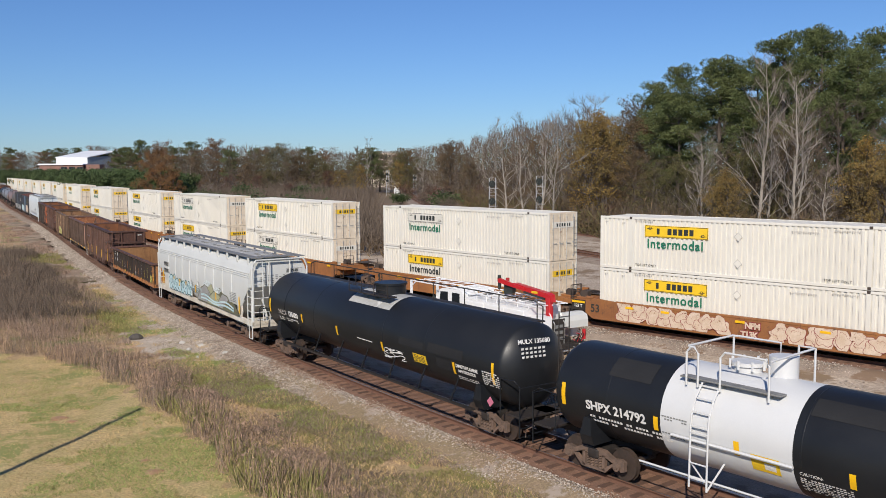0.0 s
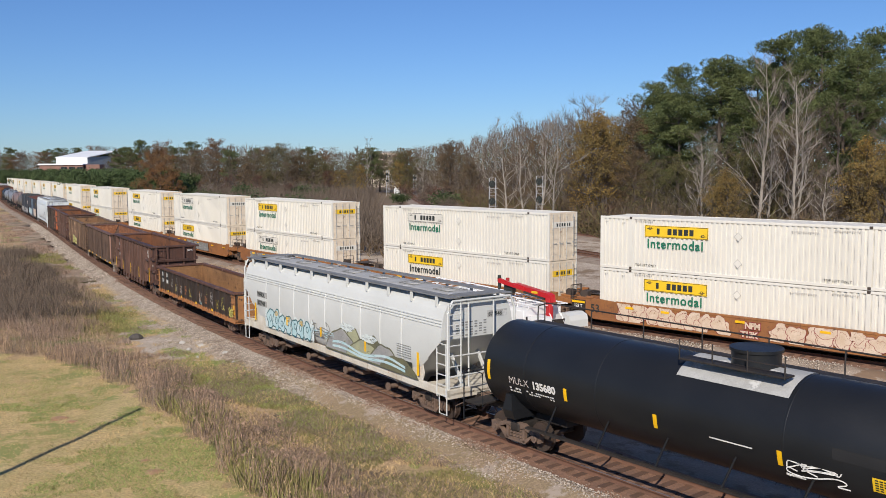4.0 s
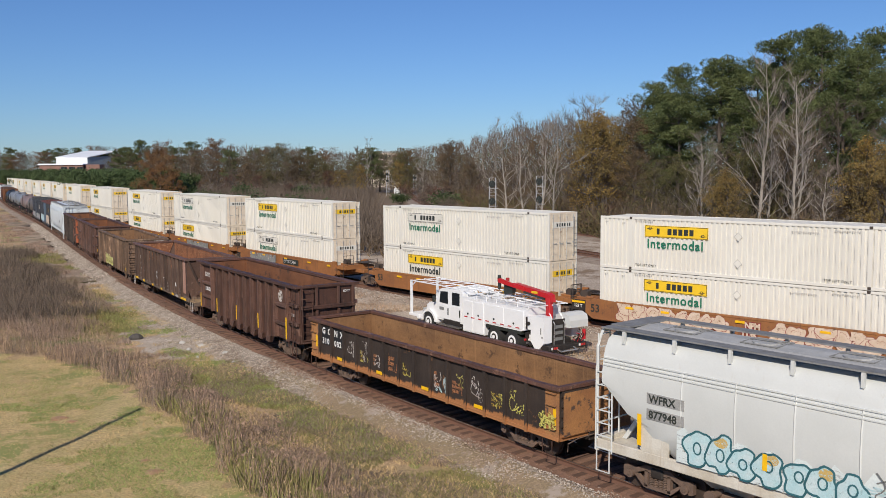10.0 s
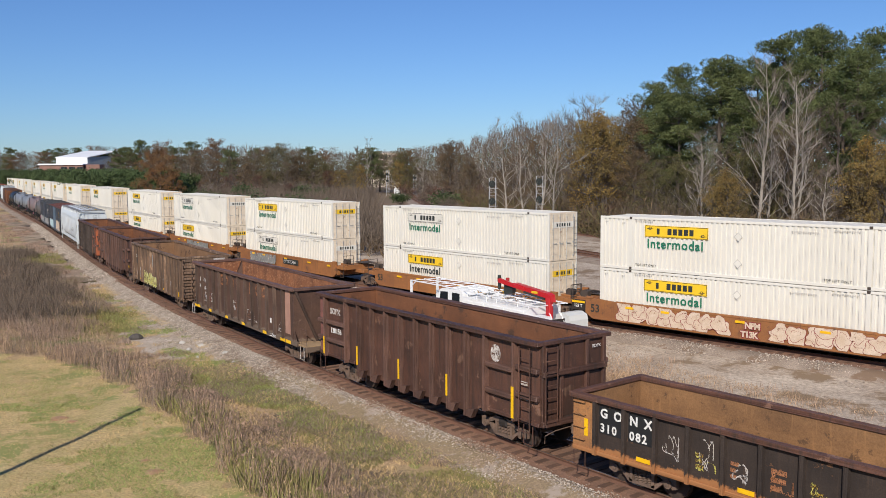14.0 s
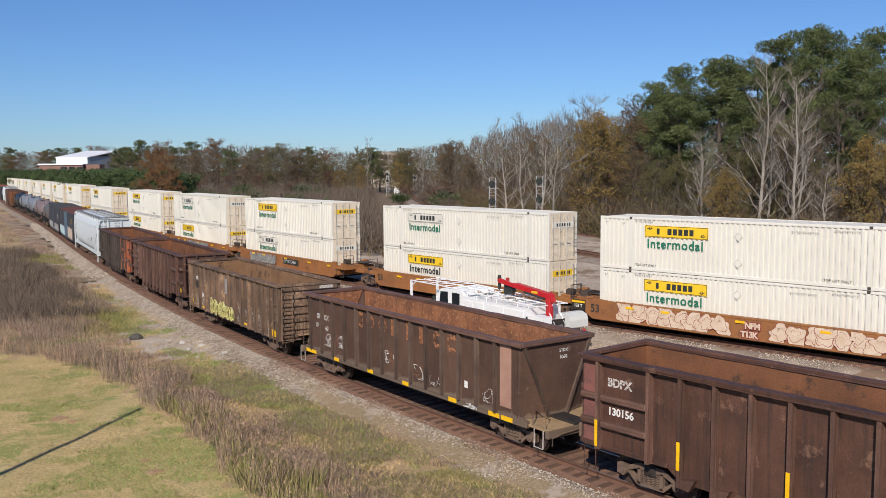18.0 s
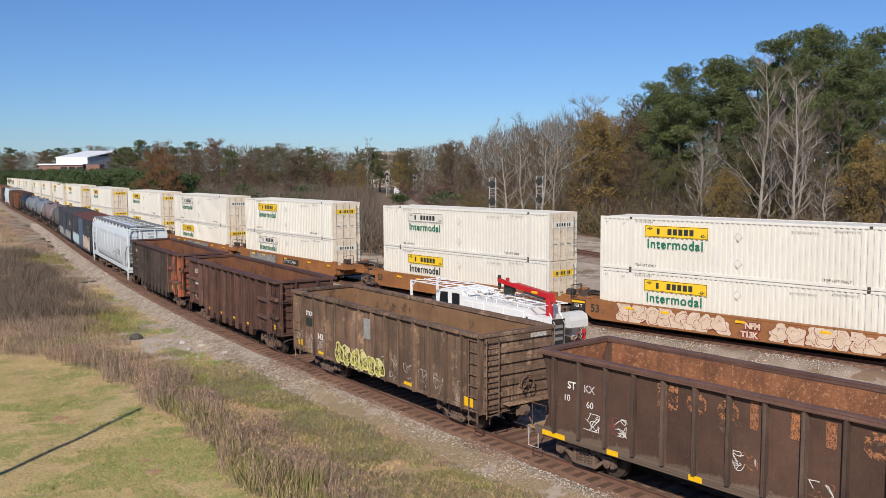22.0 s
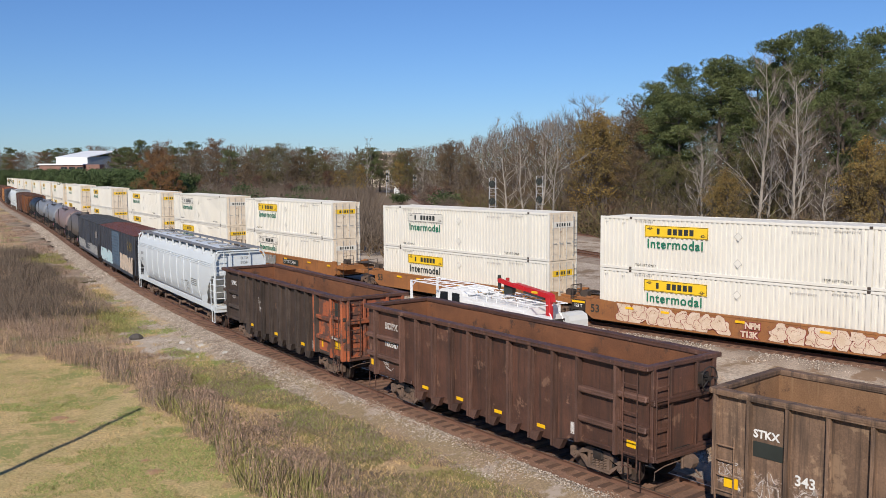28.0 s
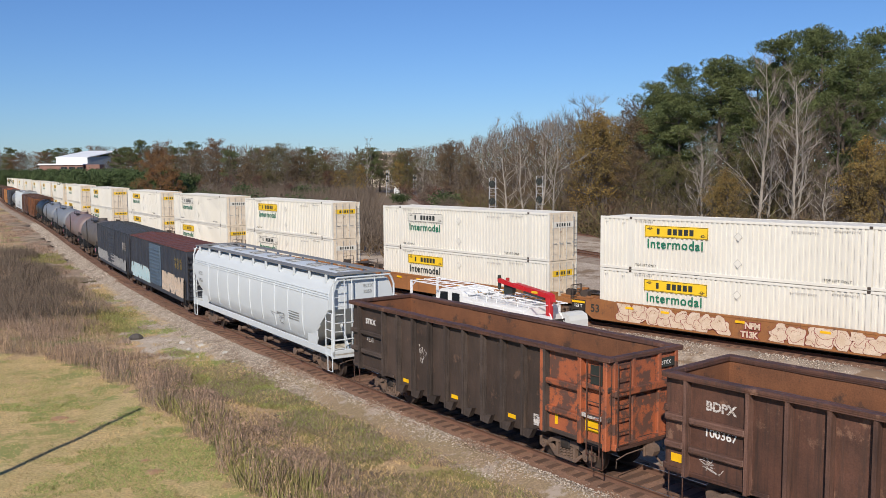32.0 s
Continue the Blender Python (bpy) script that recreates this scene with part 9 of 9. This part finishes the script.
# a utility pole beside the lawn, whose shadow falls across the grass
pole = thing("utility_pole", "tall dark wooden utility pole beside the lawn", "utility pole", at=pose(-16.3, 16.7, -0.5))
part("shaft", Geo().tube([(0, 0, 0), (0, 0, 12.3)], [0.14, 0.095], 10), "pole_wood", pole)


# ---- service truck ----
def service_truck():
    c = thing("service_truck", "white railway service truck with red folded crane", "truck", at=pose(-0.85, 51.12, -0.47, 0, 0, -54.5))
    W = 2.5
    # chassis and wheels; x runs from the front axle towards the tail, y away from the near side
    part("chassis", Geo().box(-1.0, 10.0, 0.75, W - 0.75, 0.6, 0.9, 0.02), "black_gear", c)
    def wheel(x, y, wide, nm="wheel"):
        w = part(nm, Geo().cyl("y", (x, 0.52), 0.52, y, y + wide, 26), "rubber", c, "black truck tyre", smooth=True)
        part("rim", Geo().cyl("y", (x, 0.52), 0.30, y - 0.02, y + wide + 0.02, 20).cyl("y", (x, 0.52), 0.1, y - 0.06, y + wide + 0.06, 12), "white_paint", w, smooth=True)
        part("rim_holes", Geo().cyl("y", (x, 0.52), 0.2, y - 0.026, y + wide + 0.026, 8), "black_gear", w)
    for y in (0.0, W - 0.32):
        wheel(0, y, 0.32)
    for x in (6.05, 7.5):
        for y in (0.0, W - 0.6):
            wheel(x, y, 0.6)
    cab = [(-0.15, 0.75), (-0.2, 1.55), (0.55, 1.72), (0.95, 2.48), (1.25, 2.58), (3.05, 2.58), (3.12, 2.4), (3.12, 0.75)]
    part("cab", Geo().prism_y(cab, 0.12, W - 0.12), "white_paint", c, "white crew cab")
    hood = Geo().loft([[(x, y0, z0), (x, W - y0, z0), (x, W - y0 - 0.05, z1 - 0.12), (x, W - y0 - 0.25, z1), (x, y0 + 0.25, z1), (x, y0 + 0.05, z1 - 0.12)] for x, y0, z0, z1 in ((-1.05, 0.55, 0.75, 1.36), (-0.9, 0.48, 0.75, 1.48), (0.0, 0.40, 0.8, 1.62), (0.6, 0.2, 0.8, 1.72))])
    part("hood", hood, "white_paint", c, "white sloping bonnet", smooth=True)
    for y0, y1 in ((-0.02, 0.5), (W - 0.5, W + 0.02)):
        pts = [(0.72 * math.cos(a), 0.55 + 0.68 * math.sin(a)) for a in (math.pi * k / 10 for k in range(11))] + [(0.58 * math.cos(a), 0.55 + 0.54 * math.sin(a)) for a in (math.pi * (10 - k) / 10 for k in range(11))]
        part("fender", Geo().prism_y(pts, y0, y1), "white_paint", c)
    part("grille", Geo().box(-1.09, -1.04, 0.7, W - 0.7, 0.85, 1.28), "dark_glass", c)
    part("bumper", Geo().box(-1.35, -1.0, 0.05, W - 0.05, 0.5, 0.78, 0.04), "white_paint", c)
    for y0 in (0.3, W - 0.6):
        part("headlight", Geo().box(-1.03, -0.98, y0, y0 + 0.3, 0.95, 1.15), "chrome", c)
    part("windscreen", Geo().add([(0.60, 0.25, 1.78), (0.60, W - 0.25, 1.78), (0.93, W - 0.3, 2.42), (0.93, 0.3, 2.42)], [(0, 1, 2, 3)]), "dark_glass", c)
    for sd, y in ((0, 0.112), (1, W - 0.112)):
        for pts in ([(0.95, 1.75), (1.05, 2.38), (1.75, 2.42), (1.75, 1.72)], [(2.15, 1.72), (2.15, 2.42), (2.85, 2.42), (2.85, 1.72)]):
            part("side_window", Geo().prism_y(pts, y - 0.01, y + 0.01), "dark_glass", c)
        for x0, x1 in ((0.72, 1.95), (2.0, 3.05)):
            part("door", Geo().box(x0, x1, y - 0.022 if not sd else y, y if not sd else y + 0.022, 0.85, 1.64, 0.008), "white_paint", c)
            part("door_handle", Geo().box(x1 - 0.16, x1 - 0.1, *sorted((y - 0.03, y - 0.06) if not sd else (y + 0.03, y + 0.06)), 1.1, 1.5), "decal_black", c)
    part("logo_mark", Geo().box(0.98, 1.4, 0.078, 0.088, 1.32, 1.5), "decal_grey", c, "plain dark door mark")
    for y in (-0.05, W + 0.05):
        part("mirror", Geo().box(0.58, 0.66, y - 0.1, y + 0.1, 1.72, 2.08, 0.02), "decal_black", c)
        part("step", Geo().box(0.85, 3.0, y - 0.02 if y < 1 else y - 0.25, y + 0.25 if y < 1 else y + 0.02, 0.48, 0.56), "chrome", c)
    part("fuel_tank", Geo().cyl("x", (0.32, 0.72), 0.27, 1.4, 2.9, 16), "black_gear", c, smooth=True)
    # service body
    part("service_body", Geo().prism_y([(3.30, 0.45), (3.30, 2.28), (8.45, 2.28), (8.45, 1.2), (8.2, 1.12), (5.3, 1.12), (5.2, 0.45)], 0.02, W - 0.02), "white_paint", c, "white steel service body")
    for x0, x1, z0, z1 in ((3.36, 4.2, 0.5, 2.16), (4.25, 5.15, 0.5, 2.16), (5.25, 6.8, 1.2, 2.16), (6.85, 8.4, 1.2, 2.16)):
        part("locker_door", Geo().box(x0, x1, -0.004, 0.03, z0, z1, 0.01), "white_paint", c)
        part("latch", Geo().cyl("y", ((x0 + x1) / 2, 1.45), 0.06, -0.02, 0.0, 10), "decal_black", c)
    for k in range(8):
        part("reflector_strip", Geo().box(3.45 + k * 0.62, 3.74 + k * 0.62, -0.012, -0.004, 1.24, 1.30), "sign_red", c)
    part("wheel_arch", Geo().box(5.3, 8.2, 0.02, W - 0.02, 0.95, 1.12), "decal_black", c)
    # racks on the roof and over the bonnet
    for y in (0.25, 1.25, W - 0.25):
        part("rack_rail", Geo().tube([(-2.25, y, 2.66), (1.0, y, 2.66), (3.3, y, 2.60), (9.2, y, 2.46)], 0.035, 5), "white_paint", c)
    for k in range(15):
        x = -2.2 + k * 0.8
        z = float(np.interp(x, [1.0, 3.3, 9.2], [2.64, 2.58, 2.44]))
        part("rack_bar", Geo().tube([(x, 0.25, z), (x, W - 0.25, z)], 0.024, 5), "white_paint", c)
    for k in range(7):
        x = 3.4 + k * 0.85
        for y in (0.25, W - 0.25):
            part("rack_stay", Geo().tube([(x, y, 2.26), (x, y, 2.5)], 0.022, 5), "white_paint", c)
    for y in (0.3, W - 0.3):
        part("rack_post", Geo().box(-2.3, -2.17, y - 0.06, y + 0.06, 0.6, 2.68), "white_paint", c)
        part("rack_brace", Geo().tube([(-2.2, y, 2.3), (-1.75, y, 2.64)], 0.03, 5), "white_paint", c)
    part("front_deck", Geo().box(-2.4, -1.2, 0.2, W - 0.2, 0.55, 0.72, 0.03), "white_paint", c)
    rng = random.Random(9)
    for k in range(26):
        x, y = rng.uniform(3.6, 8.3), rng.uniform(0.4, W - 0.4)
        part("stowed_bar", Geo().tube([(x, y, 2.40), (x + rng.uniform(-1.5, 1.5), y + rng.uniform(-0.4, 0.4), 2.46 + rng.uniform(0, 0.16))], 0.028, 5), ("white_paint", "dust", "decal_grey")[k % 3], c)
    for x, y in ((3.9, 2.1), (4.5, 2.2)):
        part("beacon", Geo().cyl("z", (x, y), 0.03, 2.3, 3.05, 8).box(x - 0.09, x + 0.09, y - 0.08, y + 0.08, 3.05, 3.32, 0.02), "sign_red" if x > 4 else "truck_rust", c)
    # tail: lockers, reel, bumper
    part("tail_locker", Geo().prism_y([(9.0, 0.75), (9.0, 1.95), (9.15, 2.05), (9.95, 2.05), (9.95, 0.75), (9.6, 0.42), (9.3, 0.42)], -0.04, 0.5), "white_paint", c, "white side cabinet with sloping foot")
    part("locker_latch", Geo().box(9.72, 9.78, -0.06, -0.04, 1.2, 1.5).cyl("y", (9.85, 1.05), 0.05, -0.06, -0.04, 8), "decal_grey", c)
    part("tail_locker", Geo().box(9.0, 9.9, W - 0.6, W, 0.9, 2.0, 0.03), "white_paint", c)
    tank = [(9.4, 1.45), (9.4, 1.98), (9.55, 2.12), (9.95, 2.16), (10.3, 2.04), (10.38, 1.8), (10.38, 1.45)]
    part("tail_box", Geo().prism_y(tank, 1.3, W + 0.05), "hopper_grey", c, "pale rounded tail box")
    part("tail_plate", Geo().box(9.96, 10.02, 0.5, 1.3, 0.55, 1.9), "black_gear", c, "black control panel")
    for z in (0.85, 1.15, 1.45):
        part("panel_gauge", Geo().box(10.02, 10.04, 0.6, 1.15, z, z + 0.16), "decal_grey", c)
    part("tail_bumper", Geo().box(9.7, 10.35, 0.0, W, 0.42, 0.66, 0.03), "black_gear", c)
    part("tail_step", Geo().tube([(10.35, 0.5, 0.5), (10.62, 0.5, 0.42), (10.62, 1.6, 0.42), (10.35, 1.6, 0.5)], 0.04, 6), "chrome", c)
    for y in (0.1, W - 0.55):
        for k in range(3):
            part("tail_light", Geo().box(10.35, 10.37, y + k * 0.16, y + 0.11 + k * 0.16, 0.5, 0.61), "sign_red" if k else "decal_white", c)
    for y in (0.55, 1.22):
        part("tail_rail", Geo().tube([(10.06, y, 0.66), (10.1, y, 1.7), (9.7, y, 2.2)], 0.03, 6), "chrome", c)
    part("hose_reel", Geo().cyl("y", (8.72, 1.6), 0.34, 0.1, 0.16, 20).cyl("y", (8.72, 1.6), 0.18, 0.16, 0.5, 14).cyl("y", (8.72, 1.6), 0.34, 0.5, 0.56, 20), "white_paint", c, "white hose reel")
    part("reel_motor", Geo().cyl("y", (8.72, 1.6), 0.09, 0.02, 0.1, 10).box(8.5, 8.6, 0.06, 0.3, 1.3, 1.9), "black_gear", c)
    part("gear_frame", Geo().box(8.46, 9.0, 0.05, 0.6, 0.5, 1.12), "black_gear", c)
    for k, (x, z) in enumerate(((8.52, 0.75), (8.68, 0.6), (8.84, 0.8))):
        part("valve", Geo().cyl("y", (x, z), 0.055, -0.03, 0.06, 8), ("crane_red", "chrome", "decal_white")[k], c)
    part("warning_label", Geo().box(8.8, 8.96, 0.035, 0.046, 0.72, 1.05), "decal_white", c)
    hose_rng = random.Random(4)
    for k in range(7):
        y0 = W - 0.1 - 0.1 * k
        part("hose", Geo().tube([(10.1, y0, 1.5 - 0.1 * k), (10.45 + hose_rng.uniform(-.08, .1), y0, 1.1), (10.3, y0 - 0.1, 0.72), (10.1, y0 - 0.2, 0.8)], 0.024, 5), ("black_gear", "crane_red", "black_gear")[k % 3], c)
    part("red_bottle", Geo().cyl("z", (10.3, W - 0.15), 0.09, 0.8, 1.3, 10), "crane_red", c)
    # crane
    part("crane_column", Geo().box(8.82, 9.14, 1.08, 1.36, 0.9, 2.8, 0.04), "crane_red", c, "red crane column")
    part("crane_boom", Geo().prism_y([(9.2, 2.6), (9.14, 2.95), (8.9, 3.04), (6.3, 3.3), (6.25, 3.1), (8.2, 2.84), (8.75, 2.68)], 1.1, 1.45), "crane_red", c, "red folded crane boom")
    part("crane_jib", Geo().prism_y([(7.3, 3.12), (7.3, 2.98), (5.2, 3.22), (5.1, 3.42), (5.3, 3.46)], 0.98, 1.09), "crane_red", c)
    part("crane_ram", Geo().tube([(8.8, 1.06, 2.74), (7.2, 1.06, 2.92)], 0.06, 8), "decal_black", c)
    part("crane_hook", Geo().box(5.06, 5.2, 1.02, 1.2, 2.85, 3.62, 0.04), "decal_black", c)
    part("crane_tool", Geo().prism_y([(5.5, 2.62), (5.5, 3.2), (5.75, 3.22), (6.15, 2.95), (6.1, 2.7)], 1.12, 1.4), "decal_black", c, "black grab at the end of the crane")
    part("crane_decal", Geo().box(7.75, 8.2, 1.085, 1.1, 2.93, 3.05), "yellow", c)
    return c


service_truck()


def red_trailer(x, y, length, turn, pale):
    """A red box trailer on its wheels, parked far off."""
    c = thing("box_trailer", "red box trailer parked near the warehouse", "trailer", "red trailers", pose(x, y, -0.45, 0, 0, turn))
    h = length / 2
    part("body", Geo().box(-h, h, -1.25, 1.25, 1.2, 4.0, 0.04), "trailer_red", c)
    if pale:
        part("roof", Geo().box(-h - 0.02, h + 0.02, -1.27, 1.27, 3.92, 4.06, 0.02), "tank_white", c)
    for e in (-h + 1.2, -h + 2.4, h - 1.6):
        part("wheel", Geo().cyl("y", (e, 0.5), 0.5, -1.2, 1.2, 16), "black_gear", c)


M["trailer_red"] = mat("red_trailer_paint", (0.52, 0.03, 0.025), (0.42, 0.028, 0.024), 0.5, scale=1, amount=0.1, bump=0)
for u, d, ln, tn, pale in ((54, 395, 5.5, 10, False), (82, 398, 7.0, 0, True), (93, 402, 4.5, -12, False)):
    bb = radians(bearing_of(u))
    red_trailer(d * math.tan(bb), d, ln, tn, pale)


def motions():
    for (car, length), s in TRAIN:
        walk(car, [(float(t), rail_pose(MAIN, s + train_at(t), length / 2 - 2.0)) for t in range(0, 33)])
    # wheels turn with the ground covered
    times = [k * 4 / 30 for k in range(241)]
    turns = [math.degrees(train_at(t) / 0.457) for t in times]
    for wheel, dx in WHEELS:
        walk(wheel, [(t, pose(dx, 0, 0.457, 0, a, 0)) for t, a in zip(times, turns)])


motions()
